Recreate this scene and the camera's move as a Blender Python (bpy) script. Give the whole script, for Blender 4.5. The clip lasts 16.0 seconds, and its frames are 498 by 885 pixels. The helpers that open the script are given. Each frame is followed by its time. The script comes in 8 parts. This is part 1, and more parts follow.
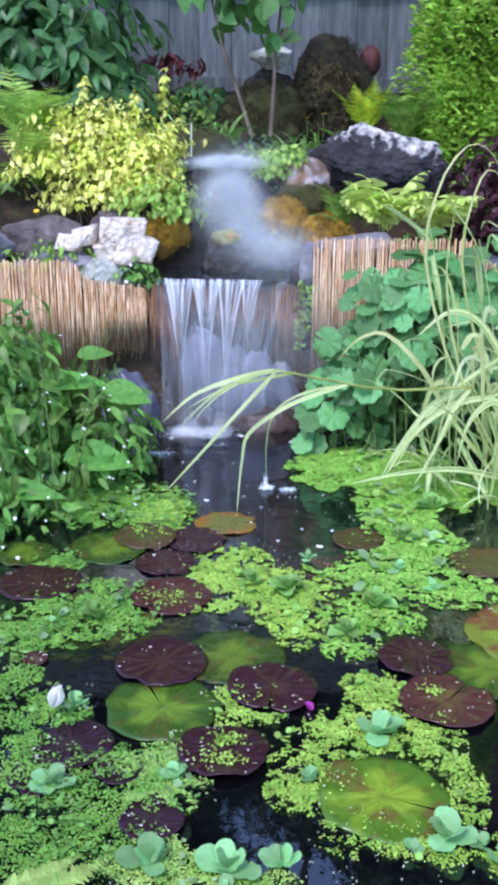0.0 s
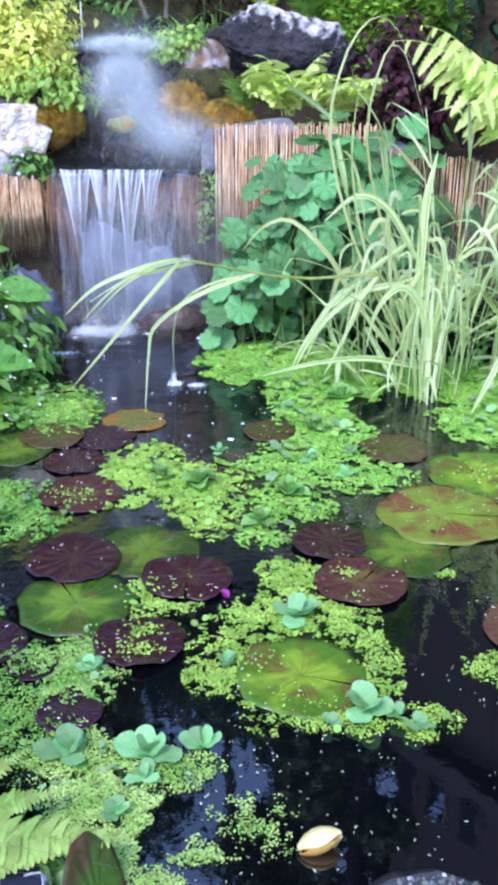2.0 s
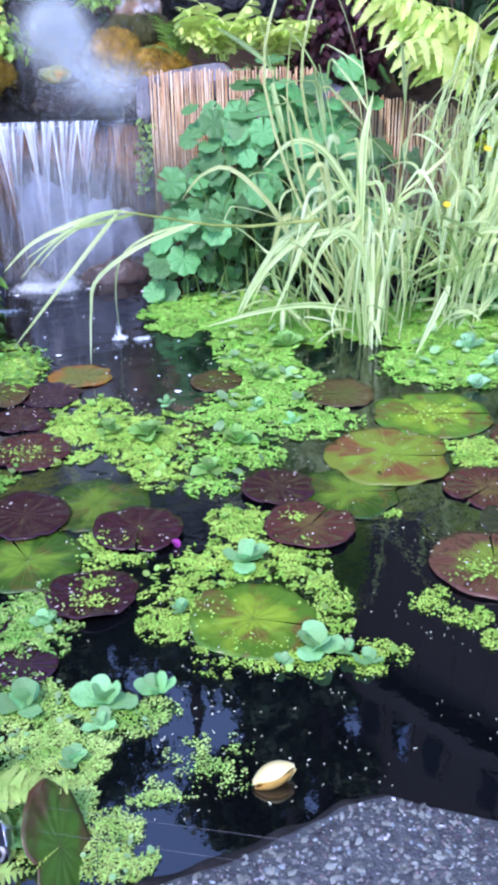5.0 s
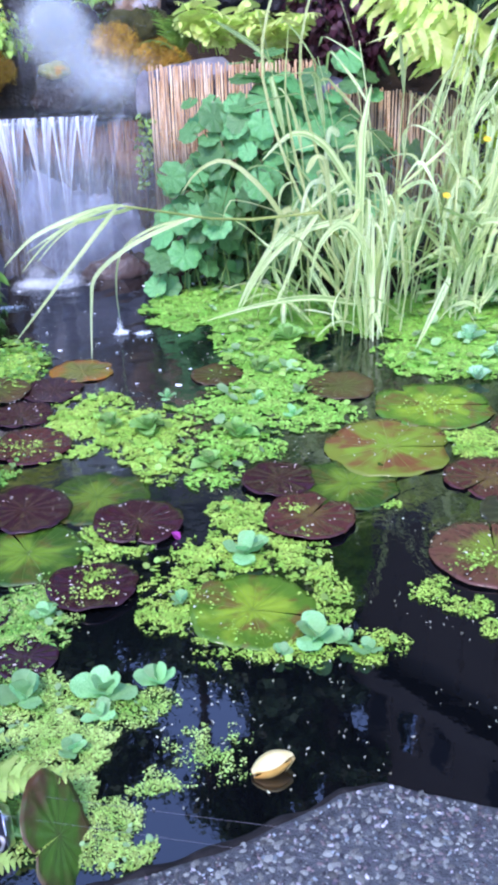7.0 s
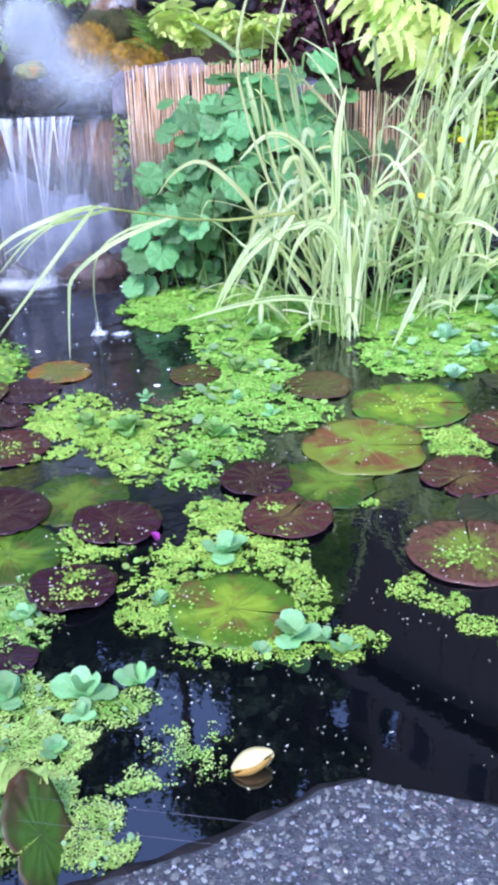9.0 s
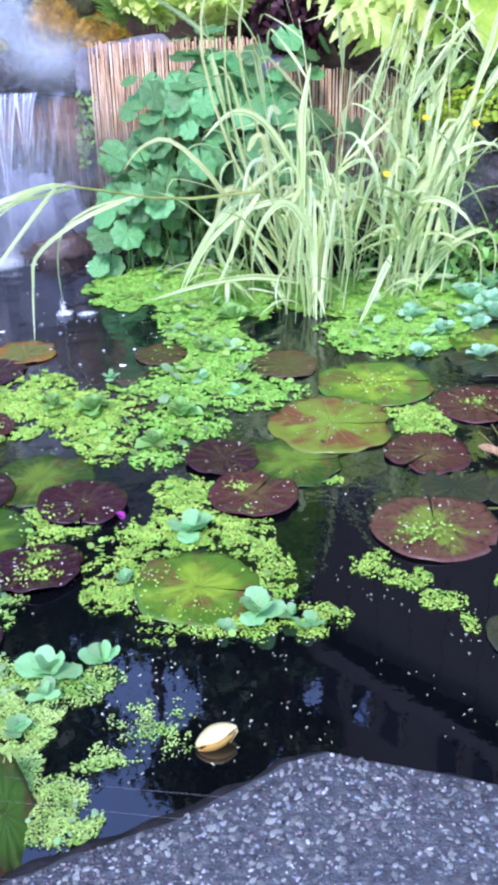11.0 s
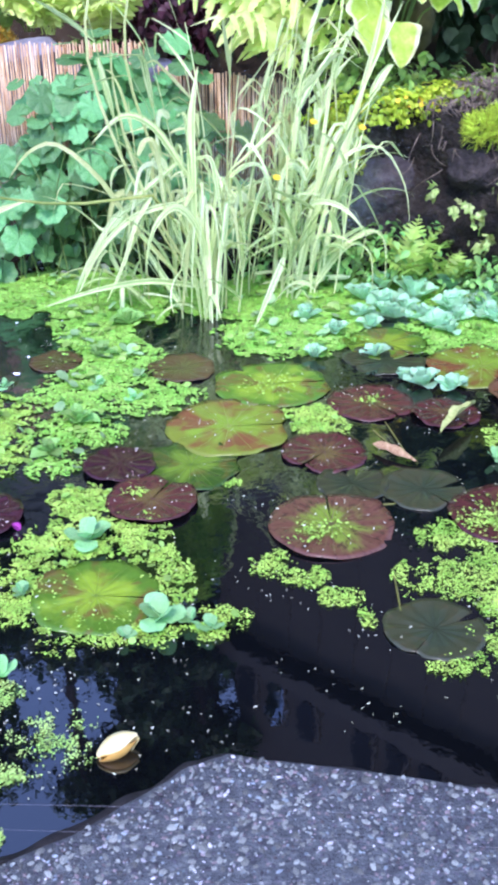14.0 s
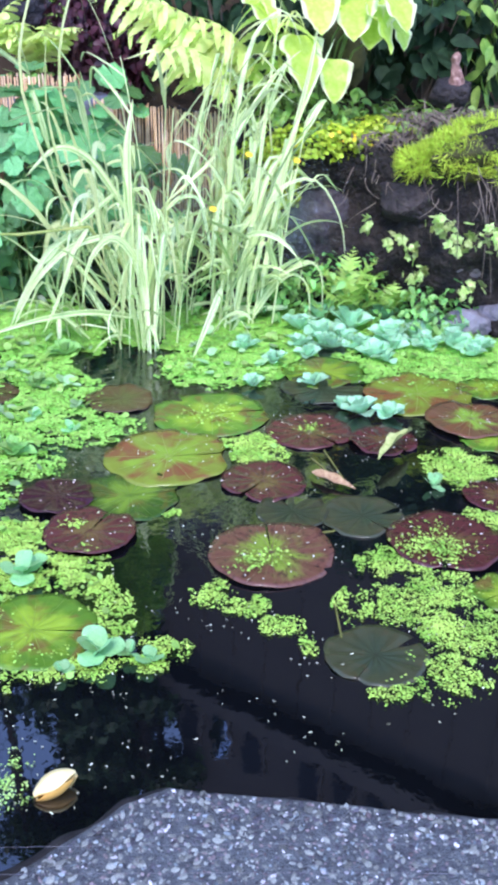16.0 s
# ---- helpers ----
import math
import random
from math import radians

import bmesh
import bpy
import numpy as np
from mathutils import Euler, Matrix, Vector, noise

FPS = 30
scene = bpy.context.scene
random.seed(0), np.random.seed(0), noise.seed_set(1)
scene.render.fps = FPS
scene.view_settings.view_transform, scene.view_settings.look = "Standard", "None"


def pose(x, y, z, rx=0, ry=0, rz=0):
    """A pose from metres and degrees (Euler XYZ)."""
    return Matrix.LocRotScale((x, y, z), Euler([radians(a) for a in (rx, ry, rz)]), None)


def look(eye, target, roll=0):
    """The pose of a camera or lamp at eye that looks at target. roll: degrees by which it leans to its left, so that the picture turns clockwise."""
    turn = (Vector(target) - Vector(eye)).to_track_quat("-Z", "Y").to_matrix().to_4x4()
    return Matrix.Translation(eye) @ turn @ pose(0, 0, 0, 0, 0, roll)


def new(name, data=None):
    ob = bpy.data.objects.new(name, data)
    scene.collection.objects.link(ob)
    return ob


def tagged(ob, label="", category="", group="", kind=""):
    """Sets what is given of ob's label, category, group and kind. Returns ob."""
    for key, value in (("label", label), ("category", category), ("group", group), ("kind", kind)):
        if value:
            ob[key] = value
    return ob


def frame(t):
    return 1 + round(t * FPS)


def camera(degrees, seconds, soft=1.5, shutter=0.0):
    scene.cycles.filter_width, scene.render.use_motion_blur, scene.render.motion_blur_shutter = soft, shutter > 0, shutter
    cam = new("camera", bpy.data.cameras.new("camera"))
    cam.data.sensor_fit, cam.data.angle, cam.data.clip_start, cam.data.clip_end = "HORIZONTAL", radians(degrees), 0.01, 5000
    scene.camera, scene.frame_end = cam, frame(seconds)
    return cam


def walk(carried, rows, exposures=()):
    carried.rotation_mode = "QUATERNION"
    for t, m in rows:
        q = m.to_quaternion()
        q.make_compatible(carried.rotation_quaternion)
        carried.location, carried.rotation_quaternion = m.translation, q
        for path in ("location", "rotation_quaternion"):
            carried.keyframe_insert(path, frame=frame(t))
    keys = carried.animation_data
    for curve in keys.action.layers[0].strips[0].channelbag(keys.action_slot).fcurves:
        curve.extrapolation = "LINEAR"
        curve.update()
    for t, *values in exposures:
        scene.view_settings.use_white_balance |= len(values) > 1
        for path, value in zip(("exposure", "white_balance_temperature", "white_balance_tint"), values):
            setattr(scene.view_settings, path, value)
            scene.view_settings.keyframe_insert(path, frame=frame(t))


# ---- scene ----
# The camera, held in the hand at the pond's edge, turning to its right.
cam = camera(29.43, 16.0, soft=4.0)
PATH = [
    (0.0, (-0.0301, -0.0006, 1.1143), 1.092, -17.106, 0.481),
    (0.5, (-0.0380, 0.0133, 1.0994), -0.277, -19.565, 0.343),
    (1.0, (-0.0316, 0.0228, 1.0865), -0.823, -20.430, 0.336),
    (1.5, (-0.0260, 0.0252, 1.0747), -1.301, -21.754, -0.582),
    (2.0, (-0.0241, 0.0343, 1.0573), -4.677, -22.641, 0.413),
    (2.5, (-0.0157, 0.0249, 1.0687), -6.114, -23.615, 0.099),
    (3.0, (-0.0147, 0.0245, 1.0650), -7.231, -24.787, 0.247),
    (3.5, (-0.0081, 0.0235, 1.0611), -7.455, -26.067, -0.036),
    (4.0, (-0.0043, 0.0174, 1.0665), -7.172, -26.155, -0.443),
    (4.5, (-0.0060, 0.0172, 1.0631), -6.794, -25.670, -0.797),
    (5.0, (-0.0017, 0.0178, 1.0547), -7.538, -25.509, -0.924),
    (5.2, (0.0005, 0.0178, 1.0536), -8.510, -25.655, -0.860),
    (7.3, (0.0140, 0.0084, 1.0455), -7.010, -25.717, -1.653),
    (7.5, (0.0148, 0.0073, 1.0449), -7.280, -25.617, -1.653),
    (8.0, (0.0165, 0.0017, 1.0515), -7.866, -25.842, -1.617),
    (8.5, (0.0179, -0.0015, 1.0553), -7.153, -25.632, -2.208),
    (9.0, (0.0147, -0.0018, 1.0565), -8.458, -25.857, -1.461),
    (9.2, (0.0152, -0.0020, 1.0564), -8.800, -26.195, -1.400),
    (11.3, (0.0308, -0.0080, 1.0500), -10.815, -27.015, -1.036),
    (11.5, (0.0316, -0.0086, 1.0498), -11.194, -26.985, -1.036),
    (12.0, (0.0292, -0.0119, 1.0548), -11.870, -26.719, -0.809),
    (12.5, (0.0368, -0.0095, 1.0441), -13.031, -26.383, -0.665),
    (13.0, (0.0381, -0.0085, 1.0412), -13.758, -26.466, -0.840),
    (13.5, (0.0448, -0.0145, 1.0495), -15.395, -27.282, -0.209),
    (14.0, (0.0526, -0.0149, 1.0542), -16.554, -26.909, -0.175),
    (14.5, (0.0622, -0.0187, 1.0521), -16.587, -25.977, -0.614),
    (15.0, (0.0542, -0.0177, 1.0538), -17.158, -24.687, -0.409),
    (15.5, (0.0570, -0.0046, 1.0336), -18.940, -24.692, 0.294),
    (16.0, (0.0594, -0.0149, 1.0452), -20.457, -24.936, 0.779),
]
walk(cam, [(t, pose(*eye, 90 + pitch, 0, yaw) @ pose(0, 0, 0, 0, 0, roll)) for t, eye, yaw, pitch, roll in PATH],
     exposures=[(0.0, 1.67, 6250, 27), (1.5, 1.79, 6100, 28), (3.5, 1.88, 5980, 33), (9.0, 1.98, 5980, 36), (12.5, 2.06, 5960, 37), (15.0, 2.17, 6000, 34), (16.0, 2.14, 5980, 31)])

# ---- light ----
world = bpy.data.worlds.new("sky")
scene.world = world
world.use_nodes = True
SUN_UP, SUN_TURN = 52.0, 205.0   # degrees above the horizon; clockwise from ahead
wn = world.node_tree
sky = wn.nodes.new("ShaderNodeTexSky")
sky.sky_type = "NISHITA"
sky.sun_disc = False
sky.sun_elevation, sky.sun_rotation = radians(SUN_UP), radians(SUN_TURN)
sky.air_density, sky.dust_density, sky.ozone_density = 1.0, 0.15, 3.0
wn.links.new(sky.outputs[0], wn.nodes["Background"].inputs["Color"])
wn.nodes["Background"].inputs["Strength"].default_value = 0.15
sun = new("sun", bpy.data.lights.new("sun", "SUN"))
sun.data.energy, sun.data.angle, sun.data.color = 1.0, radians(16), (1.0, 0.97, 0.91)
_a, _e = radians(SUN_TURN), radians(SUN_UP)
sun.matrix_world = look((0, 0, 8), (-math.sin(_a) * math.cos(_e), -math.cos(_a) * math.cos(_e), 8 - math.sin(_e)))

# ---- materials ----
def mat(name, stops, scale=12.0, rough=0.6, bump=0.2, bump_scale=None, island=0.0, per_object=0.0, through_light=0.0,
        spec=0.4, detail=6.0, distort=0.3, stretch=(1, 1, 1), metal=0.0, depth=0.01):
    """A rough natural surface: noise runs through the colour stops [(place, colour), ...]; fine noise gives relief.
    island, per_object: how far loose pieces or objects differ in lightness. through_light: share of light let through."""
    m = bpy.data.materials.new(name)
    m.use_nodes = True
    n, l = m.node_tree.nodes, m.node_tree.links
    bsdf = n["Principled BSDF"]
    where = n.new("ShaderNodeTexCoord")
    size = n.new("ShaderNodeMapping")
    size.inputs["Scale"].default_value = stretch
    l.new(where.outputs["Object"], size.inputs[0])
    noise_a = n.new("ShaderNodeTexNoise")
    noise_a.inputs["Scale"].default_value, noise_a.inputs["Detail"].default_value = scale, detail
    noise_a.inputs["Distortion"].default_value = distort
    l.new(size.outputs[0], noise_a.inputs["Vector"])
    ramp = n.new("ShaderNodeValToRGB")
    e = ramp.color_ramp.elements
    while len(e) < len(stops):
        e.new(0.5)
    for el, (p, c) in zip(e, stops):
        el.position, el.color = p, (*c, 1)
    l.new(noise_a.outputs["Fac"], ramp.inputs[0])
    colour = ramp.outputs[0]
    if island or per_object:
        if per_object:
            info = n.new("ShaderNodeObjectInfo")
            value = info.outputs["Random"]
        else:
            info = n.new("ShaderNodeNewGeometry")
            value = info.outputs["Random Per Island"]
        spread = n.new("ShaderNodeMapRange")
        k = island or per_object
        spread.inputs["To Min"].default_value, spread.inputs["To Max"].default_value = 1 - k, 1 + k
        l.new(value, spread.inputs["Value"])
        hsv = n.new("ShaderNodeHueSaturation")
        l.new(spread.outputs[0], hsv.inputs["Value"])
        hue = n.new("ShaderNodeMapRange")
        hue.inputs["To Min"].default_value, hue.inputs["To Max"].default_value = 0.5 - 0.035 * k, 0.5 + 0.035 * k
        l.new(value, hue.inputs["Value"])
        l.new(hue.outputs[0], hsv.inputs["Hue"])
        l.new(colour, hsv.inputs["Color"])
        colour = hsv.outputs[0]
    l.new(colour, bsdf.inputs["Base Color"])
    bsdf.inputs["Roughness"].default_value = rough
    bsdf.inputs["Specular IOR Level"].default_value = spec
    bsdf.inputs["Metallic"].default_value = metal
    if bump:
        noise_b = n.new("ShaderNodeTexNoise")
        noise_b.inputs["Scale"].default_value, noise_b.inputs["Detail"].default_value = bump_scale or scale * 4, 4
        l.new(size.outputs[0], noise_b.inputs["Vector"])
        relief = n.new("ShaderNodeBump")
        relief.inputs["Strength"].default_value, relief.inputs["Distance"].default_value = bump, depth
        l.new(noise_b.outputs["Fac"], relief.inputs["Height"])
        l.new(relief.outputs[0], bsdf.inputs["Normal"])
    if through_light:
        thin, mix = n.new("ShaderNodeBsdfTranslucent"), n.new("ShaderNodeMixShader")
        l.new(colour, thin.inputs["Color"])
        mix.inputs[0].default_value = through_light
        l.new(bsdf.outputs[0], mix.inputs[1])
        l.new(thin.outputs[0], mix.inputs[2])
        l.new(mix.outputs[0], n["Material Output"].inputs["Surface"])
    return m


def leaf_mat(name, dark, light, rough=0.45, island=0.3, through_light=0.3, scale=25, spec=0.4, per_object=0.0):
    return mat(name, [(0.3, dark), (0.7, light)], scale, rough, 0.15, island=island, per_object=per_object, through_light=through_light, spec=spec)


# ---- mesh tools ----
def build(name, v, f, material, parent=None, uv=None, label="", smooth=True):
    """A mesh object from arrays: corners v (n, 3), four-sided faces f (m, 4), and an own map uv (n, 2)."""
    v, f = np.asarray(v, np.float32).reshape(-1, 3), np.asarray(f, np.int32).reshape(-1, 4)
    me = bpy.data.meshes.new(name)
    me.vertices.add(len(v))
    me.vertices.foreach_set("co", v.ravel())
    me.loops.add(f.size)
    me.loops.foreach_set("vertex_index", f.ravel())
    me.polygons.add(len(f))
    me.polygons.foreach_set("loop_start", np.arange(0, f.size, 4, dtype=np.int32))
    me.update(calc_edges=True)
    me.polygons.foreach_set("use_smooth", np.full(len(f), smooth))
    if uv is not None:
        me.uv_layers.new(name="map").data.foreach_set("uv", np.asarray(uv, np.float32)[f.ravel()].ravel())
    me.materials.append(material)
    me.validate()
    ob = new(name, me)
    if parent:
        ob.parent = parent
    if label:
        ob["label"] = label
    return ob


def part(name, bm, material, parent=None, label="", smooth=True):
    """A bmesh as one mesh object under a thing or a part."""
    me = bpy.data.meshes.new(name)
    bm.to_mesh(me)
    bm.free()
    for p in me.polygons:
        p.use_smooth = smooth
    me.materials.append(material)
    ob = new(name, me)
    if parent:
        ob.parent = parent
    if label:
        ob["label"] = label
    return ob


def empty(name, at=(0, 0, 0), label="", category="", group="", kind=""):
    ob = new(name)
    ob.location = at
    ob.empty_display_size = 0.05
    return tagged(ob, label, category, group, kind)


def turns(yaw, tilt, roll=0.0):
    """Turns (n, 3, 3): roll about y, then tilt up about x, then yaw about z. A leaf lies along its own +y, facing +z."""
    yaw, tilt, roll = np.broadcast_arrays(*[np.atleast_1d(np.asarray(a, float)) for a in (yaw, tilt, roll)])
    def about(axis, a):
        m = np.zeros((len(a), 3, 3))
        i, j = [(1, 2), (2, 0), (0, 1)][axis]
        m[:, axis, axis] = 1
        m[:, i, i] = m[:, j, j] = np.cos(a)
        m[:, i, j], m[:, j, i] = -np.sin(a), np.sin(a)
        return m
    return about(2, yaw) @ about(0, tilt) @ about(1, roll)


def spread(shape, at, turn, size):
    """Copies of a shape (v, f, uv) laid at places (n, 3), with turns (n, 3, 3) and sizes (n,) or (n, 3), as one set of arrays."""
    v, f, uv = shape
    at, size = np.asarray(at, float), np.asarray(size, float)
    size = size[:, None] * np.ones(3) if size.ndim == 1 else size
    out = np.einsum("nij,nkj->nki", turn, v[None] * size[:, None]) + at[:, None]
    faces = f[None] + (np.arange(len(at)) * len(v))[:, None, None]
    return out.reshape(-1, 3), faces.reshape(-1, 4), np.tile(uv, (len(at), 1))


def join(*sets):
    v, f, uv, n = [], [], [], 0
    for a, b, c in sets:
        v.append(a), f.append(b + n), uv.append(c)
        n += len(a)
    return np.concatenate(v), np.concatenate(f), np.concatenate(uv)


def leaf(outline, rows=7, cols=2, fold=0.25, droop=0.25, wave=0.0, waves=5, seed=0):
    """A leaf 1 long along +y. outline(s): half its width at s (0 to 1). fold: how far its halves rise; droop: how far the tip sinks."""
    s = np.linspace(0, 1, rows + 1)
    a = np.linspace(-1, 1, 2 * cols + 1)
    half = np.array([outline(x) for x in s])
    x = half[:, None] * a
    y = np.repeat(s[:, None], len(a), 1)
    z = np.abs(x) * fold - droop * y**2 + wave * np.abs(a) * np.sin(s[:, None] * waves * 2 * np.pi / 2 + a) * half[:, None]
    v = np.stack([x, y, z], -1).reshape(-1, 3)
    w = len(a)
    f = np.array([[r * w + c, r * w + c + 1, (r + 1) * w + c + 1, (r + 1) * w + c] for r in range(rows) for c in range(w - 1)])
    uv = np.stack([np.repeat((a[None] + 1) / 2, rows + 1, 0), y], -1).reshape(-1, 2)
    return v, f, uv


def strip(points, width, twist=0.0, fold=0.3, cols=1, flat=None):
    """A blade along points (n, 3), with half widths (n,); it faces up and outward."""
    p = np.asarray(points, float)
    d = np.gradient(p, axis=0)
    d /= np.linalg.norm(d, axis=1)[:, None] + 1e-9
    side = np.cross(d, flat if flat is not None else (0, 0, 1))
    side /= np.linalg.norm(side, axis=1)[:, None] + 1e-6
    up = np.cross(side, d)
    c, s = math.cos(twist), math.sin(twist)
    side, up = c * side + s * up, c * up - s * side
    a = np.linspace(-1, 1, 2 * cols + 1)
    w = np.asarray(width)[:, None, None]
    v = p[:, None] + side[:, None] * a[None, :, None] * w + up[:, None] * (np.abs(a)[None, :, None] * fold * w)
    n, k = len(p), len(a)
    f = np.array([[r * k + q, r * k + q + 1, (r + 1) * k + q + 1, (r + 1) * k + q] for r in range(n - 1) for q in range(k - 1)])
    uv = np.stack([np.repeat((a[None] + 1) / 2, n, 0), np.repeat(np.linspace(0, 1, n)[:, None], k, 1)], -1).reshape(-1, 2)
    return v.reshape(-1, 3), f, uv


def tube(points, radius, sides=6):
    """A stem along points (n, 3) with radii (n,)."""
    p = np.asarray(points, float)
    r = np.broadcast_to(np.asarray(radius, float), (len(p),))
    d = np.gradient(p, axis=0)
    d /= np.linalg.norm(d, axis=1)[:, None] + 1e-9
    ref = np.where(np.abs(d[:, 2:3]) > 0.9, np.array([[1.0, 0, 0]]), np.array([[0, 0, 1.0]]))
    x = np.cross(d, ref)
    x /= np.linalg.norm(x, axis=1)[:, None]
    y = np.cross(d, x)
    a = np.linspace(0, 2 * np.pi, sides, endpoint=False)
    v = p[:, None] + r[:, None, None] * (x[:, None] * np.cos(a)[None, :, None] + y[:, None] * np.sin(a)[None, :, None])
    f = [[i * sides + j, i * sides + (j + 1) % sides, (i + 1) * sides + (j + 1) % sides, (i + 1) * sides + j] for i in range(len(p) - 1) for j in range(sides)]
    f += [[(len(p) - 1) * sides + j for j in (0, 1, 2, 3 if sides > 3 else 2)]] if sides == 4 else []
    uv = np.zeros((len(p) * sides, 2))
    return v.reshape(-1, 3), np.array(f), uv


def arc(base, yaw, length, lean, droop, n=9, wob=0.0, rng=None):
    """Points of a stem or blade from base: it sets off leaning by lean from the upright and bends down by droop along its way (radians)."""
    s = np.linspace(0, 1, n)
    a = lean + droop * s**1.6
    step = length / (n - 1)
    out = np.concatenate([[0], np.cumsum(np.sin(a[:-1]) * step)])
    up = np.concatenate([[0], np.cumsum(np.cos(a[:-1]) * step)])
    turn = yaw + (rng.normal(0, wob) if rng is not None and wob else 0) * s
    return np.stack([base[0] + out * -np.sin(turn), base[1] + out * np.cos(turn), base[2] + up], -1)


def boulder(name, at, size, material, seed=0, rough=0.18, turn=0.0, flat=0.0, detail=4, label="", category="rock", group="", angular=0.0, sink=0.0):
    """A weathered stone, broader than high, its foot below at."""
    bm = bmesh.new()
    bmesh.ops.create_icosphere(bm, subdivisions=detail, radius=1.0)
    o = Vector((seed * 7.31, seed * 3.17, seed * 1.91))
    rng = np.random.default_rng(seed + 100)
    planes = [(Vector(rng.normal(0, 1, 3)).normalized(), rng.uniform(0.58, 0.86)) for _ in range(int(angular * 18))]
    for w in bm.verts:
        d = w.co.normalized()
        p = d * (1 + rough * 1.5 * noise.noise(d * 1.3 + o))
        for normal, far in planes:
            over = p.dot(normal) - far
            if over > 0:
                p -= normal * over * 0.95
        crack = 1 - abs(noise.noise(d * 2.6 + o)) * 2
        k = rough * (0.55 * noise.noise(d * 3.1 + o) + 0.35 * noise.noise(d * 7 + o) + 0.22 * noise.noise(d * 17 + o) + 0.10 * noise.noise(d * 37 + o)) - rough * 0.5 * max(0, crack - 0.8) * 3
        p = p * (1 + k)
        if flat and p.z > 1 - flat:
            p.z = 1 - flat + (p.z - 1 + flat) * 0.2
        w.co = (p.x * size[0], p.y * size[1], p.z * size[2])
    ob = part(name, bm, material)
    ob.location, ob.rotation_euler = (at[0], at[1], at[2] + size[2] * (0.6 - sink)), (0, 0, radians(turn))
    return tagged(ob, label, category, group)

# ---- the setting ----
rng = np.random.default_rng(5)
soil = mat("soil", [(0.25, (0.018, 0.013, 0.009)), (0.6, (0.05, 0.036, 0.022)), (0.8, (0.06, 0.07, 0.02))], 9, 0.95, 0.8, 60, spec=0.1)
wet_stone = mat("wet_stone", [(0.3, (0.03, 0.033, 0.042)), (0.55, (0.09, 0.095, 0.12)), (0.8, (0.17, 0.17, 0.2))], 6, 0.35, 0.5, 40, spec=0.6)
dark_rock = mat("dark_rock", [(0.3, (0.008, 0.007, 0.007)), (0.55, (0.028, 0.022, 0.02)), (0.8, (0.085, 0.065, 0.055))], 10, 0.85, 1.0, 45, depth=0.03)

POND = [(-0.35, 0.80), (-0.12, 0.85), (0.05, 0.89), (0.30, 0.965), (0.50, 0.88), (0.75, 0.75), (1.3, 0.55), (2.3, 0.5), (2.5, 1.5), (2.12, 2.35), (1.93, 2.70),
        (1.74, 3.0), (1.5, 3.3), (1.25, 3.65), (0.95, 3.88), (-1.0, 3.92), (-1.15, 3.3), (-0.95, 2.6), (-0.9, 1.8), (-0.62, 1.15)]


def inside_by(poly, x, y):
    """How far points lie inside a polygon (minus: outside)."""
    p = np.array(poly, float)
    q = np.roll(p, -1, 0)
    d = np.full(x.shape, 1e9)
    odd = np.zeros(x.shape, bool)
    for (ax, ay), (bx, by) in zip(p, q):
        ex, ey = bx - ax, by - ay
        t = np.clip(((x - ax) * ex + (y - ay) * ey) / (ex * ex + ey * ey), 0, 1)
        d = np.minimum(d, np.hypot(x - ax - t * ex, y - ay - t * ey))
        odd ^= ((ay > y) != (by > y)) & (x < ex * (y - ay) / (ey if abs(ey) > 1e-9 else 1e-9) + ax)
    return np.where(odd, d, -d)


def smooth(a, b, x):
    t = np.clip((x - a) / (b - a), 0, 1)
    return t * t * (3 - 2 * t)


def ground_height(x, y):
    """The garden: flat round the camera, a terrace 0.6 m up behind the far wall, rising to the fence, and a bank to the right."""
    x, y = np.asarray(x, float), np.asarray(y, float)
    far = inside_by(POND, x, y)
    back = 0.56 * smooth(3.86, 3.98, y) + 0.42 * smooth(4.15, 4.75, y) + 0.42 * smooth(4.7, 6.3, y)
    right = 0.6 * smooth(0.12, 0.26, -far) * smooth(0.2, 1.2, x - 0.9) * smooth(1.0, 2.2, y) + 0.10 * smooth(2.2, 3.6, x) * smooth(1.0, 2.2, y)
    left = 0.12 * smooth(0.0, 0.6, -far) * smooth(0.3, 0.9, -x)
    z = np.maximum(back, right) + left
    lumps = 0.5 * np.sin(5.1 * x + 1.3 * y) * np.sin(4.3 * y - 1.7 * x) + 0.5 * np.sin(11 * x + 2) * np.sin(9 * y + 1)
    z = z + 0.025 * lumps * smooth(0.1, 0.5, -far) * smooth(1.2, 2.0, y) - 0.03
    channel = inside_by([(-0.56, 3.9), (0.12, 3.9), (0.1, 4.35), (-0.08, 4.5), (-0.08, 5.0), (-0.42, 5.0), (-0.42, 4.5), (-0.5, 4.3)], x, y)
    bed = np.where(y < 4.36, 0.45, 0.86)
    z = np.where(channel > 0, np.minimum(z, bed), z)
    z = np.where(far > 0, -0.45 * smooth(0.0, 0.06, far) - 0.02, z)
    return z


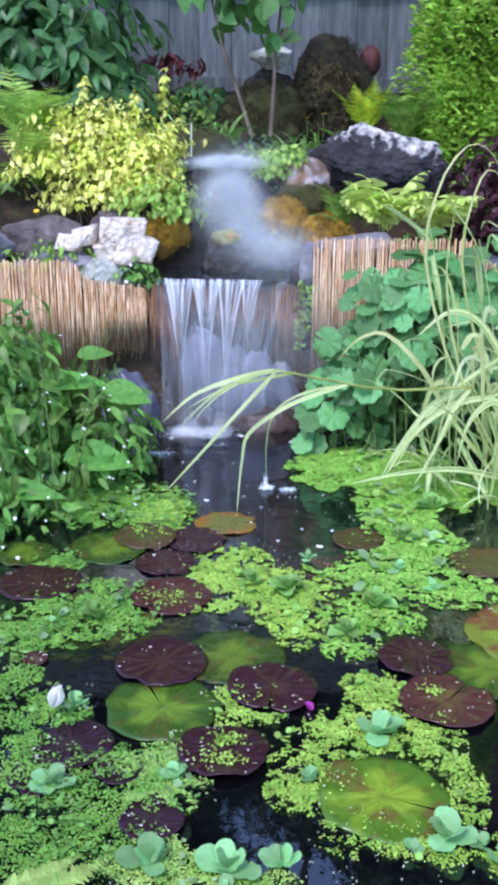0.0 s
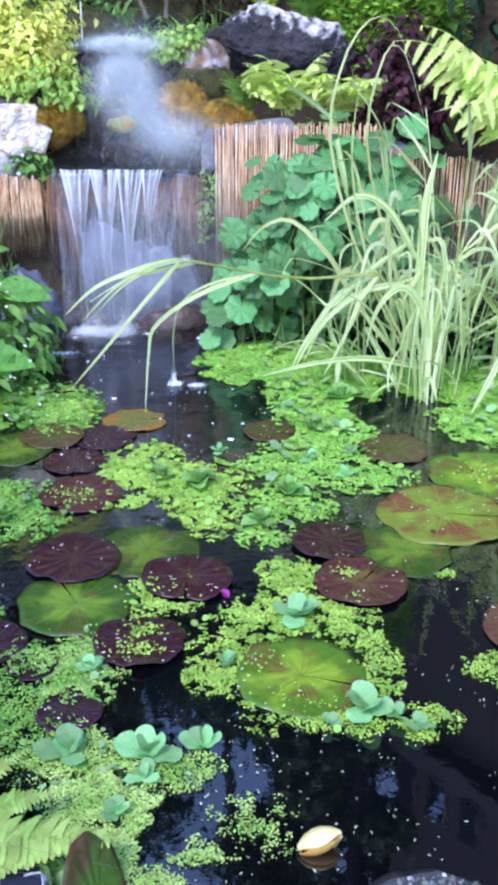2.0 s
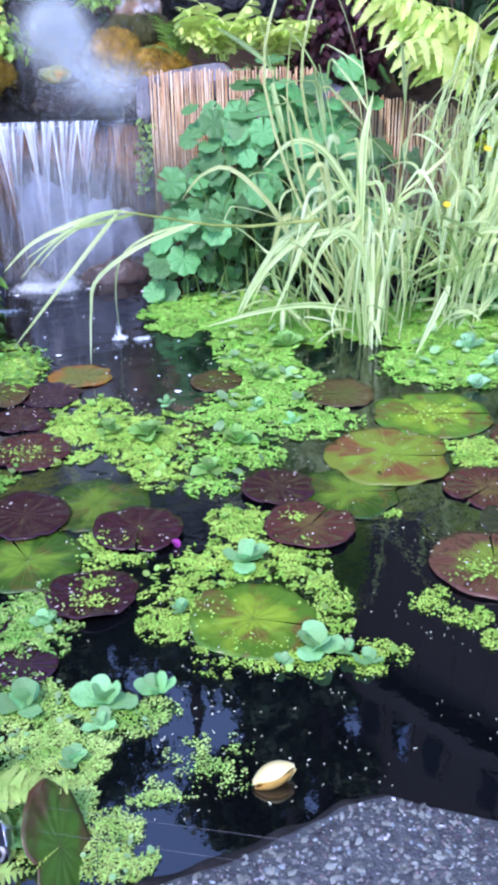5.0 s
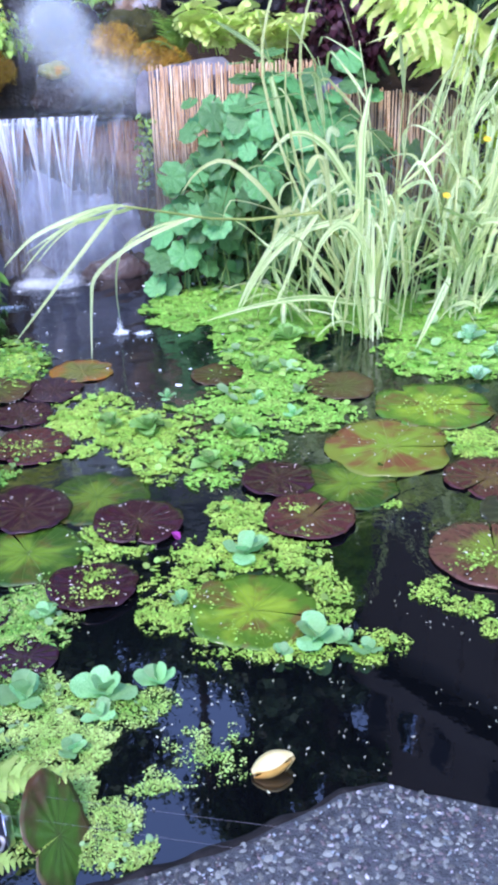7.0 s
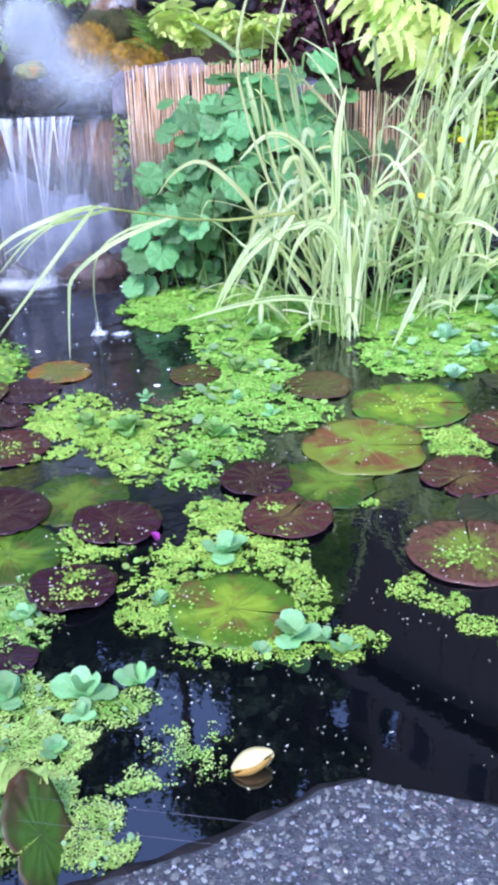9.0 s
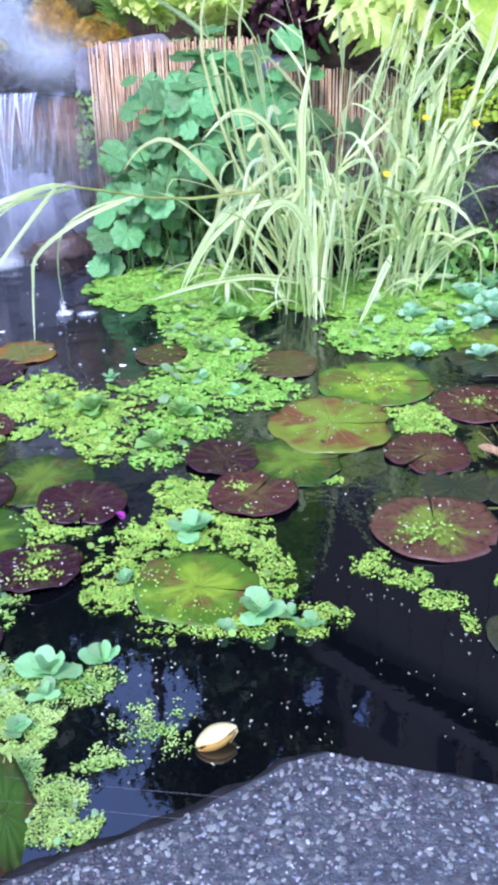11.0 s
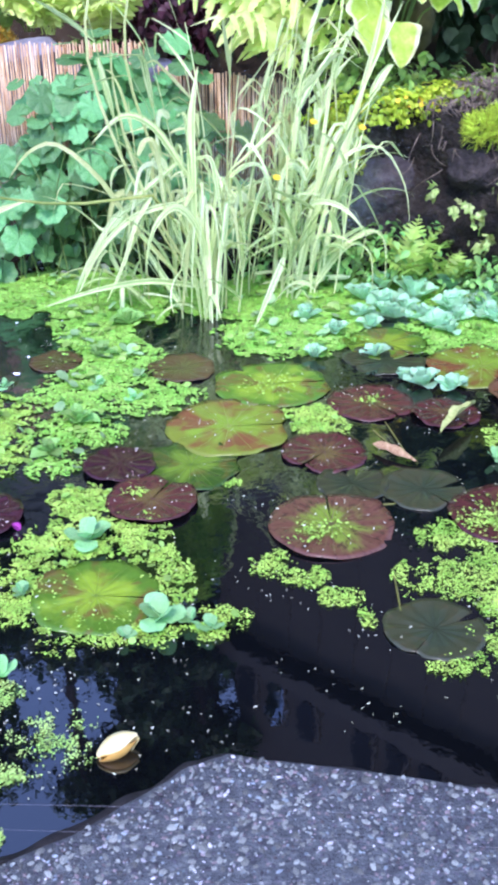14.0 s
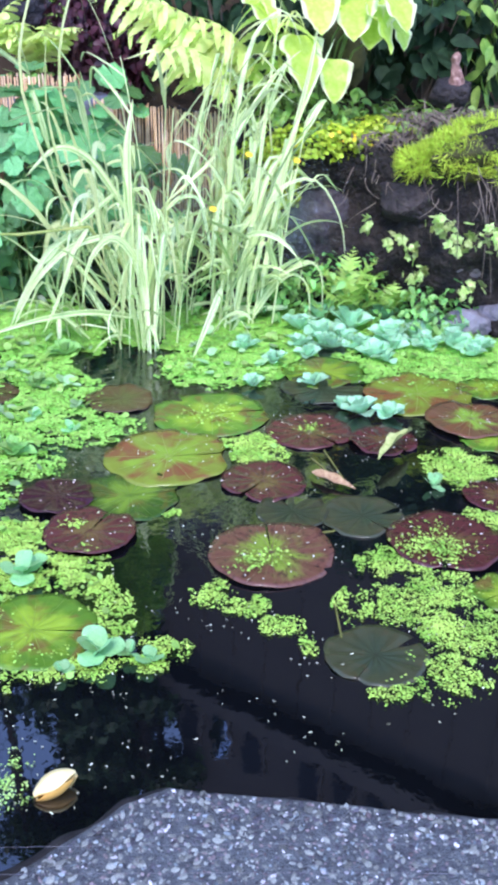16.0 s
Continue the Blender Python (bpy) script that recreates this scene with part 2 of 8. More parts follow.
def make_ground():
    fine_x, fine_y = np.arange(-3.0, 3.2, 0.035), np.arange(0.3, 6.6, 0.035)
    xs = np.concatenate([[-400, -150, -60, -25, -12, -7, -4.5], fine_x, [4.5, 7, 12, 25, 60, 150, 400]])
    ys = np.concatenate([[-400, -150, -60, -25, -12, -6, -3, -1.5, -0.6, 0], fine_y, [7.5, 9, 12, 18, 30, 60, 150, 400]])
    x, y = np.meshgrid(xs, ys)
    z = ground_height(x, y)
    z = np.where((np.abs(x) > 3.3) | (y > 6.6), np.minimum(z, 1.4), z)
    w = len(xs)
    i = np.arange(len(ys) - 1)[:, None] * w + np.arange(w - 1)[None]
    f = np.stack([i, i + 1, i + w + 1, i + w], -1).reshape(-1, 4)
    return tagged(build("ground", np.stack([x, y, z], -1), f, soil), "dark garden soil stepping up behind a pond", "ground", kind="structure")


make_ground()


def water_mat(name, ripple=0.013, ripple_scale=14, colour=(0.0022, 0.0030, 0.0038), rough=0.012, ior=1.67):
    m = bpy.data.materials.new(name)
    m.use_nodes = True
    n, l = m.node_tree.nodes, m.node_tree.links
    b = n["Principled BSDF"]
    b.inputs["Base Color"].default_value = (*colour, 1)
    b.inputs["Roughness"].default_value, b.inputs["IOR"].default_value = rough, ior
    b.inputs["Specular IOR Level"].default_value = 0.9
    where, noi, relief = n.new("ShaderNodeTexCoord"), n.new("ShaderNodeTexNoise"), n.new("ShaderNodeBump")
    noi.inputs["Scale"].default_value, noi.inputs["Detail"].default_value = ripple_scale, 4
    l.new(where.outputs["Object"], noi.inputs["Vector"])
    relief.inputs["Distance"].default_value = 0.02
    apart, grow = n.new("ShaderNodeSeparateXYZ"), n.new("ShaderNodeMapRange")
    l.new(where.outputs["Object"], apart.inputs[0])
    grow.inputs["From Min"].default_value, grow.inputs["From Max"].default_value = 1.3, 2.5
    grow.inputs["To Min"].default_value, grow.inputs["To Max"].default_value = ripple, max(ripple, 0.13)
    l.new(apart.outputs["Y"], grow.inputs["Value"])
    l.new(grow.outputs[0], relief.inputs["Strength"])
    l.new(noi.outputs["Fac"], relief.inputs["Height"])
    l.new(relief.outputs[0], b.inputs["Normal"])
    return m


still = water_mat("pond_water")
running = water_mat("stream_water", 0.35, 30, (0.012, 0.014, 0.018), 0.05, 1.45)


def make_water():
    """The pond's surface, with rings of ripples spreading from the foot of the fall."""
    xs, ys = np.arange(-1.6, 2.7, 0.03), np.arange(0.35, 4.01, 0.03)
    x, y = np.meshgrid(xs, ys)
    r = np.hypot(x + 0.25, y - 3.78)
    z = 0.0035 * np.sin(r * 62) * np.exp(-r * 2.6) + 0.002 * np.sin(x * 41 + y * 23) * np.exp(-r * 2.2)
    w = len(xs)
    i = np.arange(len(ys) - 1)[:, None] * w + np.arange(w - 1)[None]
    f = np.stack([i, i + 1, i + w + 1, i + w], -1).reshape(-1, 4)
    return tagged(build("water", np.stack([x, y, z], -1), f, still), "still black pond water mirroring sky and trees", "water", kind="structure")


make_water()


mortar = mat("mortar", [(0.3, (0.0402, 0.0444, 0.0503)), (0.6, (0.0882, 0.1010, 0.1026)), (0.85, (0.1862, 0.2040, 0.2022))], 60, 0.9, 0.8, 260)
pebble_mat = mat("pebble", [(0.3, (0.0823, 0.0929, 0.0865)), (0.7, (0.2372, 0.2586, 0.2243))], 90, 0.7, 0.3, 260, per_object=0.0, island=0.6)
pebble_one = mat("pebble", [(0.3, (0.0813, 0.0909, 0.0845)), (0.7, (0.2499, 0.2676, 0.2253))], 90, 0.7, 0.3, 260, per_object=0.6)
brown_pebble = mat("brown_pebble", [(0.3, (0.079, 0.066, 0.067)), (0.7, (0.196, 0.157, 0.158))], 90, 0.75, 0.3, 260, island=0.6)
dark_pebble = mat("dark_pebble", [(0.3, (0.024, 0.023, 0.029)), (0.7, (0.066, 0.067, 0.081))], 90, 0.6, 0.3, 260, island=0.5)
blue_pebble = mat("blue_pebble", [(0.3, (0.0872, 0.1141, 0.1308)), (0.7, (0.2293, 0.2838, 0.2827))], 90, 0.6, 0.3, 260, island=0.5)
pale_pebble = mat("pale_pebble", [(0.3, (0.222, 0.222, 0.242)), (0.7, (0.505, 0.504, 0.494))], 60, 0.6, 0.3, 160, island=0.5)


def make_slab():
    """The paving slab at the near edge: broken, rounded front edge over the water."""
    front = [(-0.9, 0.62), (-0.42, 0.74), (-0.2, 0.815), (-0.05, 0.858), (0.08, 0.885), (0.19, 0.925), (0.25, 0.953), (0.31, 0.962), (0.38, 0.925), (0.5, 0.868), (0.62, 0.805), (0.72, 0.755), (0.95, 0.66), (1.4, 0.5), (2.6, 0.3)]
    pts = []
    for (ax, ay), (bx, by) in zip(front, front[1:]):
        k = max(2, int(math.hypot(bx - ax, by - ay) / 0.012))
        for i in range(k):
            t = i / k
            x, y = ax + (bx - ax) * t, ay + (by - ay) * t
            pts.append((x, y + 0.004 * noise.noise(Vector((x * 30, y * 30, 1))) + 0.005 * noise.noise(Vector((x * 9, y * 9, 4)))))
    rows = [(0.0, -0.03), (0.004, 0.0), (0.002, 0.038), (-0.004, 0.046), (-0.014, 0.05), (-0.06, 0.051), (-0.2, 0.052), (-0.5, 0.052)]
    v = [[(x, y + dy, z) for x, y in pts] for dy, z in rows] + [[(x, -3.0, 0.05) for x, y in pts]]
    v, w = np.array(v), len(pts)
    i = np.arange(len(v) - 1)[:, None] * w + np.arange(w - 1)[None]
    f = np.stack([i + 1, i, i + w, i + w + 1], -1).reshape(-1, 4)
    slab = tagged(build("pavement", v.reshape(-1, 3), f, mortar), "grey exposed-aggregate concrete slab at the water's edge", "pavement", kind="structure")
    return slab, front


slab, slab_front = make_slab()


def pebbles():
    """Stones bedded in the slab, their tops a little proud: the nearest are pieces of their own, the rest one mesh."""
    q = np.random.default_rng(19)
    bm = bmesh.new()
    bmesh.ops.create_icosphere(bm, subdivisions=1, radius=1.0)
    bm.verts.ensure_lookup_table()
    me = bpy.data.meshes.new("pebble")
    bm.to_mesh(me)
    for w in bm.verts:
        w.co *= 1 + 0.35 * noise.noise(w.co * 1.9 + Vector((4, 2, 7)))
    bm.to_mesh(me)
    v = np.array([w.co for w in bm.verts])
    f = np.array([[w.index for w in p.verts] + [p.verts[2].index] for p in bm.faces])
    bm.free()
    me.materials.append(pebble_one)
    for p in me.polygons:
        p.use_smooth = False
    x, y = q.uniform(-0.30, 0.95, 13500), q.uniform(0.56, 0.97, 13500)
    edge = np.interp(x, [p[0] for p in slab_front], [p[1] for p in slab_front])
    keep = y < edge - 0.011
    x, y, edge = x[keep], y[keep], edge[keep]
    n = len(x)
    size = np.abs(q.normal(0, 1, n)) * 0.0016 + 0.0013 + np.where(q.random(n) < 0.05, q.uniform(0.0008, 0.0032, n), 0)
    shape = np.stack([size * q.uniform(0.8, 1.5, n), size * q.uniform(0.7, 1.1, n), size * 0.34], -1)
    z = 0.0515 - np.clip((0.016 - (edge - y)) * 0.35, 0, 0.008)
    turn = q.uniform(0, 6.3, n)
    own = np.argsort(-size + 3 * ((x < 0) | (x > 0.75) | (y < 0.62)))[:290]
    rest = np.setdiff1d(np.arange(n), own)
    for i in own:
        ob = new("pebble", me)
        ob.parent = slab
        ob.location, ob.rotation_euler, ob.scale = (x[i], y[i], z[i]), (q.normal(0, 0.15), q.normal(0, 0.15), turn[i]), shape[i]
    at = np.stack([x, y, z], -1)
    kinds = q.choice(5, len(rest), p=(0.38, 0.18, 0.26, 0.12, 0.06))
    for some, m in [(rest[kinds == i], m) for i, m in enumerate((pebble_mat, brown_pebble, dark_pebble, blue_pebble, pale_pebble))]:
        k = len(some)
        a, b, c = spread((v, f, np.zeros((len(v), 2))), at[some], turns(turn[some], q.normal(0, 0.15, k)), shape[some])
        me2 = bpy.data.meshes.new("pebbles")
        me2.from_pydata(a.tolist(), [], b[:, :3].tolist())
        me2.polygons.foreach_set("use_smooth", np.zeros(len(b), bool))
        me2.materials.append(m)
        ob = new("aggregate", me2)
        ob.parent = slab
        tagged(ob, "small pebbles set in the concrete", kind="stuff")


pebbles()


def make_liner():
    """A fold of black pond liner that peeps out along the slab's edge."""
    v = []
    xs = np.arange(-0.25, 0.95, 0.008)
    ys = np.interp(xs, [p[0] for p in slab_front], [p[1] for p in slab_front])
    rows = [(-0.004, 0.020), (0.010, 0.032), (0.024, 0.031), (0.032, 0.014), (0.031, -0.04)]
    for dy, z in rows:
        v.append([(x, y + dy * (0.36 + 0.36 * float(smooth(0.40, 0.20, x)) + 0.5 * abs(noise.noise(Vector((x * 14, 3, dy * 20))))), z + 0.008 * noise.noise(Vector((x * 18, 8, 0)))) for x, y in zip(xs, ys)])
    w = len(xs)
    i = np.arange(len(rows) - 1)[:, None] * w + np.arange(w - 1)[None]
    f = np.stack([i + 1, i, i + w, i + w + 1], -1).reshape(-1, 4)
    rubber = mat("liner_rubber", [(0.3, (0.008, 0.008, 0.008)), (0.7, (0.026, 0.025, 0.024))], 25, 0.8, 0.5, 80, spec=0.2)
    return tagged(build("trim", np.array(v).reshape(-1, 3), f, rubber), "dark wet pond liner folded along the slab's edge", "pond liner", kind="structure")


make_liner()

# The retaining wall under the fall, of wet grey stone.
def make_wall():
    xs, zs = np.arange(-1.7, 0.95, 0.03), np.arange(-0.3, 0.66, 0.03)
    x, z = np.meshgrid(xs, zs)
    top = 0.585 + 0.14 * smooth(0.10, 0.16, x) + 0.06 * smooth(0.52, 0.58, -x)
    z = -0.3 + (z + 0.3) / 0.96 * (top + 0.3)
    y = 3.99 - 0.0 * z
    for k, (s, a) in enumerate([(3, 0.05), (8, 0.025), (22, 0.008)]):
        y = y + a * np.array([noise.noise(Vector((p * s, q * s, k * 5.0))) for p, q in zip(x.ravel(), z.ravel())]).reshape(x.shape)
    v = np.stack([x, y, z], -1)
    back = v[-1:].copy()
    back[..., 1] = 4.2
    v = np.concatenate([v, back])
    w = len(xs)
    i = np.arange(len(v) - 1)[:, None] * w + np.arange(w - 1)[None]
    f = np.stack([i, i + 1, i + w + 1, i + w], -1).reshape(-1, 4)
    return tagged(build("wall_back", v.reshape(-1, 3), f, wet_stone), "wet grey stone retaining wall behind a small waterfall", "wall", kind="structure")


make_wall()

# Cane screens hung on the wall: one thing each, every cane a piece.
def cane_colour(name, stops, rough, differ):
    """Split cane: stained and bleached in lengths, each cane with stains of its own."""
    m = mat(name, stops, 3.2, rough, 0.3, 60, per_object=differ, detail=4.0)
    n, l = m.node_tree.nodes, m.node_tree.links
    info, scale, shift = n.new("ShaderNodeObjectInfo"), n.new("ShaderNodeMath"), n.new("ShaderNodeCombineXYZ")
    scale.operation = "MULTIPLY"
    scale.inputs[1].default_value = 60.0
    l.new(info.outputs["Random"], scale.inputs[0])
    l.new(scale.outputs[0], shift.inputs[2])
    l.new(shift.outputs[0], next(x for x in n if x.type == "MAPPING").inputs["Location"])
    return m


cane_mat = cane_colour("dry_cane", [(0.30, (0.22, 0.095, 0.036)), (0.45, (0.46, 0.27, 0.125)), (0.58, (0.66, 0.48, 0.29)), (0.75, (0.86, 0.75, 0.58))], 0.55, 0.15)
wet_cane = cane_colour("wet_cane", [(0.25, (0.05, 0.022, 0.012)), (0.5, (0.18, 0.085, 0.040)), (0.75, (0.38, 0.23, 0.125))], 0.3, 0.35)


def cane_mesh(name, material):
    bm = bmesh.new()
    bmesh.ops.create_cone(bm, cap_ends=True, segments=7, radius1=0.0028, radius2=0.0026, depth=1.0)
    for w in bm.verts:
        w.co.z += 0.5
    me = bpy.data.meshes.new(name)
    bm.to_mesh(me)
    bm.free()
    for p in me.polygons:
        p.use_smooth = True
    me.materials.append(material)
    return me


DRY, WET = cane_mesh("cane", cane_mat), cane_mesh("cane", wet_cane)


def cane_screen(x0, x1, y0, y1, foot, top, mesh, label, seed):
    """foot(x), top(x): the heights between which a cane at x runs."""
    r = np.random.default_rng(seed)
    base = empty("cane_screen", (x0, y0, 0.0), label, "screen", "cane screens")
    x = x0
    while x < x1:
        k = (x - x0) / (x1 - x0)
        a, b = foot(x) + r.normal(0, 0.018), top(x) + r.normal(0, 0.005)
        if r.random() < 0.06:
            b -= r.uniform(0.01, 0.05)
        c = new("cane", mesh)
        c.parent = base
        c.location = (x - x0, (y1 - y0) * k + r.normal(0, 0.0012), a)
        c.rotation_euler = (r.normal(0, 0.005), r.normal(0, 0.005), r.uniform(0, 6))
        g = r.uniform(0.88, 1.12)
        c.scale = (g, g, max(0.03, b - a))
        x += 0.0066 * g + r.uniform(0, 0.0006)
    return base


cane_screen(-1.32, -0.70, 3.80, 3.87, lambda x: 0.22, lambda x: 0.685 - 0.085 * float(smooth(-0.84, -0.74, x)), DRY, "split-cane screen, pale and dry, above the pond's edge", 1)
cane_screen(-0.70, -0.53, 3.87, 3.89, lambda x: 0.30, lambda x: 0.60 - 0.12 * (x + 0.70), DRY, "low split-cane screen beside the waterfall", 2)
cane_screen(-0.53, -0.40, 3.90, 3.91, lambda x: 0.30 - 2.0 * (x + 0.53), lambda x: 0.585, WET, "wet brown cane screen running under falling water", 3)
cane_screen(-0.40, -0.02, 3.915, 3.92, lambda x: 0.34 + 0.05 * math.sin(x * 14), lambda x: 0.57, WET, "dark wet canes behind the waterfall", 6)
cane_screen(-0.02, 0.115, 3.91, 3.90, lambda x: 0.26 - 0.9 * x, lambda x: 0.59, WET, "wet brown cane screen at the waterfall's side", 4)
cane_screen(0.15, 0.78, 3.86, 3.80, lambda x: 0.2, lambda x: 0.785, DRY, "split-cane screen, sun-bleached, beside the waterfall", 5)

cane_screen(0.83, 1.27, 3.79, 3.53, lambda x: 0.18, lambda x: 0.70 - 0.10 * (x - 0.83), DRY, "split-cane screen, stained brown, behind striped grass", 7)

# ---- on the water ----
PADS_A = [   # x, y, radius, colour
    (-0.15, 2.75, 0.096, 'olive'),
    (-0.23, 2.61, 0.091, 'purple'),
    (-0.31, 2.45, 0.086, 'purple'),
    (-0.27, 2.24, 0.106, 'bronze'),
    (0.25, 2.64, 0.081, 'brown'),
    (0.59, 2.48, 0.101, 'brown'),
    (0.81, 2.30, 0.161, 'green'),
    (0.62, 2.07, 0.161, 'mottled'),
    (0.48, 1.90, 0.121, 'fresh'),
    (0.32, 1.94, 0.086, 'purple'),
    (0.36, 1.76, 0.101, 'bronze'),
    (-0.10, 1.94, 0.122, 'fresh'),
    (-0.26, 1.90, 0.106, 'purple'),
    (-0.01, 1.80, 0.096, 'purple'),
    (-0.24, 1.725, 0.122, 'fresh'),
    (-0.105, 1.571, 0.088, 'purple'),
    (0.19, 1.45, 0.121, 'green'),
    (-0.22, 1.38, 0.060, 'violet'),
    (-0.63, 2.31, 0.110, 'purple'),
    (-0.49, 2.55, 0.115, 'fresh'),
]
PADS_B = [   # x, y, radius, colour
    (-0.39, 2.63, 0.095, 'brown'),
    (-0.55, 1.91, 0.030, 'bronze'),
    (-0.40, 1.59, 0.080, 'violet'),
    (-0.30, 1.51, 0.045, 'violet'),
    (-0.44, 1.49, 0.060, 'violet'),
    (-0.72, 2.50, 0.090, 'fresh'),
    (1.02, 2.10, 0.115, 'bronze'),
    (1.18, 1.98, 0.090, 'bronze'),
    (0.80, 1.87, 0.104, 'bronze'),
    (0.81, 1.71, 0.084, 'dusk'),
    (0.70, 1.56, 0.133, 'russet'),
    (1.07, 1.48, 0.126, 'bronze'),
    (0.75, 1.18, 0.090, 'dusk'),
    (1.18, 2.37, 0.120, 'dusk'),
    (1.43, 2.24, 0.164, 'mottled'),
    (1.47, 2.02, 0.122, 'rusty'),
    (1.48, 1.91, 0.106, 'green'),
    (1.29, 1.62, 0.079, 'bronze'),
    (1.08, 1.27, 0.068, 'green'),
    (1.24, 2.50, 0.133, 'green'),
]
PADS_C = [   # x, y, radius, colour
    (0.95, 1.64, 0.095, 'dusk'),
    (1.65, 2.22, 0.085, 'green'),
]
MAT_BACK = [
    (0.30, 3.29, 0.23, 0.23),
    (0.48, 3.18, 0.24, 0.31),
    (0.40, 2.83, 0.12, 0.26),
    (0.40, 2.52, 0.17, 0.23),
    (0.47, 2.29, 0.13, 0.09),
    (0.28, 2.38, 0.13, 0.12),
    (0.24, 2.15, 0.12, 0.13),
    (0.17, 1.99, 0.06, 0.07),
    (0.90, 3.11, 0.28, 0.19),
    (0.97, 2.67, 0.21, 0.20),
    (0.56, 2.99, 0.10, 0.08),
    (1.17, 2.96, 0.18, 0.24),
    (0.40, 3.44, 0.17, 0.18),
]
MAT_MID = [
    (-0.12, 2.39, 0.12, 0.17),
    (-0.20, 2.20, 0.09, 0.06),
    (0.03, 2.26, 0.11, 0.18),
    (0.05, 2.07, 0.06, 0.09),
    (-0.36, 2.84, 0.09, 0.22),
    (0.21, 1.80, 0.07, 0.08),
    (0.16, 1.66, 0.10, 0.08),
    (0.28, 1.63, 0.09, 0.09),
    (0.08, 1.54, 0.09, 0.12),
    (0.04, 1.46, 0.06, 0.06),
    (0.33, 1.49, 0.05, 0.11),
    (0.17, 1.35, 0.10, 0.06),
    (0.34, 1.31, 0.10, 0.05),
    (-0.07, 1.74, 0.09, 0.07),
    (-0.11, 1.59, 0.04, 0.08),
    (0.55, 1.79, 0.02, 0.02),
]
MAT_NEAR = [
    (-0.20, 1.26, 0.11, 0.07),
    (-0.06, 1.225, 0.09, 0.05),
    (-0.17, 1.15, 0.10, 0.06),
    (-0.21, 1.06, 0.08, 0.08),
    (-0.14, 1.08, 0.045, 0.07),
    (-0.21, 1.50, 0.08, 0.11),
    (-0.19, 1.00, 0.06, 0.06),
    (-0.15, 0.96, 0.04, 0.06),
    (-0.062, 0.955, 0.045, 0.060),
    (-0.015, 1.045, 0.035, 0.016),
]
MAT_LEFT = [
    (-0.60, 2.99, 0.14, 0.27),
    (-0.40, 2.86, 0.14, 0.20),
    (-0.46, 2.15, 0.16, 0.17),
    (-0.60, 2.04, 0.08, 0.15),
    (-0.57, 1.82, 0.05, 0.09),
    (-0.50, 1.69, 0.11, 0.08),
    (-0.38, 1.44, 0.15, 0.12),
    (-0.24, 1.54, 0.10, 0.07),
    (-0.21, 1.46, 0.07, 0.08),
    (-0.41, 1.30, 0.14, 0.11),
    (-0.29, 1.29, 0.12, 0.08),
    (-0.61, 2.43, 0.07, 0.08),
    (-0.49, 1.55, 0.07, 0.07),
]
MAT_RIGHT = [
    (0.40, 2.88, 0.12, 0.30),
    (0.34, 2.44, 0.14, 0.22),
    (0.24, 2.13, 0.07, 0.13),
    (1.02, 2.69, 0.24, 0.20),
    (1.02, 2.92, 0.23, 0.15),
    (0.91, 1.31, 0.16, 0.10),
    (0.92, 1.44, 0.07, 0.07),
    (0.94, 1.19, 0.08, 0.11),
    (0.84, 1.09, 0.07, 0.07),
    (0.72, 1.08, 0.04, 0.03),
    (0.535, 1.455, 0.045, 0.05),
    (0.578, 1.395, 0.05, 0.035),
    (0.625, 1.315, 0.04, 0.035),
    (0.650, 1.245, 0.022, 0.03),
    (0.84, 2.04, 0.08, 0.10),
    (1.62, 2.50, 0.28, 0.27),
    (1.42, 2.96, 0.31, 0.23),
    (1.29, 1.77, 0.10, 0.11),
    (1.78, 2.45, 0.18, 0.33),
    (1.22, 1.54, 0.08, 0.05),
    (1.06, 1.52, 0.06, 0.05),
]
ROSETTES_A = [   # x, y, radius
    (0.29, 1.34, 0.051),
    (0.22, 1.31, 0.021),
    (0.34, 1.32, 0.025),
    (0.06, 1.49, 0.025),
    (-0.09, 1.20, 0.030),
    (-0.13, 1.13, 0.030),
    (-0.19, 1.49, 0.030),
    (0.26, 2.20, 0.051),
    (0.03, 2.28, 0.055),
    (0.38, 2.64, 0.051),
    (0.51, 2.90, 0.055),
    (0.20, 1.64, 0.050),
    (-0.07, 2.32, 0.040),
    (0.17, 2.05, 0.040),
    (-0.42, 1.72, 0.030),
    (-0.29, 1.95, 0.005),
    (-0.45, 2.11, 0.045),
    (-0.21, 1.27, 0.045),
]
ROSETTES_B = [   # x, y, radius
    (-0.08, 1.257, 0.048),
    (0.005, 1.27, 0.038),
    (-0.41, 1.46, 0.040),
    (0.37, 1.29, 0.025),
    (0.09, 2.48, 0.030),
    (0.99, 2.45, 0.040),
    (1.08, 2.77, 0.056),
    (1.33, 2.90, 0.070),
    (1.45, 3.00, 0.075),
    (1.67, 2.92, 0.070),
    (1.56, 2.66, 0.070),
    (1.44, 2.66, 0.062),
    (1.34, 2.72, 0.060),
    (1.25, 2.64, 0.050),
    (1.79, 2.82, 0.075),
    (1.84, 2.70, 0.070),
    (1.66, 2.60, 0.060),
    (1.37, 2.80, 0.078),
    (1.51, 2.86, 0.090),
    (1.58, 2.71, 0.084),
    (1.45, 2.57, 0.073),
    (1.67, 2.68, 0.068),
    (1.75, 2.59, 0.079),
    (1.20, 2.16, 0.063),
    (1.26, 2.11, 0.047),
    (1.16, 2.40, 0.047),
    (1.12, 2.62, 0.047),
    (1.17, 1.71, 0.032),
    (1.36, 2.69, 0.052),
    (1.81, 2.51, 0.059),
]
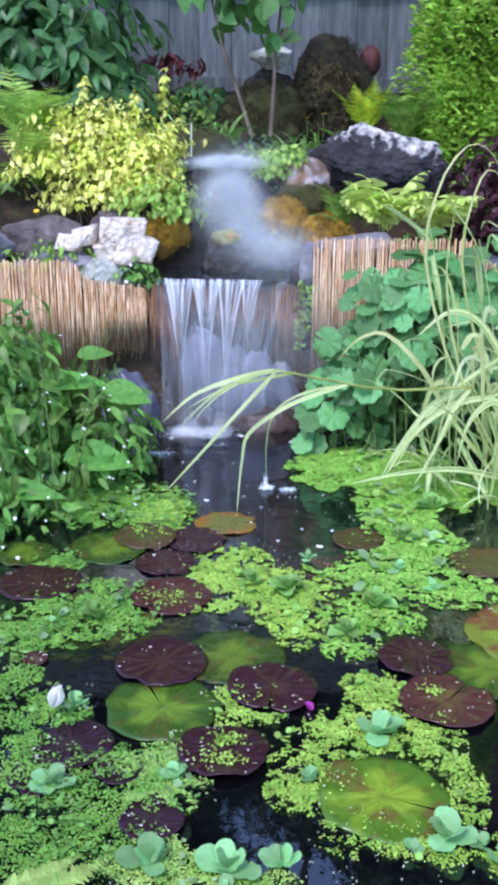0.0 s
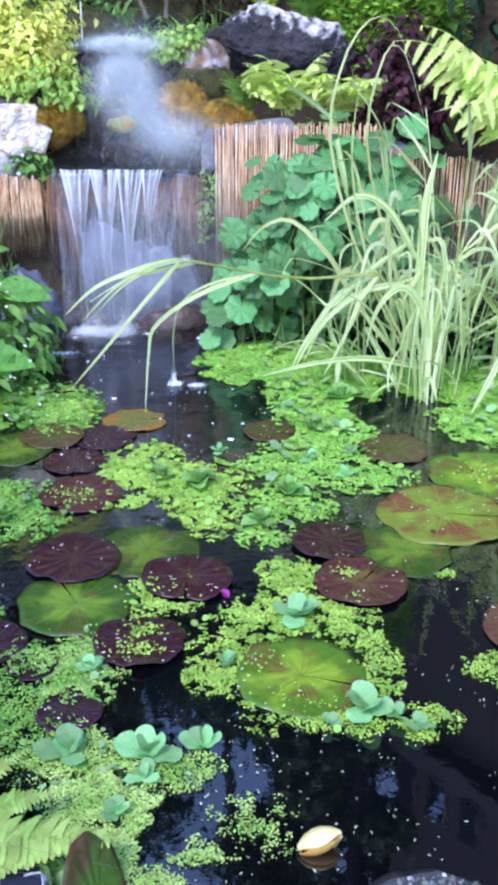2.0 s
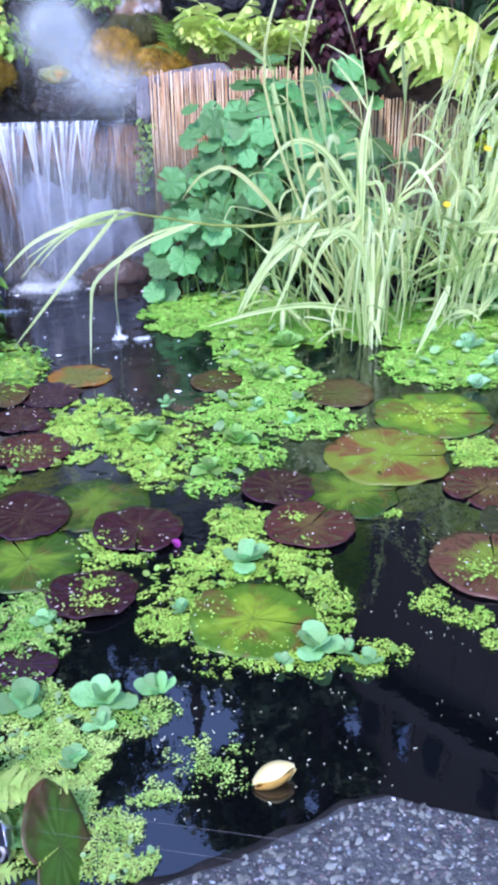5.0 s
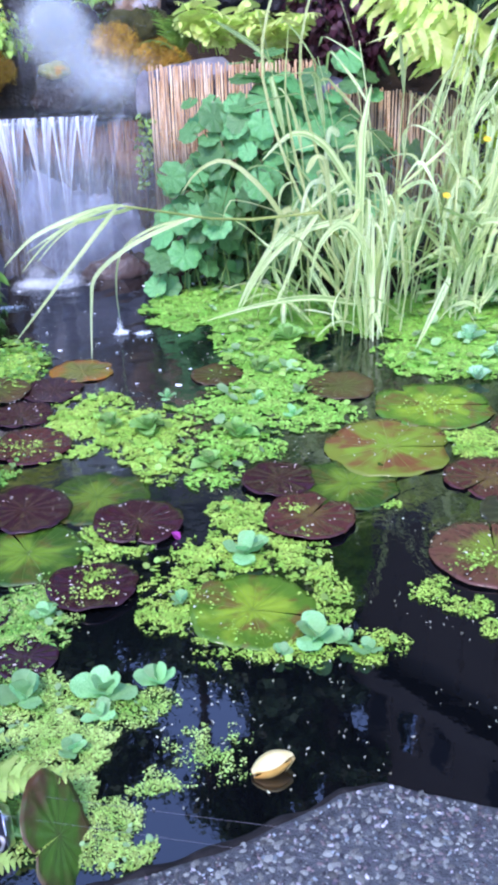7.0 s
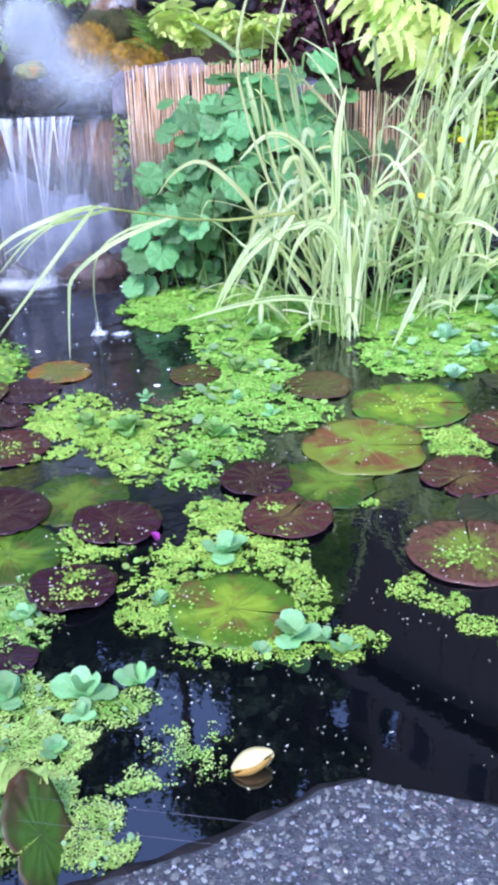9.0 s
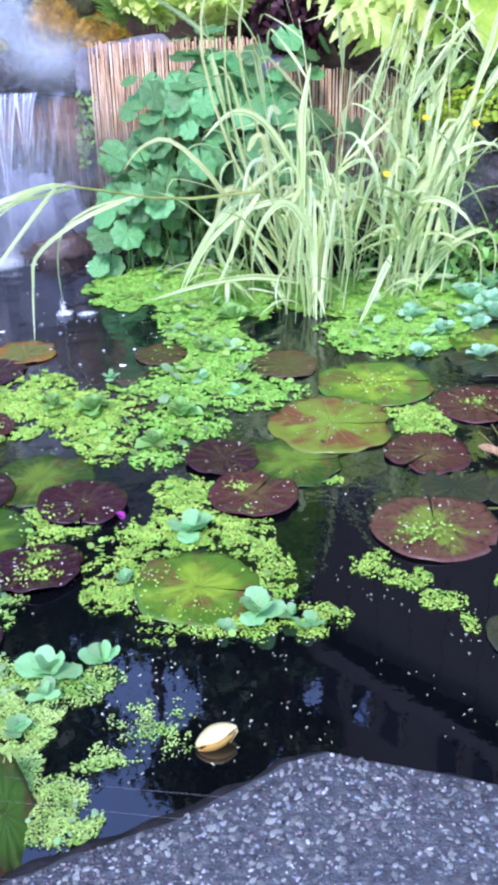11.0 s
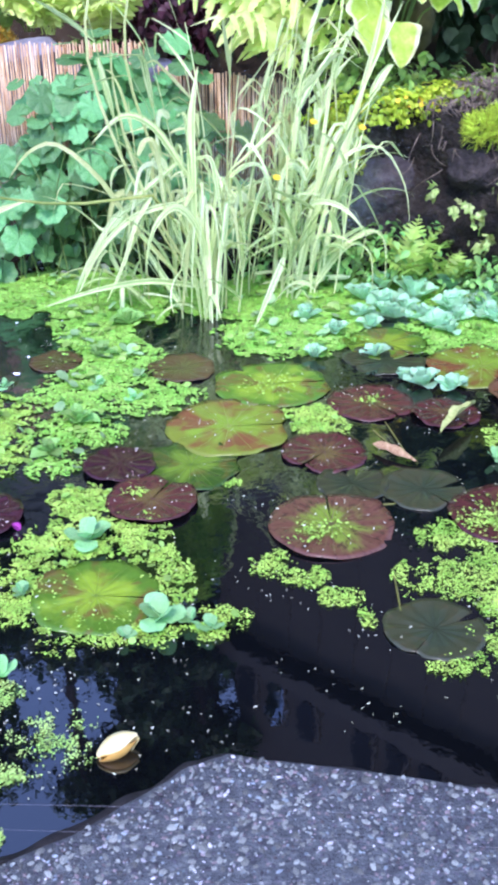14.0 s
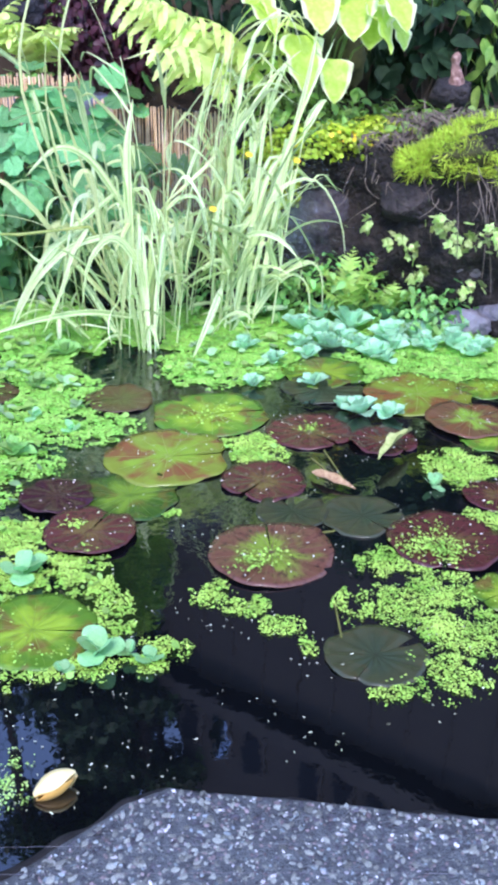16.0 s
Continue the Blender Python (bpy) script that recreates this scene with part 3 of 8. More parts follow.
ROSETTES_C = [
    (1.26, 2.74, 0.05),
    (1.42, 2.75, 0.06),
    (1.55, 2.62, 0.05),
    (1.47, 2.52, 0.045),
    (1.66, 2.58, 0.05),
    (1.76, 2.47, 0.05),
    (1.17, 2.22, 0.035),
    (1.29, 2.13, 0.035),
    (0.34, 2.42, 0.028),
    (0.42, 2.30, 0.03),
    (-0.183, 0.985, 0.032),
    (-0.16, 1.06, 0.032),
]


def pad_mat(name, middle, rim, blotch, vein, turn_at=0.55, rough=0.28, spot=38, cover=0.7, from_=0.56, radial=False):
    """A lily pad: one colour by the stalk, another towards the rim, streaked along the veins, with blotches and a waxy skin."""
    m = mat(name, [(0.0, middle), (1.0, rim)], 14, rough, 0.5, 38, per_object=0.18, spec=0.42, depth=0.006)
    n, l = m.node_tree.nodes, m.node_tree.links
    b = n["Principled BSDF"]
    ramp = next(x for x in n if x.type == "VALTORGB")
    first = next(x for x in n if x.type == "TEX_NOISE" and x.outputs["Fac"].links and x.outputs["Fac"].links[0].to_node == ramp)

    def math_node(kind, a, b_in=None, c_in=None):
        k = n.new("ShaderNodeMath")
        k.operation = kind
        for i, value in enumerate((a, b_in, c_in)):
            if value is None:
                continue
            if isinstance(value, (int, float)):
                k.inputs[i].default_value = value
            else:
                l.new(value, k.inputs[i])
        return k.outputs[0]

    where, apart = n.new("ShaderNodeUVMap"), n.new("ShaderNodeSeparateXYZ")
    l.new(where.outputs[0], apart.inputs[0])
    far = math_node("SQRT", math_node("ADD", math_node("POWER", apart.outputs["X"], 2.0), math_node("POWER", apart.outputs["Y"], 2.0)))
    turn = math_node("ARCTAN2", apart.outputs["Y"], apart.outputs["X"])
    polar = n.new("ShaderNodeCombineXYZ")
    l.new(math_node("MULTIPLY", turn, 2.2), polar.inputs[0])
    l.new(math_node("MULTIPLY", far, 1.6), polar.inputs[1])
    info = n.new("ShaderNodeObjectInfo")
    l.new(math_node("MULTIPLY", info.outputs["Random"], 40.0), polar.inputs[2])
    streak = n.new("ShaderNodeTexNoise")
    streak.inputs["Scale"].default_value, streak.inputs["Detail"].default_value = 1.0, 5
    l.new(polar.outputs[0], streak.inputs["Vector"])
    mixed = math_node("ADD", math_node("MULTIPLY_ADD", streak.outputs["Fac"], 0.8, -0.4), math_node("MULTIPLY_ADD", first.outputs["Fac"], 1.7, -0.85))
    shade = n.new("ShaderNodeMapRange")
    shade.interpolation_type = "SMOOTHSTEP"
    shade.inputs["From Min"].default_value, shade.inputs["From Max"].default_value = turn_at - 0.28, turn_at + 0.28
    l.new(math_node("ADD", far, mixed), shade.inputs["Value"])
    l.new(shade.outputs[0], ramp.inputs[0])
    old = b.inputs["Base Color"].links[0].from_socket
    spots = n.new("ShaderNodeTexNoise")
    spots.inputs["Scale"].default_value, spots.inputs["Detail"].default_value = 0.17 * spot if radial else spot, 6
    spots.inputs["Distortion"].default_value = 0.8
    l.new(polar.outputs[0] if radial else next(x for x in n if x.type == "MAPPING").outputs[0], spots.inputs["Vector"])
    cut = n.new("ShaderNodeMapRange")
    cut.inputs["From Min"].default_value, cut.inputs["From Max"].default_value = from_, from_ + 0.12
    cut.inputs["To Max"].default_value = cover
    l.new(spots.outputs["Fac"], cut.inputs["Value"])
    mix = n.new("ShaderNodeMix")
    mix.data_type = "RGBA"
    l.new(cut.outputs[0], mix.inputs["Factor"])
    l.new(old, mix.inputs["A"])
    mix.inputs["B"].default_value = (*blotch, 1)
    thin = n.new("ShaderNodeMapRange")
    thin.inputs["From Min"].default_value, thin.inputs["From Max"].default_value = 0.90, 1.0
    l.new(math_node("COSINE", math_node("MULTIPLY", turn, 13.0)), thin.inputs["Value"])
    fade = n.new("ShaderNodeMapRange")
    fade.inputs["From Min"].default_value, fade.inputs["From Max"].default_value = 0.1, 0.9
    fade.inputs["To Min"].default_value, fade.inputs["To Max"].default_value = 0.22, 0.05
    l.new(far, fade.inputs["Value"])
    mix2 = n.new("ShaderNodeMix")
    mix2.data_type = "RGBA"
    l.new(math_node("MULTIPLY", thin.outputs[0], fade.outputs[0]), mix2.inputs["Factor"])
    l.new(mix.outputs["Result"], mix2.inputs["A"])
    mix2.inputs["B"].default_value = (*vein, 1)
    l.new(mix2.outputs["Result"], b.inputs["Base Color"])
    return m


PAD = {
    "green": (pad_mat("pad_green", (0.20, 0.31, 0.022), (0.065, 0.15, 0.012), (0.13, 0.080, 0.02), (0.20, 0.30, 0.05), 0.55, 0.25, 17, 0.85, 0.50), "large green water-lily pad floating flat"),
    "fresh": (pad_mat("pad_fresh", (0.115, 0.205, 0.018), (0.028, 0.070, 0.008), (0.100, 0.075, 0.016), (0.160, 0.270, 0.040), 0.5, 0.24, 20, 0.7, 0.53), "fresh green water-lily pad with a waxy sheen"),
    "mottled": (pad_mat("pad_mottled", (0.17, 0.29, 0.025), (0.15, 0.19, 0.02), (0.16, 0.050, 0.022), (0.26, 0.36, 0.06), 0.5, 0.25, 9, 0.95, 0.47), "green water-lily pad mottled with rust-brown patches"),
    "rusty": (pad_mat("pad_rusty", (0.17, 0.29, 0.030), (0.095, 0.045, 0.022), (0.14, 0.055, 0.022), (0.27, 0.30, 0.07), 0.40, 0.25, 20, 0.85, 0.50), "yellow-green water-lily pad turning rust-brown at its rim"),
    "russet": (pad_mat("pad_russet", (0.17, 0.27, 0.03), (0.125, 0.055, 0.032), (0.045, 0.018, 0.014), (0.20, 0.20, 0.06), 0.46, 0.25, 26, 0.85, 0.53, True), "red-brown water-lily pad with a green heart"),
    "bronze": (pad_mat("pad_bronze", (0.12, 0.085, 0.025), (0.070, 0.020, 0.017), (0.035, 0.014, 0.012), (0.16, 0.085, 0.045), 0.30, 0.22, 24, 0.85, 0.52, True), "red-bronze water-lily pad on dark water"),
    "purple": (pad_mat("pad_purple", (0.062, 0.030, 0.018), (0.040, 0.0105, 0.0125), (0.020, 0.008, 0.008), (0.085, 0.042, 0.038), 0.18, 0.22, 18, 0.75, 0.53, True), "dark purple water-lily pad with a glossy skin"),
    "violet": (pad_mat("pad_violet", (0.04, 0.022, 0.020), (0.032, 0.011, 0.018), (0.022, 0.016, 0.016), (0.07, 0.04, 0.06), 0.3, 0.16), "violet-black water-lily pad half under weed"),
    "brown": (pad_mat("pad_brown", (0.07, 0.075, 0.015), (0.075, 0.045, 0.016), (0.05, 0.055, 0.016), (0.13, 0.09, 0.04), 0.5), "olive-brown water-lily pad floating among weed"),
    "olive": (pad_mat("pad_olive", (0.14, 0.16, 0.022), (0.32, 0.13, 0.015), (0.2, 0.2, 0.02), (0.26, 0.26, 0.05), 0.8), "olive water-lily pad ageing to orange at its edge"),
    "lifted": (pad_mat("pad_lifted", (0.06, 0.15, 0.016), (0.085, 0.040, 0.020), (0.10, 0.055, 0.02), (0.10, 0.15, 0.03), 0.78, 0.3, 9, 0.7, 0.56), "large brown-green lily leaf standing up out of the water"),
    "dusk": (pad_mat("pad_dusk", (0.0264, 0.0384, 0.0191), (0.0360, 0.0408, 0.0179), (0.0600, 0.0480, 0.0204), (0.0540, 0.0660, 0.0319), 0.5), "dull dark green water-lily pad lying just awash"),
}
VEIN = {k: mat("pad_rib", [(0.3, tuple(0.75 * x for x in c)), (0.7, c)], 20, 0.4, 0.0) for k, c in {
    "green": (0.155, 0.25, 0.022), "fresh": (0.085, 0.17, 0.017), "mottled": (0.20, 0.27, 0.035), "rusty": (0.16, 0.15, 0.04), "russet": (0.12, 0.085, 0.035), "bronze": (0.085, 0.032, 0.022), "purple": (0.048, 0.018, 0.018),
    "violet": (0.045, 0.022, 0.032), "brown": (0.10, 0.075, 0.03), "olive": (0.26, 0.22, 0.04), "lifted": (0.10, 0.13, 0.03), "dusk": (0.027, 0.033, 0.015)}.items()}


NOTCH = {30: 75, 16: -20, 7: -15, 6: -10, 15: 95, 8: -10, 11: 60, 14: 115, 26: -70, 18: 90}   # which way the cut points, in degrees from +x


ALL_PADS = PADS_A + PADS_B + PADS_C


def lily_pad(x, y, r, colour, seed):
    """One pad: a round leaf cut to the middle, lying on the water, its rim waved, nibbled and here and there raised, with raised ribs on top."""
    q = np.random.default_rng(seed)
    cut = q.uniform(0.02, 0.06) if colour in ("bronze", "russet") else q.uniform(0.006, 0.035)
    n, rings = 72, 8
    a = np.linspace(cut, 2 * np.pi - cut, n)
    s = np.linspace(0.02, 1, rings + 1)
    lobe = 1 - 0.13 * np.exp(-((a - cut) / 0.22) ** 2) - 0.13 * np.exp(-((2 * np.pi - cut - a) / 0.22) ** 2)
    wander = 0.030 * np.sin(a * 2 + q.uniform(0, 6)) + (0.034 if colour in ("green", "fresh", "mottled", "rusty") else 0.020) * np.sin(a * 5 + q.uniform(0, 6)) + 0.014 * np.sin(a * 9 + q.uniform(0, 6)) + 0.008 * np.sin(a * 17 + q.uniform(0, 6))
    bites = sum(-q.uniform(0.015, 0.05) * np.exp(-(((a - q.uniform(0.9, 5.4)) / q.uniform(0.05, 0.12)) ** 2)) for _ in range(1 + int(q.integers(0, 3))))
    if colour in ("bronze", "purple", "violet", "russet"):
        wander = 0.55 * wander
    edge = r * lobe * (1 + wander + bites)
    rim = 0.0030 * np.maximum(0, np.sin(a * 2 + q.uniform(0, 6))) + 0.0018 * np.maximum(0, np.sin(a * 7 + q.uniform(0, 6)))
    low = colour in ("green", "fresh", "mottled")
    if low:
        rim = 0.35 * rim
    elif q.random() < 0.35 and seed < 200 and colour != "brown":
        rim = rim + 0.009 * np.exp(-(((a - q.uniform(1, 5)) / 0.4) ** 2))
    ribs = 13
    swell = 0.0009 * np.cos(ribs * a) * np.sin(np.pi * np.clip(s, 0, 1) * 0.62)[:, None]
    z = 0.0030 + rim[None] * s[:, None] ** 5 + swell + 0.0013 * np.sin(a * 3 + q.uniform(0, 6))[None] * s[:, None] ** 2 + (0.0022 if colour in ("green", "fresh", "mottled", "rusty") else 0.0012) * np.sin(a * 8 + q.uniform(0, 6))[None] * s[:, None] ** 3
    if not low:
        z = z + 0.0016 * np.sin(a * 2 + q.uniform(0, 6))[None] * s[:, None] ** 2
    top = np.stack([s[:, None] * edge * np.cos(a), s[:, None] * edge * np.sin(a), z], -1)
    under = top[-1:] - (0, 0, 0.0022)
    v = np.concatenate([top, under])
    i = np.arange(len(v) - 1)[:, None] * n + np.arange(n - 1)[None]
    f = np.stack([i, i + n, i + n + 1, i + 1], -1).reshape(-1, 4)
    m, label = PAD[colour]
    over = any(c in ("green", "fresh", "mottled", "rusty") and (x - px) ** 2 + (y - py) ** 2 < (r + pr) ** 2 for px, py, pr, c in ALL_PADS if (px, py) != (x, y))
    flat = np.concatenate([s, s[-1:]])[:, None]
    uv = np.stack([flat * np.cos(a), flat * np.sin(a)], -1).reshape(-1, 2)
    ob = build("lily_pad", v.reshape(-1, 3), f, m, uv=uv)
    turn = np.linspace(cut + 0.2, 2 * np.pi - cut - 0.2, ribs)
    col = np.abs(a[None] - turn[:, None]).argmin(1)
    along = np.arange(0, rings)
    wide = np.linspace(0.007, 0.0015, len(along))[:, None, None] * r
    line = top[along][:, col] + (0, 0, 0.0006)
    side = np.stack([-np.sin(turn), np.cos(turn), 0 * turn], -1)[None]
    star = np.stack([line - wide * side, line + wide * side], 2).reshape(len(along), 2 * ribs, 3)
    w = 2 * ribs
    k = np.arange(len(along) - 1)[:, None] * w + 2 * np.arange(ribs)[None]
    hub = np.arange(w - 1)[None]
    hub = np.stack([hub, hub + 1, hub + 1 + len(along) * w, hub + len(along) * w], -1).reshape(-1, 4)
    inner = star[0] * (0.4, 0.4, 1)
    build("midrib", np.concatenate([star.reshape(-1, 3), inner]), np.concatenate([np.stack([k, k + w, k + w + 1, k + 1], -1).reshape(-1, 4), hub]), VEIN[colour], ob)
    ob.location = (x, y, {"green": 0.0, "fresh": 0.0005, "mottled": 0.002, "dusk": -0.0015}.get(colour, (0.0065 if over else 0.0005) + 0.0018 * (seed % 2)))
    ob.rotation_euler = (q.normal(0, 0.004), q.normal(0, 0.004), radians(NOTCH[seed]) if seed in NOTCH else q.uniform(0, 2 * math.pi))
    return tagged(ob, label, "lily pad", "water-lily pads")


for i, row in enumerate(ALL_PADS):
    lily_pad(*row, i)

# Pale stalks of pads showing just under the surface.
stalk_mat = mat("lily_stalk", [(0.3, (0.10, 0.11, 0.02)), (0.7, (0.22, 0.22, 0.05))], 20, 0.4, 0.0)
for pts in [[(1.011, 1.983), (1.000, 1.90), (0.985, 1.794)], [(0.962, 1.95), (0.968, 1.88), (0.966, 1.82)], [(0.750, 1.355), (0.732, 1.30), (0.714, 1.245)], [(0.905, 1.62), (0.86, 1.60), (0.80, 1.61)]]:
    p = np.array([(x, y, 0.0012) for x, y in pts])
    tagged(build("lily_stalk", *tube(p, 0.0018, 6)[:2], stalk_mat), "olive lily stalk lying along the water's surface", "stalk", "lily stalks")

# Duckweed: mats of small round fronds; too many to count.
duckweed_mat = mat("duckweed_frond", [(0.3, (0.1843, 0.3910, 0.0400)), (0.7, (0.4294, 0.6390, 0.1030))], 16, 0.5, 0.0, island=0.4, through_light=0.15)


lime_weed = mat("lime_duckweed", [(0.3, (0.152, 0.412, 0.040)), (0.7, (0.335, 0.608, 0.103))], 16, 0.5, 0.0, island=0.4, through_light=0.15)


def frond_shape():
    a = np.linspace(0, 2 * np.pi, 6, endpoint=False)
    v = np.stack([np.cos(a), 0.8 * np.sin(a), 0.18 * np.cos(2 * a)], -1)
    return v, np.array([[0, 1, 2, 3], [0, 3, 4, 5]]), np.zeros((6, 2))


def on_pads(x, y, kinds=None):
    h = np.zeros(len(x))
    for px, py, r, c in ALL_PADS:
        if kinds and c not in kinds:
            continue
        h = np.where((x - px) ** 2 + (y - py) ** 2 < (0.97 * r) ** 2, 1.0, h)
    return h


def patchy(x, y, s=14.0):
    return np.array([noise.noise(Vector((p * s, q * s, 3.0))) + 0.5 * noise.noise(Vector((p * s * 2.7, q * s * 2.7, 7.0))) for p, q in zip(x, y)])


def duckweed(name, patches, seed, per_m2=70000, size=(0.0024, 0.0044), lace=1.0, material=None):
    q = np.random.default_rng(seed)
    xs, ys, ws = [], [], []
    for x, y, rx, ry in patches:
        k = int(per_m2 * math.pi * rx * ry)
        a, r = q.uniform(0, 2 * np.pi, k), np.sqrt(q.uniform(0, 1.3, k))
        xs.append(x + rx * r * np.cos(a)), ys.append(y + ry * r * np.sin(a)), ws.append(1 - r)
    x, y, w = np.concatenate(xs), np.concatenate(ys), np.concatenate(ws)
    keep = w * (2.6 - 0.8 * lace) + patchy(x, y) * 1.35 + patchy(x, y, 38.0) * (0.35 + 0.65 * lace) + q.normal(0, 0.10 + 0.14 * lace, len(x)) > 0.05 + 0.22 * lace
    over = on_pads(x, y)
    sunk = on_pads(x, y, ("violet",))
    keep &= (over < 0.5) | (q.random(len(x)) < 0.05 + 0.42 * sunk)
    keep &= inside_by(POND, x, y) > 0.01
    x, y, over = x[keep], y[keep], over[keep]
    n = len(x)
    far = np.clip(y / 1.6, 0.8, 1.7)
    at = np.stack([x, y, 0.0015 + 0.0040 * q.random(n) + over * 0.0110], -1)
    shape = frond_shape() if size[0] < 0.0024 else (np.array([[1, 0, 0.1], [0, 0.8, -0.1], [-1, 0, 0.1], [0, -0.8, -0.1]]), np.array([[0, 1, 2, 3]]), np.zeros((4, 2)))
    v, f, uv = spread(shape, at, turns(q.uniform(0, 6.3, n), q.normal(0, 0.22, n), q.normal(0, 0.22, n)), q.uniform(*size, n) * far)
    return tagged(build(name, v, f, material or duckweed_mat, smooth=False), "bright green duckweed floating in broken mats", "duckweed", kind="stuff")


duckweed("duckweed", [p for p in MAT_BACK if p[1] > 2.75] + MAT_RIGHT[3:5], 0, 88000, (0.0028, 0.0050), 0.1, lime_weed)
duckweed("duckweed", [p for p in MAT_BACK if p[1] < 2.75], 6, 76000, (0.0023, 0.0042), 1.35, lime_weed)
duckweed("duckweed", MAT_MID, 1, 135000, (0.0020, 0.0038), 1.55)
near_weed = mat("near_duckweed", [(0.3, (0.208, 0.426, 0.063)), (0.7, (0.514, 0.717, 0.199))], 16, 0.45, 0.0, island=0.45, through_light=0.15)
duckweed("duckweed", MAT_NEAR, 2, 200000, (0.0017, 0.0032), 1.0, near_weed)
duckweed("duckweed", [(0.08, 1.10, 0.075, 0.06), (0.02, 1.06, 0.05, 0.03)], 7, 150000, (0.0015, 0.0030), 2.4, near_weed)
duckweed("duckweed", [(-0.075, 0.965, 0.062, 0.065), (-0.16, 1.04, 0.05, 0.08), (-0.15, 1.17, 0.09, 0.06)], 8, 210000, (0.0013, 0.0026), 0.7, near_weed)
left_weed = mat("green_duckweed", [(0.3, (0.094, 0.288, 0.034)), (0.7, (0.235, 0.474, 0.069))], 16, 0.5, 0.0, island=0.4, through_light=0.15)
duckweed("duckweed", MAT_LEFT, 3, 95000, (0.0020, 0.0036), 1.1, left_weed)
duckweed("duckweed", [p for p in MAT_RIGHT[5:] if p[1] < 2.3], 4, 125000, (0.0018, 0.0037), 1.2)
duckweed("duckweed", [p for p in MAT_RIGHT[5:] if p[1] > 2.3], 5, 62000, (0.0028, 0.0050), 0.3, lime_weed)
# Small heaps of weed lying on the pads.
def weed_on_pad(x, y, r, n, seed):
    q = np.random.default_rng(seed)
    at = np.stack([x + q.normal(0, r, n), y + q.normal(0, r * 0.7, n), 0.0130 + 0.004 * q.random(n)], -1)
    v, f, uv = spread(frond_shape(), at, turns(q.uniform(0, 6.3, n), q.normal(0, 0.3, n), q.normal(0, 0.3, n)), q.uniform(0.0022, 0.0044, n))
    return tagged(build("duckweed", v, f, duckweed_mat, smooth=False), "small heap of duckweed stranded on a lily pad", "duckweed", kind="stuff")


for i, row in enumerate([(1.02, 1.47, 0.034, 240), (1.05, 1.43, 0.03, 150), (0.652, 1.525, 0.030, 120), (-0.10, 1.60, 0.018, 90), (-0.10, 1.54, 0.016, 70), (0.33, 1.79, 0.016, 50), (0.78, 2.27, 0.04, 90), (1.02, 2.10, 0.02, 60), (-0.30, 2.22, 0.03, 60)]):
    weed_on_pad(*row, 480 + i)

# Single fronds adrift on the open water and on the pads.
q = np.random.default_rng(44)
n = 2600
x, y = q.uniform(-0.7, 1.7, n), q.uniform(1.0, 3.2, n)
keep = (patchy(x, y, 5.0) > 0.05) & (inside_by(POND, x, y) > 0.03)
keep &= (on_pads(x, y) < 0.5) | (q.random(len(x)) < 0.5)
x, y = x[keep], y[keep]
n = len(x)
drift = spread(frond_shape(), np.stack([x, y, 0.003 + 0.0110 * on_pads(x, y)], -1), turns(q.uniform(0, 6, n), q.normal(0, 0.2, n)), np.stack([q.uniform(0.0012, 0.0042, n), q.uniform(0.001, 0.0024, n), np.full(n, 0.002)], -1))
pale_frond = mat("pale_frond", [(0.3, (0.45, 0.50, 0.25)), (0.7, (0.7, 0.7, 0.55))], 4, 0.5, 0.0, island=0.3)
tagged(build("duckweed", *drift[:2], pale_frond, smooth=False), "single pale duckweed fronds adrift", "duckweed", kind="stuff")

# Pale flecks of petal and seed lying on the dark pads.
sets = []
for px, py, r, c in ALL_PADS:
    if c in ("purple", "bronze", "russet", "rusty", "violet", "mottled"):
        n = int(6 + 70 * r)
        a, d = q.uniform(0, 6.28, n), r * np.sqrt(q.uniform(0.05, 0.95, n))
        at = np.stack([px + d * np.cos(a), py + d * np.sin(a), np.full(n, 0.0125)], -1)
        sets.append(spread(frond_shape(), at, turns(q.uniform(0, 6, n), q.normal(0, 0.2, n)), np.stack([q.uniform(0.0012, 0.0045, n), q.uniform(0.001, 0.0028, n), np.full(n, 0.002)], -1)))
fleck_mat = mat("pale_fleck", [(0.3, (0.62, 0.55, 0.42)), (0.7, (0.82, 0.78, 0.70))], 4, 0.6, 0.0, island=0.3)
tagged(build("petal_flecks", *join(*sets)[:2], fleck_mat, smooth=False), "pale flecks of petal and seed on dark lily pads", "debris", kind="stuff")

# Pale specks of seed and frond on the open water before the slab.
n = 420
x, y = q.uniform(0.02, 1.0, n), q.uniform(0.98, 1.5, n)
keep = (patchy(x, y, 6.0) > 0.12) & (on_pads(x, y) < 0.5) & (inside_by(POND, x, y) > 0.06)
x, y = x[keep], y[keep]
n = len(x)
motes = spread(frond_shape(), np.stack([x, y, np.full(n, 0.002)], -1), turns(q.uniform(0, 6, n), q.normal(0, 0.2, n)), np.stack([q.uniform(0.001, 0.0034, n), q.uniform(0.0008, 0.0016, n), np.full(n, 0.001)], -1))
tagged(build("duckweed", *motes[:2], pale_frond, smooth=False), "pale specks adrift on dark water", "duckweed", kind="stuff")

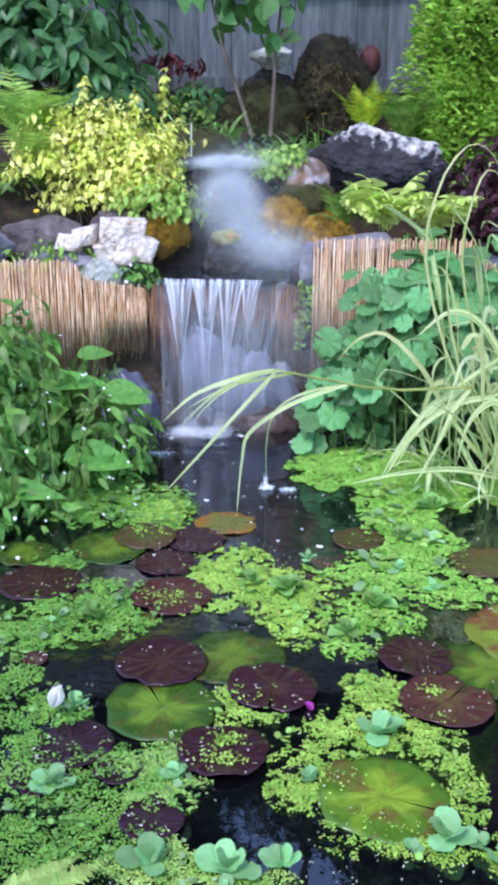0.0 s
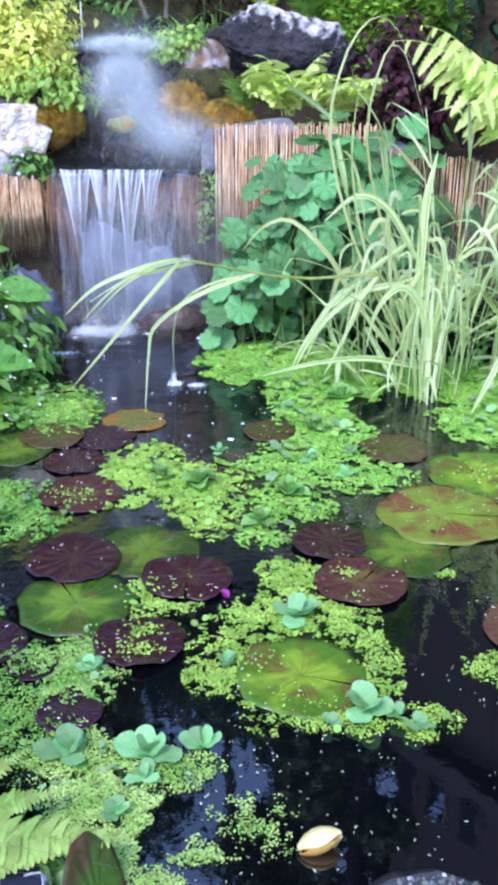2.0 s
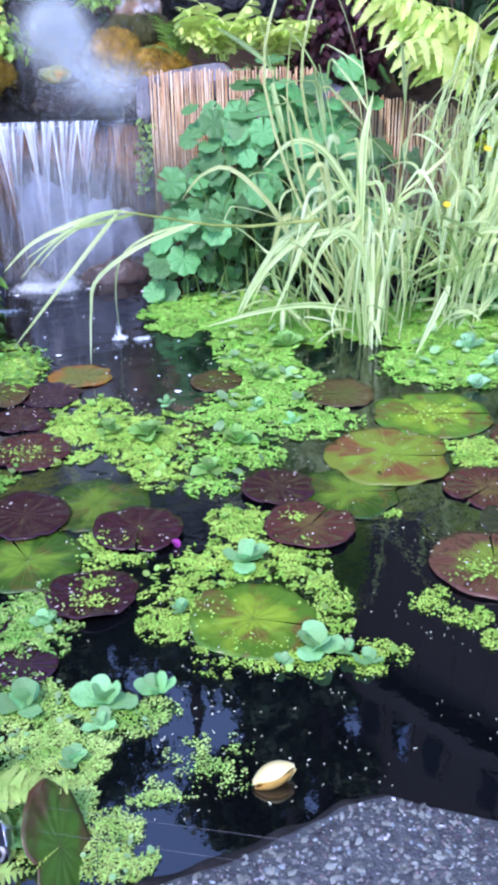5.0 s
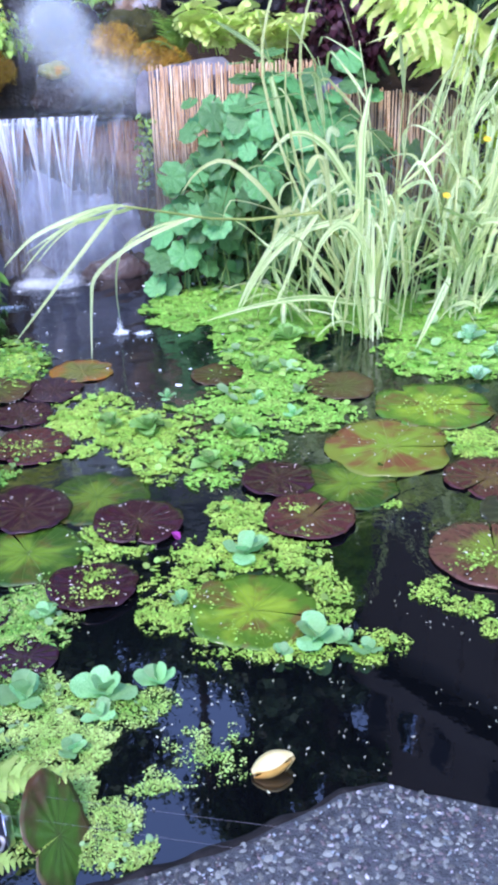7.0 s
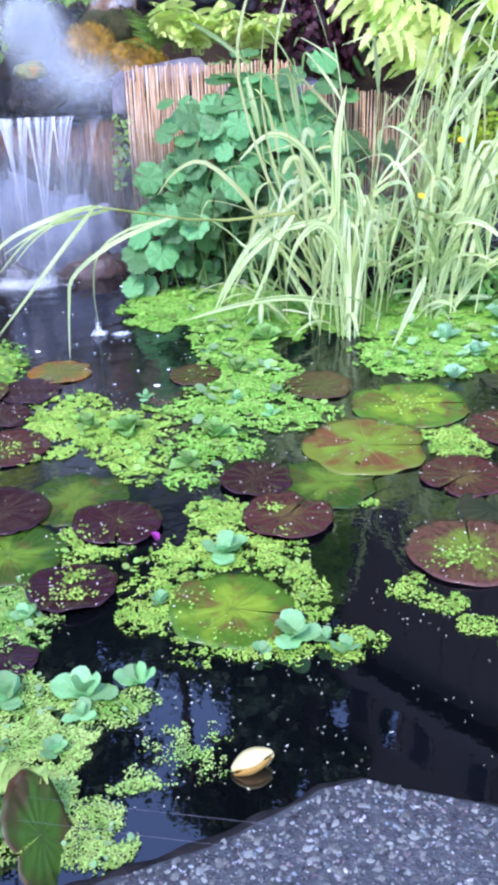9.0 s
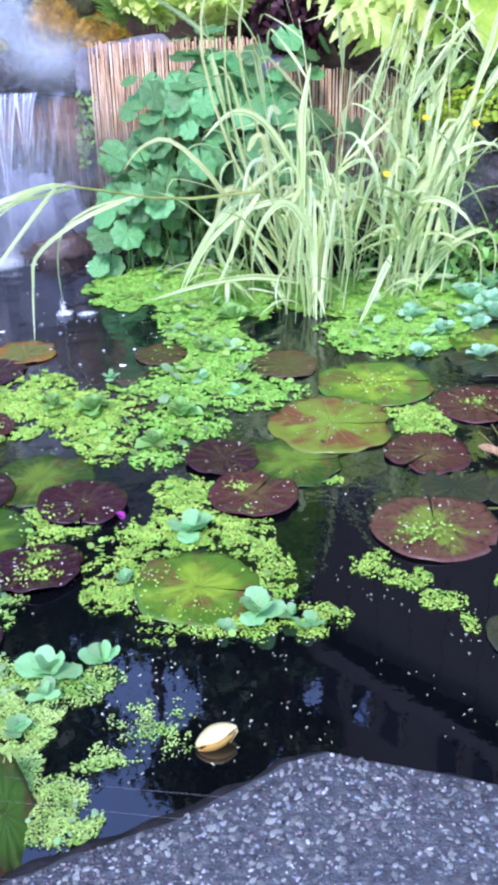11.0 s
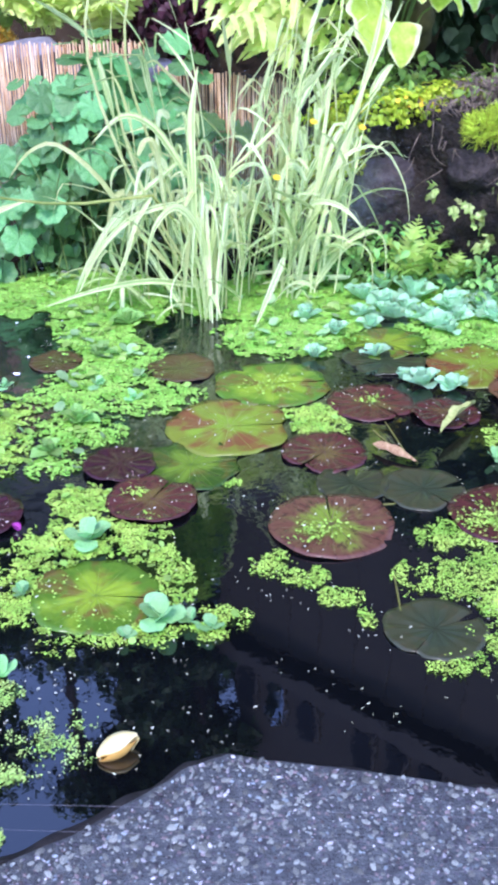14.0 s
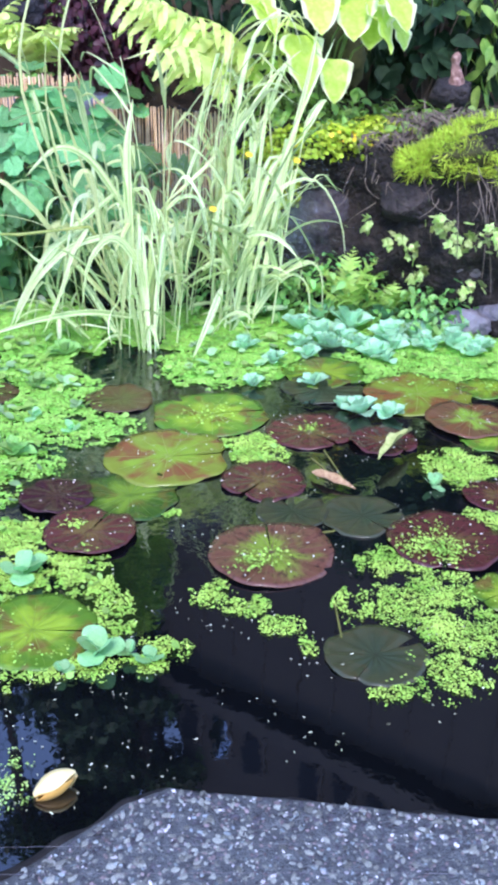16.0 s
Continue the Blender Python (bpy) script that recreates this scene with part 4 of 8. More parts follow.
# Frogbit and cress among the duckweed: small round leaves, lying flat or just lifted.
def frogbit(patches, seed, per_m2, size, material, label, lift=0.012):
    q = np.random.default_rng(seed)
    xs, ys = [], []
    for x, y, rx, ry in patches:
        k = int(per_m2 * math.pi * rx * ry)
        a, r = q.uniform(0, 2 * np.pi, k), np.sqrt(q.uniform(0, 1.1, k))
        xs.append(x + rx * r * np.cos(a)), ys.append(y + ry * r * np.sin(a))
    x, y = np.concatenate(xs), np.concatenate(ys)
    keep = (patchy(x, y, 9.0) > 0.0) & (inside_by(POND, x, y) > 0.02) & (on_pads(x, y) < 0.5)
    x, y = x[keep], y[keep]
    n = len(x)
    at = np.stack([x, y, 0.007 + lift * q.random(n)], -1)
    v, f, uv = spread(cress_leaf, at, turns(q.uniform(0, 6.3, n), q.normal(0.15, 0.3, n), q.normal(0, 0.3, n)), q.uniform(*size, n) * np.clip(y / 2.0, 0.8, 1.35))
    return tagged(build("frogbit", v, f, material, uv=uv), label, "water plant", kind="stuff")


cress_leaf = leaf(lambda s: 0.45 * math.sqrt(max(0.0, 1 - (2 * s - 1) ** 2)) + 0.01, 6, 2, 0.12, 0.05)
cress_green = leaf_mat("cress_leaf", (0.164, 0.36, 0.05), (0.327, 0.54, 0.11), 0.45, 0.4, 0.2)
cress_dark = leaf_mat("cress_leaf_dark", (0.076, 0.22, 0.035), (0.207, 0.40, 0.08), 0.45, 0.4, 0.2)
cress_mint = leaf_mat("frogbit_leaf", (0.164, 0.36, 0.12), (0.392, 0.58, 0.27), 0.45, 0.35, 0.2)
frogbit(MAT_BACK + MAT_RIGHT[:5], 71, 420, (0.010, 0.022), cress_green, "small round green floating leaves crowding the duckweed")
frogbit(MAT_BACK[1:] + MAT_RIGHT[:5], 72, 120, (0.018, 0.034), cress_mint, "blue-green round floating leaves crowding the duckweed")
frogbit(MAT_LEFT, 73, 3000, (0.006, 0.015), cress_dark, "small cress leaves growing through the duckweed", 0.03)
frogbit(MAT_LEFT[:9], 74, 220, (0.014, 0.028), cress_mint, "blue-green round floating leaves among cress", 0.02)
frogbit(MAT_MID + MAT_RIGHT[13:17], 75, 500, (0.010, 0.024), cress_green, "small round green floating leaves in the weed")

frogbit(MAT_NEAR, 76, 1100, (0.008, 0.019), cress_mint, "small mint-green floating leaves in the near weed", 0.008)

# Water lettuce: rosettes of ribbed, blue-green leaves.
lettuce_mat = leaf_mat("water_lettuce_leaf", (0.290, 0.592, 0.304), (0.543, 0.836, 0.532), 0.55, 0.0, 0.4, 30, per_object=0.25)


def ribbed_leaf(wide, blunt, cup, curl, ribs=7, rows=12, cols=7):
    """A spoon-shaped leaf 1 long along +y: narrow foot, broad blunt end, ribbed along its length, its sides cupped up."""
    s = 1 - (1 - np.linspace(0, 1, rows + 1)) ** 1.7
    a = np.linspace(-1, 1, 2 * cols + 1)
    half = 0.04 + wide * np.sqrt(np.clip(1 - np.where(s < 0.62, (s - 0.62) / 0.66, (s - 0.62) / 0.381) ** 2, 0, 1)) * (0.9 + 0.1 * blunt)
    x = half[:, None] * a
    y = s[:, None] - 0.10 * a[None] ** 2 * s[:, None] ** 4 + 0 * x
    z = cup * (x / wide) ** 2 * 0.16 + 0.013 * np.cos(a * np.pi * ribs / 2)[None] * np.sin(np.pi * s)[:, None] - curl * y**3 + 0.03 * np.sin(a * 5 + 1)[None] * s[:, None] ** 4
    w = len(a)
    f = np.array([[r * w + c, r * w + c + 1, (r + 1) * w + c + 1, (r + 1) * w + c] for r in range(rows) for c in range(w - 1)])
    return np.stack([x, y, z], -1).reshape(-1, 3), f


mid_mat = leaf_mat("young_lettuce_leaf", (0.142, 0.36, 0.07), (0.349, 0.58, 0.17), 0.5, 0.0, 0.35, 30, per_object=0.3)
young_mat = leaf_mat("young_lettuce_leaf", (0.15, 0.44, 0.14), (0.42, 0.74, 0.34), 0.5, 0.0, 0.35, 40, per_object=0.3)


def spoon_leaf(wide, droop):
    """A thin leaf with a narrow foot and a round, faintly waved end, creased along its ribs."""
    half = lambda s: 0.05 + wide * math.sqrt(max(0.0, 1 - ((s - 0.62) / 0.64) ** 2 if s < 0.62 else 1 - ((s - 0.62) / 0.382) ** 2))
    v, f, uv = leaf(half, 14, 5, 0.10, droop, 0.10, 3)
    v[:, 2] += 0.010 * np.cos((uv[:, 0] - 0.5) * 22) * uv[:, 1]
    return v, f


LETTUCE = {}
for key, m, shapes in [("far", lettuce_mat, [(0.36, 0.75, 1.0, 0.10), (0.30, 0.6, 1.4, -0.1)]), ("mid", mid_mat, [(0.36, 0.75, 1.0, 0.10), (0.30, 0.6, 1.4, -0.1)]), ("near", young_mat, [(0.36, 0.16), (0.32, -0.06), (0.40, 0.08)])]:
    for shape in shapes:
        ob = build("leaf", *(spoon_leaf if key == "near" else ribbed_leaf)(*shape), m)
        LETTUCE.setdefault(key, []).append(ob.data)
        bpy.data.objects.remove(ob)


def rosette(x, y, r, seed):
    """A floating rosette: flat outer leaves, steeper ones towards the heart."""
    q = np.random.default_rng(seed + 900)
    base = empty("water_lettuce", (x, y, 0.004), "blue-green water lettuce rosette afloat among duckweed", "water plant", "water lettuce")
    near = y < 1.75 or r < 0.034
    small = r < 0.034
    kind = "near" if near else "mid" if x < 0.95 else "far"
    r = r * (1.12 if near else 1.1)
    k = 5 if small else 7 if near else 9
    start = q.uniform(0, 6.3)
    for i in range(k):
        u = i / (k - 1)
        ob = new("leaf", LETTUCE[kind][int(q.integers(len(LETTUCE[kind])))])
        ob.parent = base
        ob.rotation_euler = (0.25 + 0.95 * u + q.normal(0, 0.12), q.normal(0, 0.15), start + i * 2.4 + q.normal(0, 0.3))
        ob.location = (0, 0, 0.003 + 0.006 * u)
        g = r * (1.05 - 0.35 * u) * q.uniform(0.85, 1.12)
        ob.scale = (g, g, g)
    return base


for i, row in enumerate(ROSETTES_A + ROSETTES_B + ROSETTES_C):
    if row[2] > 0.01:
        rosette(*row, i)

# ---- the stream, its falls and the mist ----
def flat_water(name, outline, z, label):
    bm = bmesh.new()
    top = [bm.verts.new((x, y, z)) for x, y in outline]
    bm.faces.new(top)
    g = bmesh.ops.triangulate(bm, faces=bm.faces[:])
    bmesh.ops.subdivide_edges(bm, edges=bm.edges[:], cuts=5, use_grid_fill=True)
    for w in bm.verts:
        w.co.z += 0.003 * noise.noise(w.co * 20)
    return tagged(part(name, bm, running), label, "water", kind="structure")


flat_water("water_pool", [(-0.58, 3.885), (0.13, 3.885), (0.14, 4.2), (0.05, 4.42), (-0.46, 4.42), (-0.6, 4.15)], 0.607, "dark running water in the upper stone basin")
flat_water("water_spring", [(-0.42, 4.40), (-0.08, 4.40), (-0.05, 5.0), (-0.42, 5.0)], 1.035, "shallow water above the upper weir")


def fall_mat(name, low, high, streaks, tint=(0.62, 0.68, 0.82)):
    """Falling water: white strands, more or less broken, with clear gaps between them."""
    m = bpy.data.materials.new(name)
    m.use_nodes = True
    n, l = m.node_tree.nodes, m.node_tree.links
    b = n["Principled BSDF"]
    b.inputs["Base Color"].default_value = (*tint, 1)
    b.inputs["Roughness"].default_value, b.inputs["Specular IOR Level"].default_value = 0.25, 0.6
    where, size, noi = n.new("ShaderNodeTexCoord"), n.new("ShaderNodeMapping"), n.new("ShaderNodeTexNoise")
    size.inputs["Scale"].default_value = (streaks, 1.5, 1)
    noi.inputs["Scale"].default_value, noi.inputs["Detail"].default_value = 1.0, 5
    l.new(where.outputs["UV"], size.inputs[0])
    l.new(size.outputs[0], noi.inputs["Vector"])
    cut = n.new("ShaderNodeMapRange")
    cut.inputs["From Min"].default_value, cut.inputs["From Max"].default_value = low, high
    l.new(noi.outputs["Fac"], cut.inputs["Value"])
    l.new(cut.outputs[0], b.inputs["Alpha"])
    return m


def veil_mat(name):
    """A tongue of falling water: bright rims that run together, thin streaks between them that thin out on the way down."""
    m = fall_mat(name, 0.40, 0.72, 6, (0.74, 0.80, 0.86))
    n, l = m.node_tree.nodes, m.node_tree.links
    b = n["Principled BSDF"]
    streak = b.inputs["Alpha"].links[0].from_socket
    where, apart = n.new("ShaderNodeUVMap"), n.new("ShaderNodeSeparateXYZ")
    l.new(where.outputs[0], apart.inputs[0])

    def calc(kind, x, y):
        k = n.new("ShaderNodeMath")
        k.operation = kind
        for i, value in enumerate((x, y)):
            if isinstance(value, (int, float)):
                k.inputs[i].default_value = value
            else:
                l.new(value, k.inputs[i])
        return k.outputs[0]

    info = n.new("ShaderNodeObjectInfo")
    shift = n.new("ShaderNodeCombineXYZ")
    l.new(calc("MULTIPLY", info.outputs["Random"], 50.0), shift.inputs[0])
    size = next(x for x in n if x.type == "MAPPING")
    l.new(shift.outputs[0], size.inputs["Location"])
    rim = calc("POWER", calc("ABSOLUTE", calc("MULTIPLY_ADD", apart.outputs["X"], 2.0), 0.0), 1.0)
    rim.node.inputs[0].links[0].from_node.inputs[0].links[0].from_node.inputs[2].default_value = -1.0
    edge = n.new("ShaderNodeMapRange")
    edge.interpolation_type = "SMOOTHSTEP"
    edge.inputs["From Min"].default_value, edge.inputs["From Max"].default_value = 0.66, 0.96
    edge.inputs["To Max"].default_value = 0.42
    l.new(rim, edge.inputs["Value"])
    thin = calc("MULTIPLY", streak, calc("MAXIMUM", calc("SUBTRACT", 1.0, calc("MULTIPLY", apart.outputs["Y"], 1.1)), 0.12))
    l.new(calc("MINIMUM", calc("ADD", thin, edge.outputs[0]), 0.58), b.inputs["Alpha"])
    return m


film_mat = fall_mat("water_film", 0.42, 1.7, 22, (0.60, 0.68, 0.80))
veil = veil_mat("water_veil")


def fall_sheet(x0, x1, y, z0, z1, out, parent, material, name, narrow=1.0, shift=0.0, seed=0, bow=0.0, own_map=False):
    """A sheet that leaves the lip level, bends over and drops; narrow: its width at the foot against the lip."""
    rows, cols = 22, 14
    t = np.linspace(0, 1, rows + 1)[:, None]
    u = np.linspace(-1, 1, cols + 1)[None]
    mid, half = (x0 + x1) / 2, (x1 - x0) / 2
    k = 1 + (narrow - 1) * np.minimum(1, t / 0.62)
    x = mid + shift * t + half * k * u
    z = z0 + (z1 - z0) * t**1.3
    yy = y - out * np.sqrt(t) - bow * (1 - u**2) + 0.006 * np.sin(u * 9 + seed) * t + 0.004 * np.sin(u * 23 + seed * 2)
    v = np.stack([x, np.broadcast_to(yy, x.shape), np.broadcast_to(z, x.shape) + 0 * u], -1)
    w = cols + 1
    i = np.arange(rows)[:, None] * w + np.arange(cols)[None]
    f = np.stack([i, i + w, i + w + 1, i + 1], -1).reshape(-1, 4)
    uv = np.stack([np.broadcast_to((u + 1) / 2 * half * 4 + seed * 1.7, x.shape), np.broadcast_to(t + seed, x.shape)], -1).reshape(-1, 2)
    if own_map:
        uv = np.stack([np.broadcast_to((u + 1) / 2, x.shape), np.broadcast_to(t, x.shape)], -1).reshape(-1, 2)
    return build(name, v.reshape(-1, 3), f, material, parent, uv)


lower = empty("waterfall", (0, 0, 0), "clear water falling in white strands into the pond", "waterfall")
fall_sheet(-0.50, 0.05, 3.885, 0.612, 0.01, 0.07, lower, film_mat, "water_film", 0.80, -0.03, 3)
for i, (a, b, foot, narrow, shift) in enumerate([(-0.455, -0.33, 0.0, 0.15, 0.010), (-0.345, -0.225, 0.0, 0.13, 0.012), (-0.235, -0.125, 0.0, 0.16, -0.030), (-0.14, -0.055, 0.22, 0.2, -0.03), (-0.318, -0.296, 0.0, 0.5, 0.02), (-0.20, -0.182, 0.0, 0.5, -0.02)]):
    fall_sheet(a, b, 3.883 - 0.005 * i, 0.614, foot, 0.07 + 0.007 * i, lower, veil, "water_strand", narrow, shift, i + 5, 0.014, True)
upper = empty("waterfall", (0, 0, 0), "small upper waterfall veiled in mist", "waterfall")
for x0, x1, seed in [(-0.385, -0.345, 21), (-0.325, -0.29, 23), (-0.23, -0.16, 27)]:
    fall_sheet(x0, x1, 4.39, 1.04, 0.62, 0.09, upper, film_mat, "water_strand", 0.7, 0.01, seed, 0.012)

# The weir stones.
boulder("weir_stone", (-0.25, 4.44, 0.86), (0.22, 0.06, 0.12), dark_rock, 3, 0.12, flat=0.25, label="flat dark stone forming the upper weir's lip", detail=4)
boulder("lip_stone", (-0.22, 3.992, 0.50), (0.36, 0.065, 0.062), wet_stone, 4, 0.06, flat=0.3, label="wet slate lip of the lower waterfall", detail=4)
boulder("rock", (-0.19, 4.13, 0.60), (0.13, 0.07, 0.105), dark_rock, 5, 0.15, angular=0.6, label="dark wet rock standing in the stream")
boulder("stone", (-0.21, 4.085, 0.745), (0.062, 0.045, 0.034), mat("mossy_stone", [(0.35, (0.16, 0.17, 0.12)), (0.52, (0.22, 0.24, 0.10)), (0.66, (0.42, 0.22, 0.05))], 14, 0.9, 0.6), 6, 0.15, label="small mossy stone standing in the stream")
boulder("stone", (-0.03, 3.83, -0.06), (0.13, 0.07, 0.09), mat("brown_stone", [(0.3, (0.030, 0.017, 0.013)), (0.7, (0.090, 0.051, 0.039))], 14, 0.4, 0.5), 8, 0.18, label="low brown wet rock at the waterfall's foot")
blue_stone = mat("blue_stone", [(0.3, (0.045, 0.05, 0.075)), (0.55, (0.12, 0.13, 0.18)), (0.8, (0.21, 0.22, 0.28))], 7, 0.4, 0.4, 40, spec=0.6)
boulder("stone", (-0.17, 3.98, -0.1), (0.28, 0.11, 0.40), blue_stone, 12, 0.2, angular=0.5, label="tall wet blue-grey stone behind the falling water")
boulder("stone", (0.02, 3.97, -0.05), (0.15, 0.1, 0.30), blue_stone, 14, 0.2, angular=0.5, label="wet blue-grey stone under the waterfall's edge")
boulder("stone", (-0.63, 3.90, -0.02), (0.13, 0.09, 0.15), blue_stone, 15, 0.22, angular=0.5, label="grey-blue stone below the cane screen")

# Mist over the upper fall and spray at the lower one: fine drops.
drop_mat = mat("mist_drop", [(0.3, (0.84, 0.90, 0.92)), (0.7, (0.90, 0.95, 0.96))], 3, 1.0, 0.0, spec=0.0)
veil_drop = mat("mist_veil", [(0.3, (0.82, 0.91, 0.92)), (0.7, (0.89, 0.96, 0.96))], 3, 1.0, 0.0, spec=0.0)
veil_drop.node_tree.nodes["Principled BSDF"].inputs["Alpha"].default_value = 0.17


def drops(name, clouds, size, seed, label, material):
    """clouds: (middle, spread, how many)."""
    q = np.random.default_rng(seed)
    at = np.concatenate([np.array(m) + q.normal(0, 1, (k, 3)) * s for m, s, k in clouds])
    at = at[at[:, 2] > 0.004]
    shape = (np.array([[1, 0, 0.0], [-0.5, 0.9, 0.2], [-0.5, -0.9, -0.2]]), np.array([[0, 1, 2, 2]]), np.zeros((3, 2)))
    v, f, uv = spread(shape, at, turns(q.uniform(0, 6, len(at)), q.uniform(0, 6, len(at))), q.uniform(*size, len(at)))
    me = bpy.data.meshes.new(name)
    k = len(at)
    me.vertices.add(3 * k)
    me.vertices.foreach_set("co", np.asarray(v, np.float32).ravel())
    me.loops.add(3 * k)
    me.loops.foreach_set("vertex_index", np.arange(3 * k, dtype=np.int32))
    me.polygons.add(k)
    me.polygons.foreach_set("loop_start", np.arange(0, 3 * k, 3, dtype=np.int32))
    me.update(calc_edges=True)
    me.materials.append(material)
    return tagged(new(name, me), label, "mist", kind="stuff")


drops("mist", [((-0.22, 4.25, 1.065), (0.070, 0.05, 0.015), 70000), ((-0.16, 4.22, 1.10), (0.09, 0.06, 0.03), 9000), ((-0.20, 4.20, 0.94), (0.050, 0.06, 0.050), 150000), ((-0.27, 4.20, 0.88), (0.055, 0.05, 0.055), 34000), ((-0.14, 4.14, 0.82), (0.060, 0.07, 0.070), 100000),
               ((-0.06, 4.06, 0.74), (0.085, 0.08, 0.045), 44000), ((0.03, 4.0, 0.71), (0.08, 0.08, 0.05), 34000), ((-0.02, 3.80, 0.45), (0.14, 0.05, 0.18), 30000), ((-0.24, 3.74, 0.30), (0.12, 0.04, 0.17), 60000), ((-0.1, 4.1, 0.98), (0.13, 0.08, 0.12), 14000), ((0.10, 3.72, 0.35), (0.20, 0.06, 0.20), 60000), ((1.05, 3.30, 0.32), (0.22, 0.06, 0.16), 40000), ((1.36, 3.22, 0.30), (0.10, 0.06, 0.14), 42000)], (0.0012, 0.0024), 7, "white mist drifting over the upper waterfall", veil_drop)
drops("spray", [((-0.38, 3.75, 0.004), (0.025, 0.035, 0.005), 5000), ((-0.33, 3.73, 0.003), (0.045, 0.04, 0.005), 13000), ((-0.24, 3.74, 0.003), (0.035, 0.045, 0.005), 10000), ((-0.34, 3.76, 0.03), (0.025, 0.03, 0.03), 2500), ((-0.22, 3.76, 0.025), (0.02, 0.03, 0.025), 2000)], (0.0006, 0.0017), 8, "white foam and spray where the water lands", drop_mat)
# Flecks of foam adrift, and a clot of it where a grass blade dips in.
drops("foam", [((-0.026, 3.073, 0.006), (0.010, 0.012, 0.004), 900), ((-0.03, 3.10, 0.02), (0.004, 0.004, 0.012), 160), ((0.045, 3.06, 0.004), (0.014, 0.01, 0.002), 500), ((-0.45, 3.45, 0.004), (0.035, 0.012, 0.002), 900), ((-0.50, 3.30, 0.004), (0.02, 0.012, 0.002), 500)], (0.0012, 0.003), 9, "white foam clotted on dark water", drop_mat)
q = np.random.default_rng(12)
n = 70
flecks = np.stack([q.uniform(-0.5, 0.35, n), 3.72 - 1.3 * q.random(n) ** 1.6, np.full(n, 0.004)], -1)
fx = spread(frond_shape(), flecks, turns(q.uniform(0, 6, n), 0 * np.zeros(n)), q.uniform(0.004, 0.013, n) * np.where(q.random(n) < 0.75, 0.45, 1.0))
tagged(build("foam", *fx[:2], drop_mat, smooth=False), "white flecks of foam on dark water", "foam", kind="stuff")

# ---- plants: shapes ----
def ovate(wide=0.3, at=0.4, tip=1.0):
    def half(s):
        return wide * (max(0.0, math.sin(math.pi * s ** (math.log(0.5) / math.log(at)))) ** 0.8) * (1 - 0.25 * s * tip)
    return half


def heart(wide=0.42):
    return lambda s: wide * min(1.0, (s / 0.16 + 0.15) ** 0.5) * max(0.0, 1 - s**2.5) ** 0.66 * (1 - 0.1 * s)


def scallop_leaf(lobes=9, depth=0.12, cup=0.30, rings=5, n=43, gap=0.12):
    """A round, lobed leaf about its stalk, 1 in radius, ribbed along the lobes."""
    a = np.linspace(gap, 2 * np.pi - gap, n)
    edge = 1 - depth * np.sin(lobes * a / 2) ** 2
    s = np.linspace(0.03, 1, rings + 1)
    x, y = s[:, None] * edge * np.sin(a), -s[:, None] * edge * np.cos(a)
    z = cup * s[:, None] ** 2 * 0.5 - 0.06 * s[:, None] * np.sin(lobes * a / 2) ** 2 - 0.22 * s[:, None] ** 3
    v = np.stack([x, y, z + 0 * x], -1).reshape(-1, 3)
    i = np.arange(rings)[:, None] * n + np.arange(n - 1)[None]
    f = np.stack([i, i + n, i + n + 1, i + 1], -1).reshape(-1, 4)
    uv = np.stack([x, y], -1).reshape(-1, 2)
    return v, f, uv


def facing(normal, spin, hang=0.0):
    """Turns that lay a leaf with its face along normal, its tip pointing downhill, turned by spin about the normal."""
    z = np.asarray(normal, float)
    z = z / (np.linalg.norm(z, axis=1)[:, None] + 1e-9)
    down = np.array([[0.0, 0.0, -1.0]]) + 0.001
    y = down - z * (down * z).sum(1)[:, None]
    y /= np.linalg.norm(y, axis=1)[:, None] + 1e-9
    x = np.cross(y, z)
    c, s = np.cos(spin)[:, None], np.sin(spin)[:, None]
    y2 = c * y + s * x
    x2 = np.cross(y2, z)
    return np.stack([x2, y2, z], -1)


def crown(middle, radii, n, seed, up=0.4, shell=0.35, low=-0.2, jitter=0.35, lumps=0.25, front=0.0):
    """Places and facings of n leaves in the outer shell of an uneven, lumpy dome."""
    q = np.random.default_rng(seed)
    d = q.normal(0, 1, (int(n * 3) + 40, 3))
    d /= np.linalg.norm(d, axis=1)[:, None]
    d = d[d[:, 2] > low][:n]
    o = seed * 3.7
    bulge = np.array([1 + lumps * noise.noise(Vector((p[0] * 2.3 + o, p[1] * 2.3, p[2] * 2.3))) + lumps * 0.7 * noise.noise(Vector((p[0] * 5 + o, p[1] * 5, p[2] * 5))) for p in d])
    r = bulge * (1 - shell * q.random(len(d)) ** 1.5)
    at = np.array(middle) + d * r[:, None] * np.array(radii)
    normal = d * (1 - up) + np.array([0, -front, up]) + q.normal(0, jitter, d.shape)
    return at, facing(normal, q.normal(0, 0.8, len(d))), q


def foliage(name, clumps, shape, size, material, parent=None, up=0.4, shell=0.35, low=-0.2, label="", jitter=0.35, lumps=0.25, rise=False):
    """clumps: (middle, radii, how many, seed). One mesh of leaves."""
    sets = []
    for middle, radii, n, seed in clumps:
        at, turn, q = crown(middle, radii, n, seed, up, shell, low, jitter, lumps)
        if rise:
            d = at - np.array(middle)
            turn = turns(np.arctan2(-d[:, 0], d[:, 1]) + q.normal(0, 0.7, len(at)), q.uniform(-0.2, 0.9, len(at)), q.normal(0, 0.8, len(at)))
        sets.append(spread(shape, at, turn, q.uniform(*size, len(at))))
    v, f, uv = join(*sets)
    return tagged(build(name, v, f, material, parent, uv, label), kind="stuff")


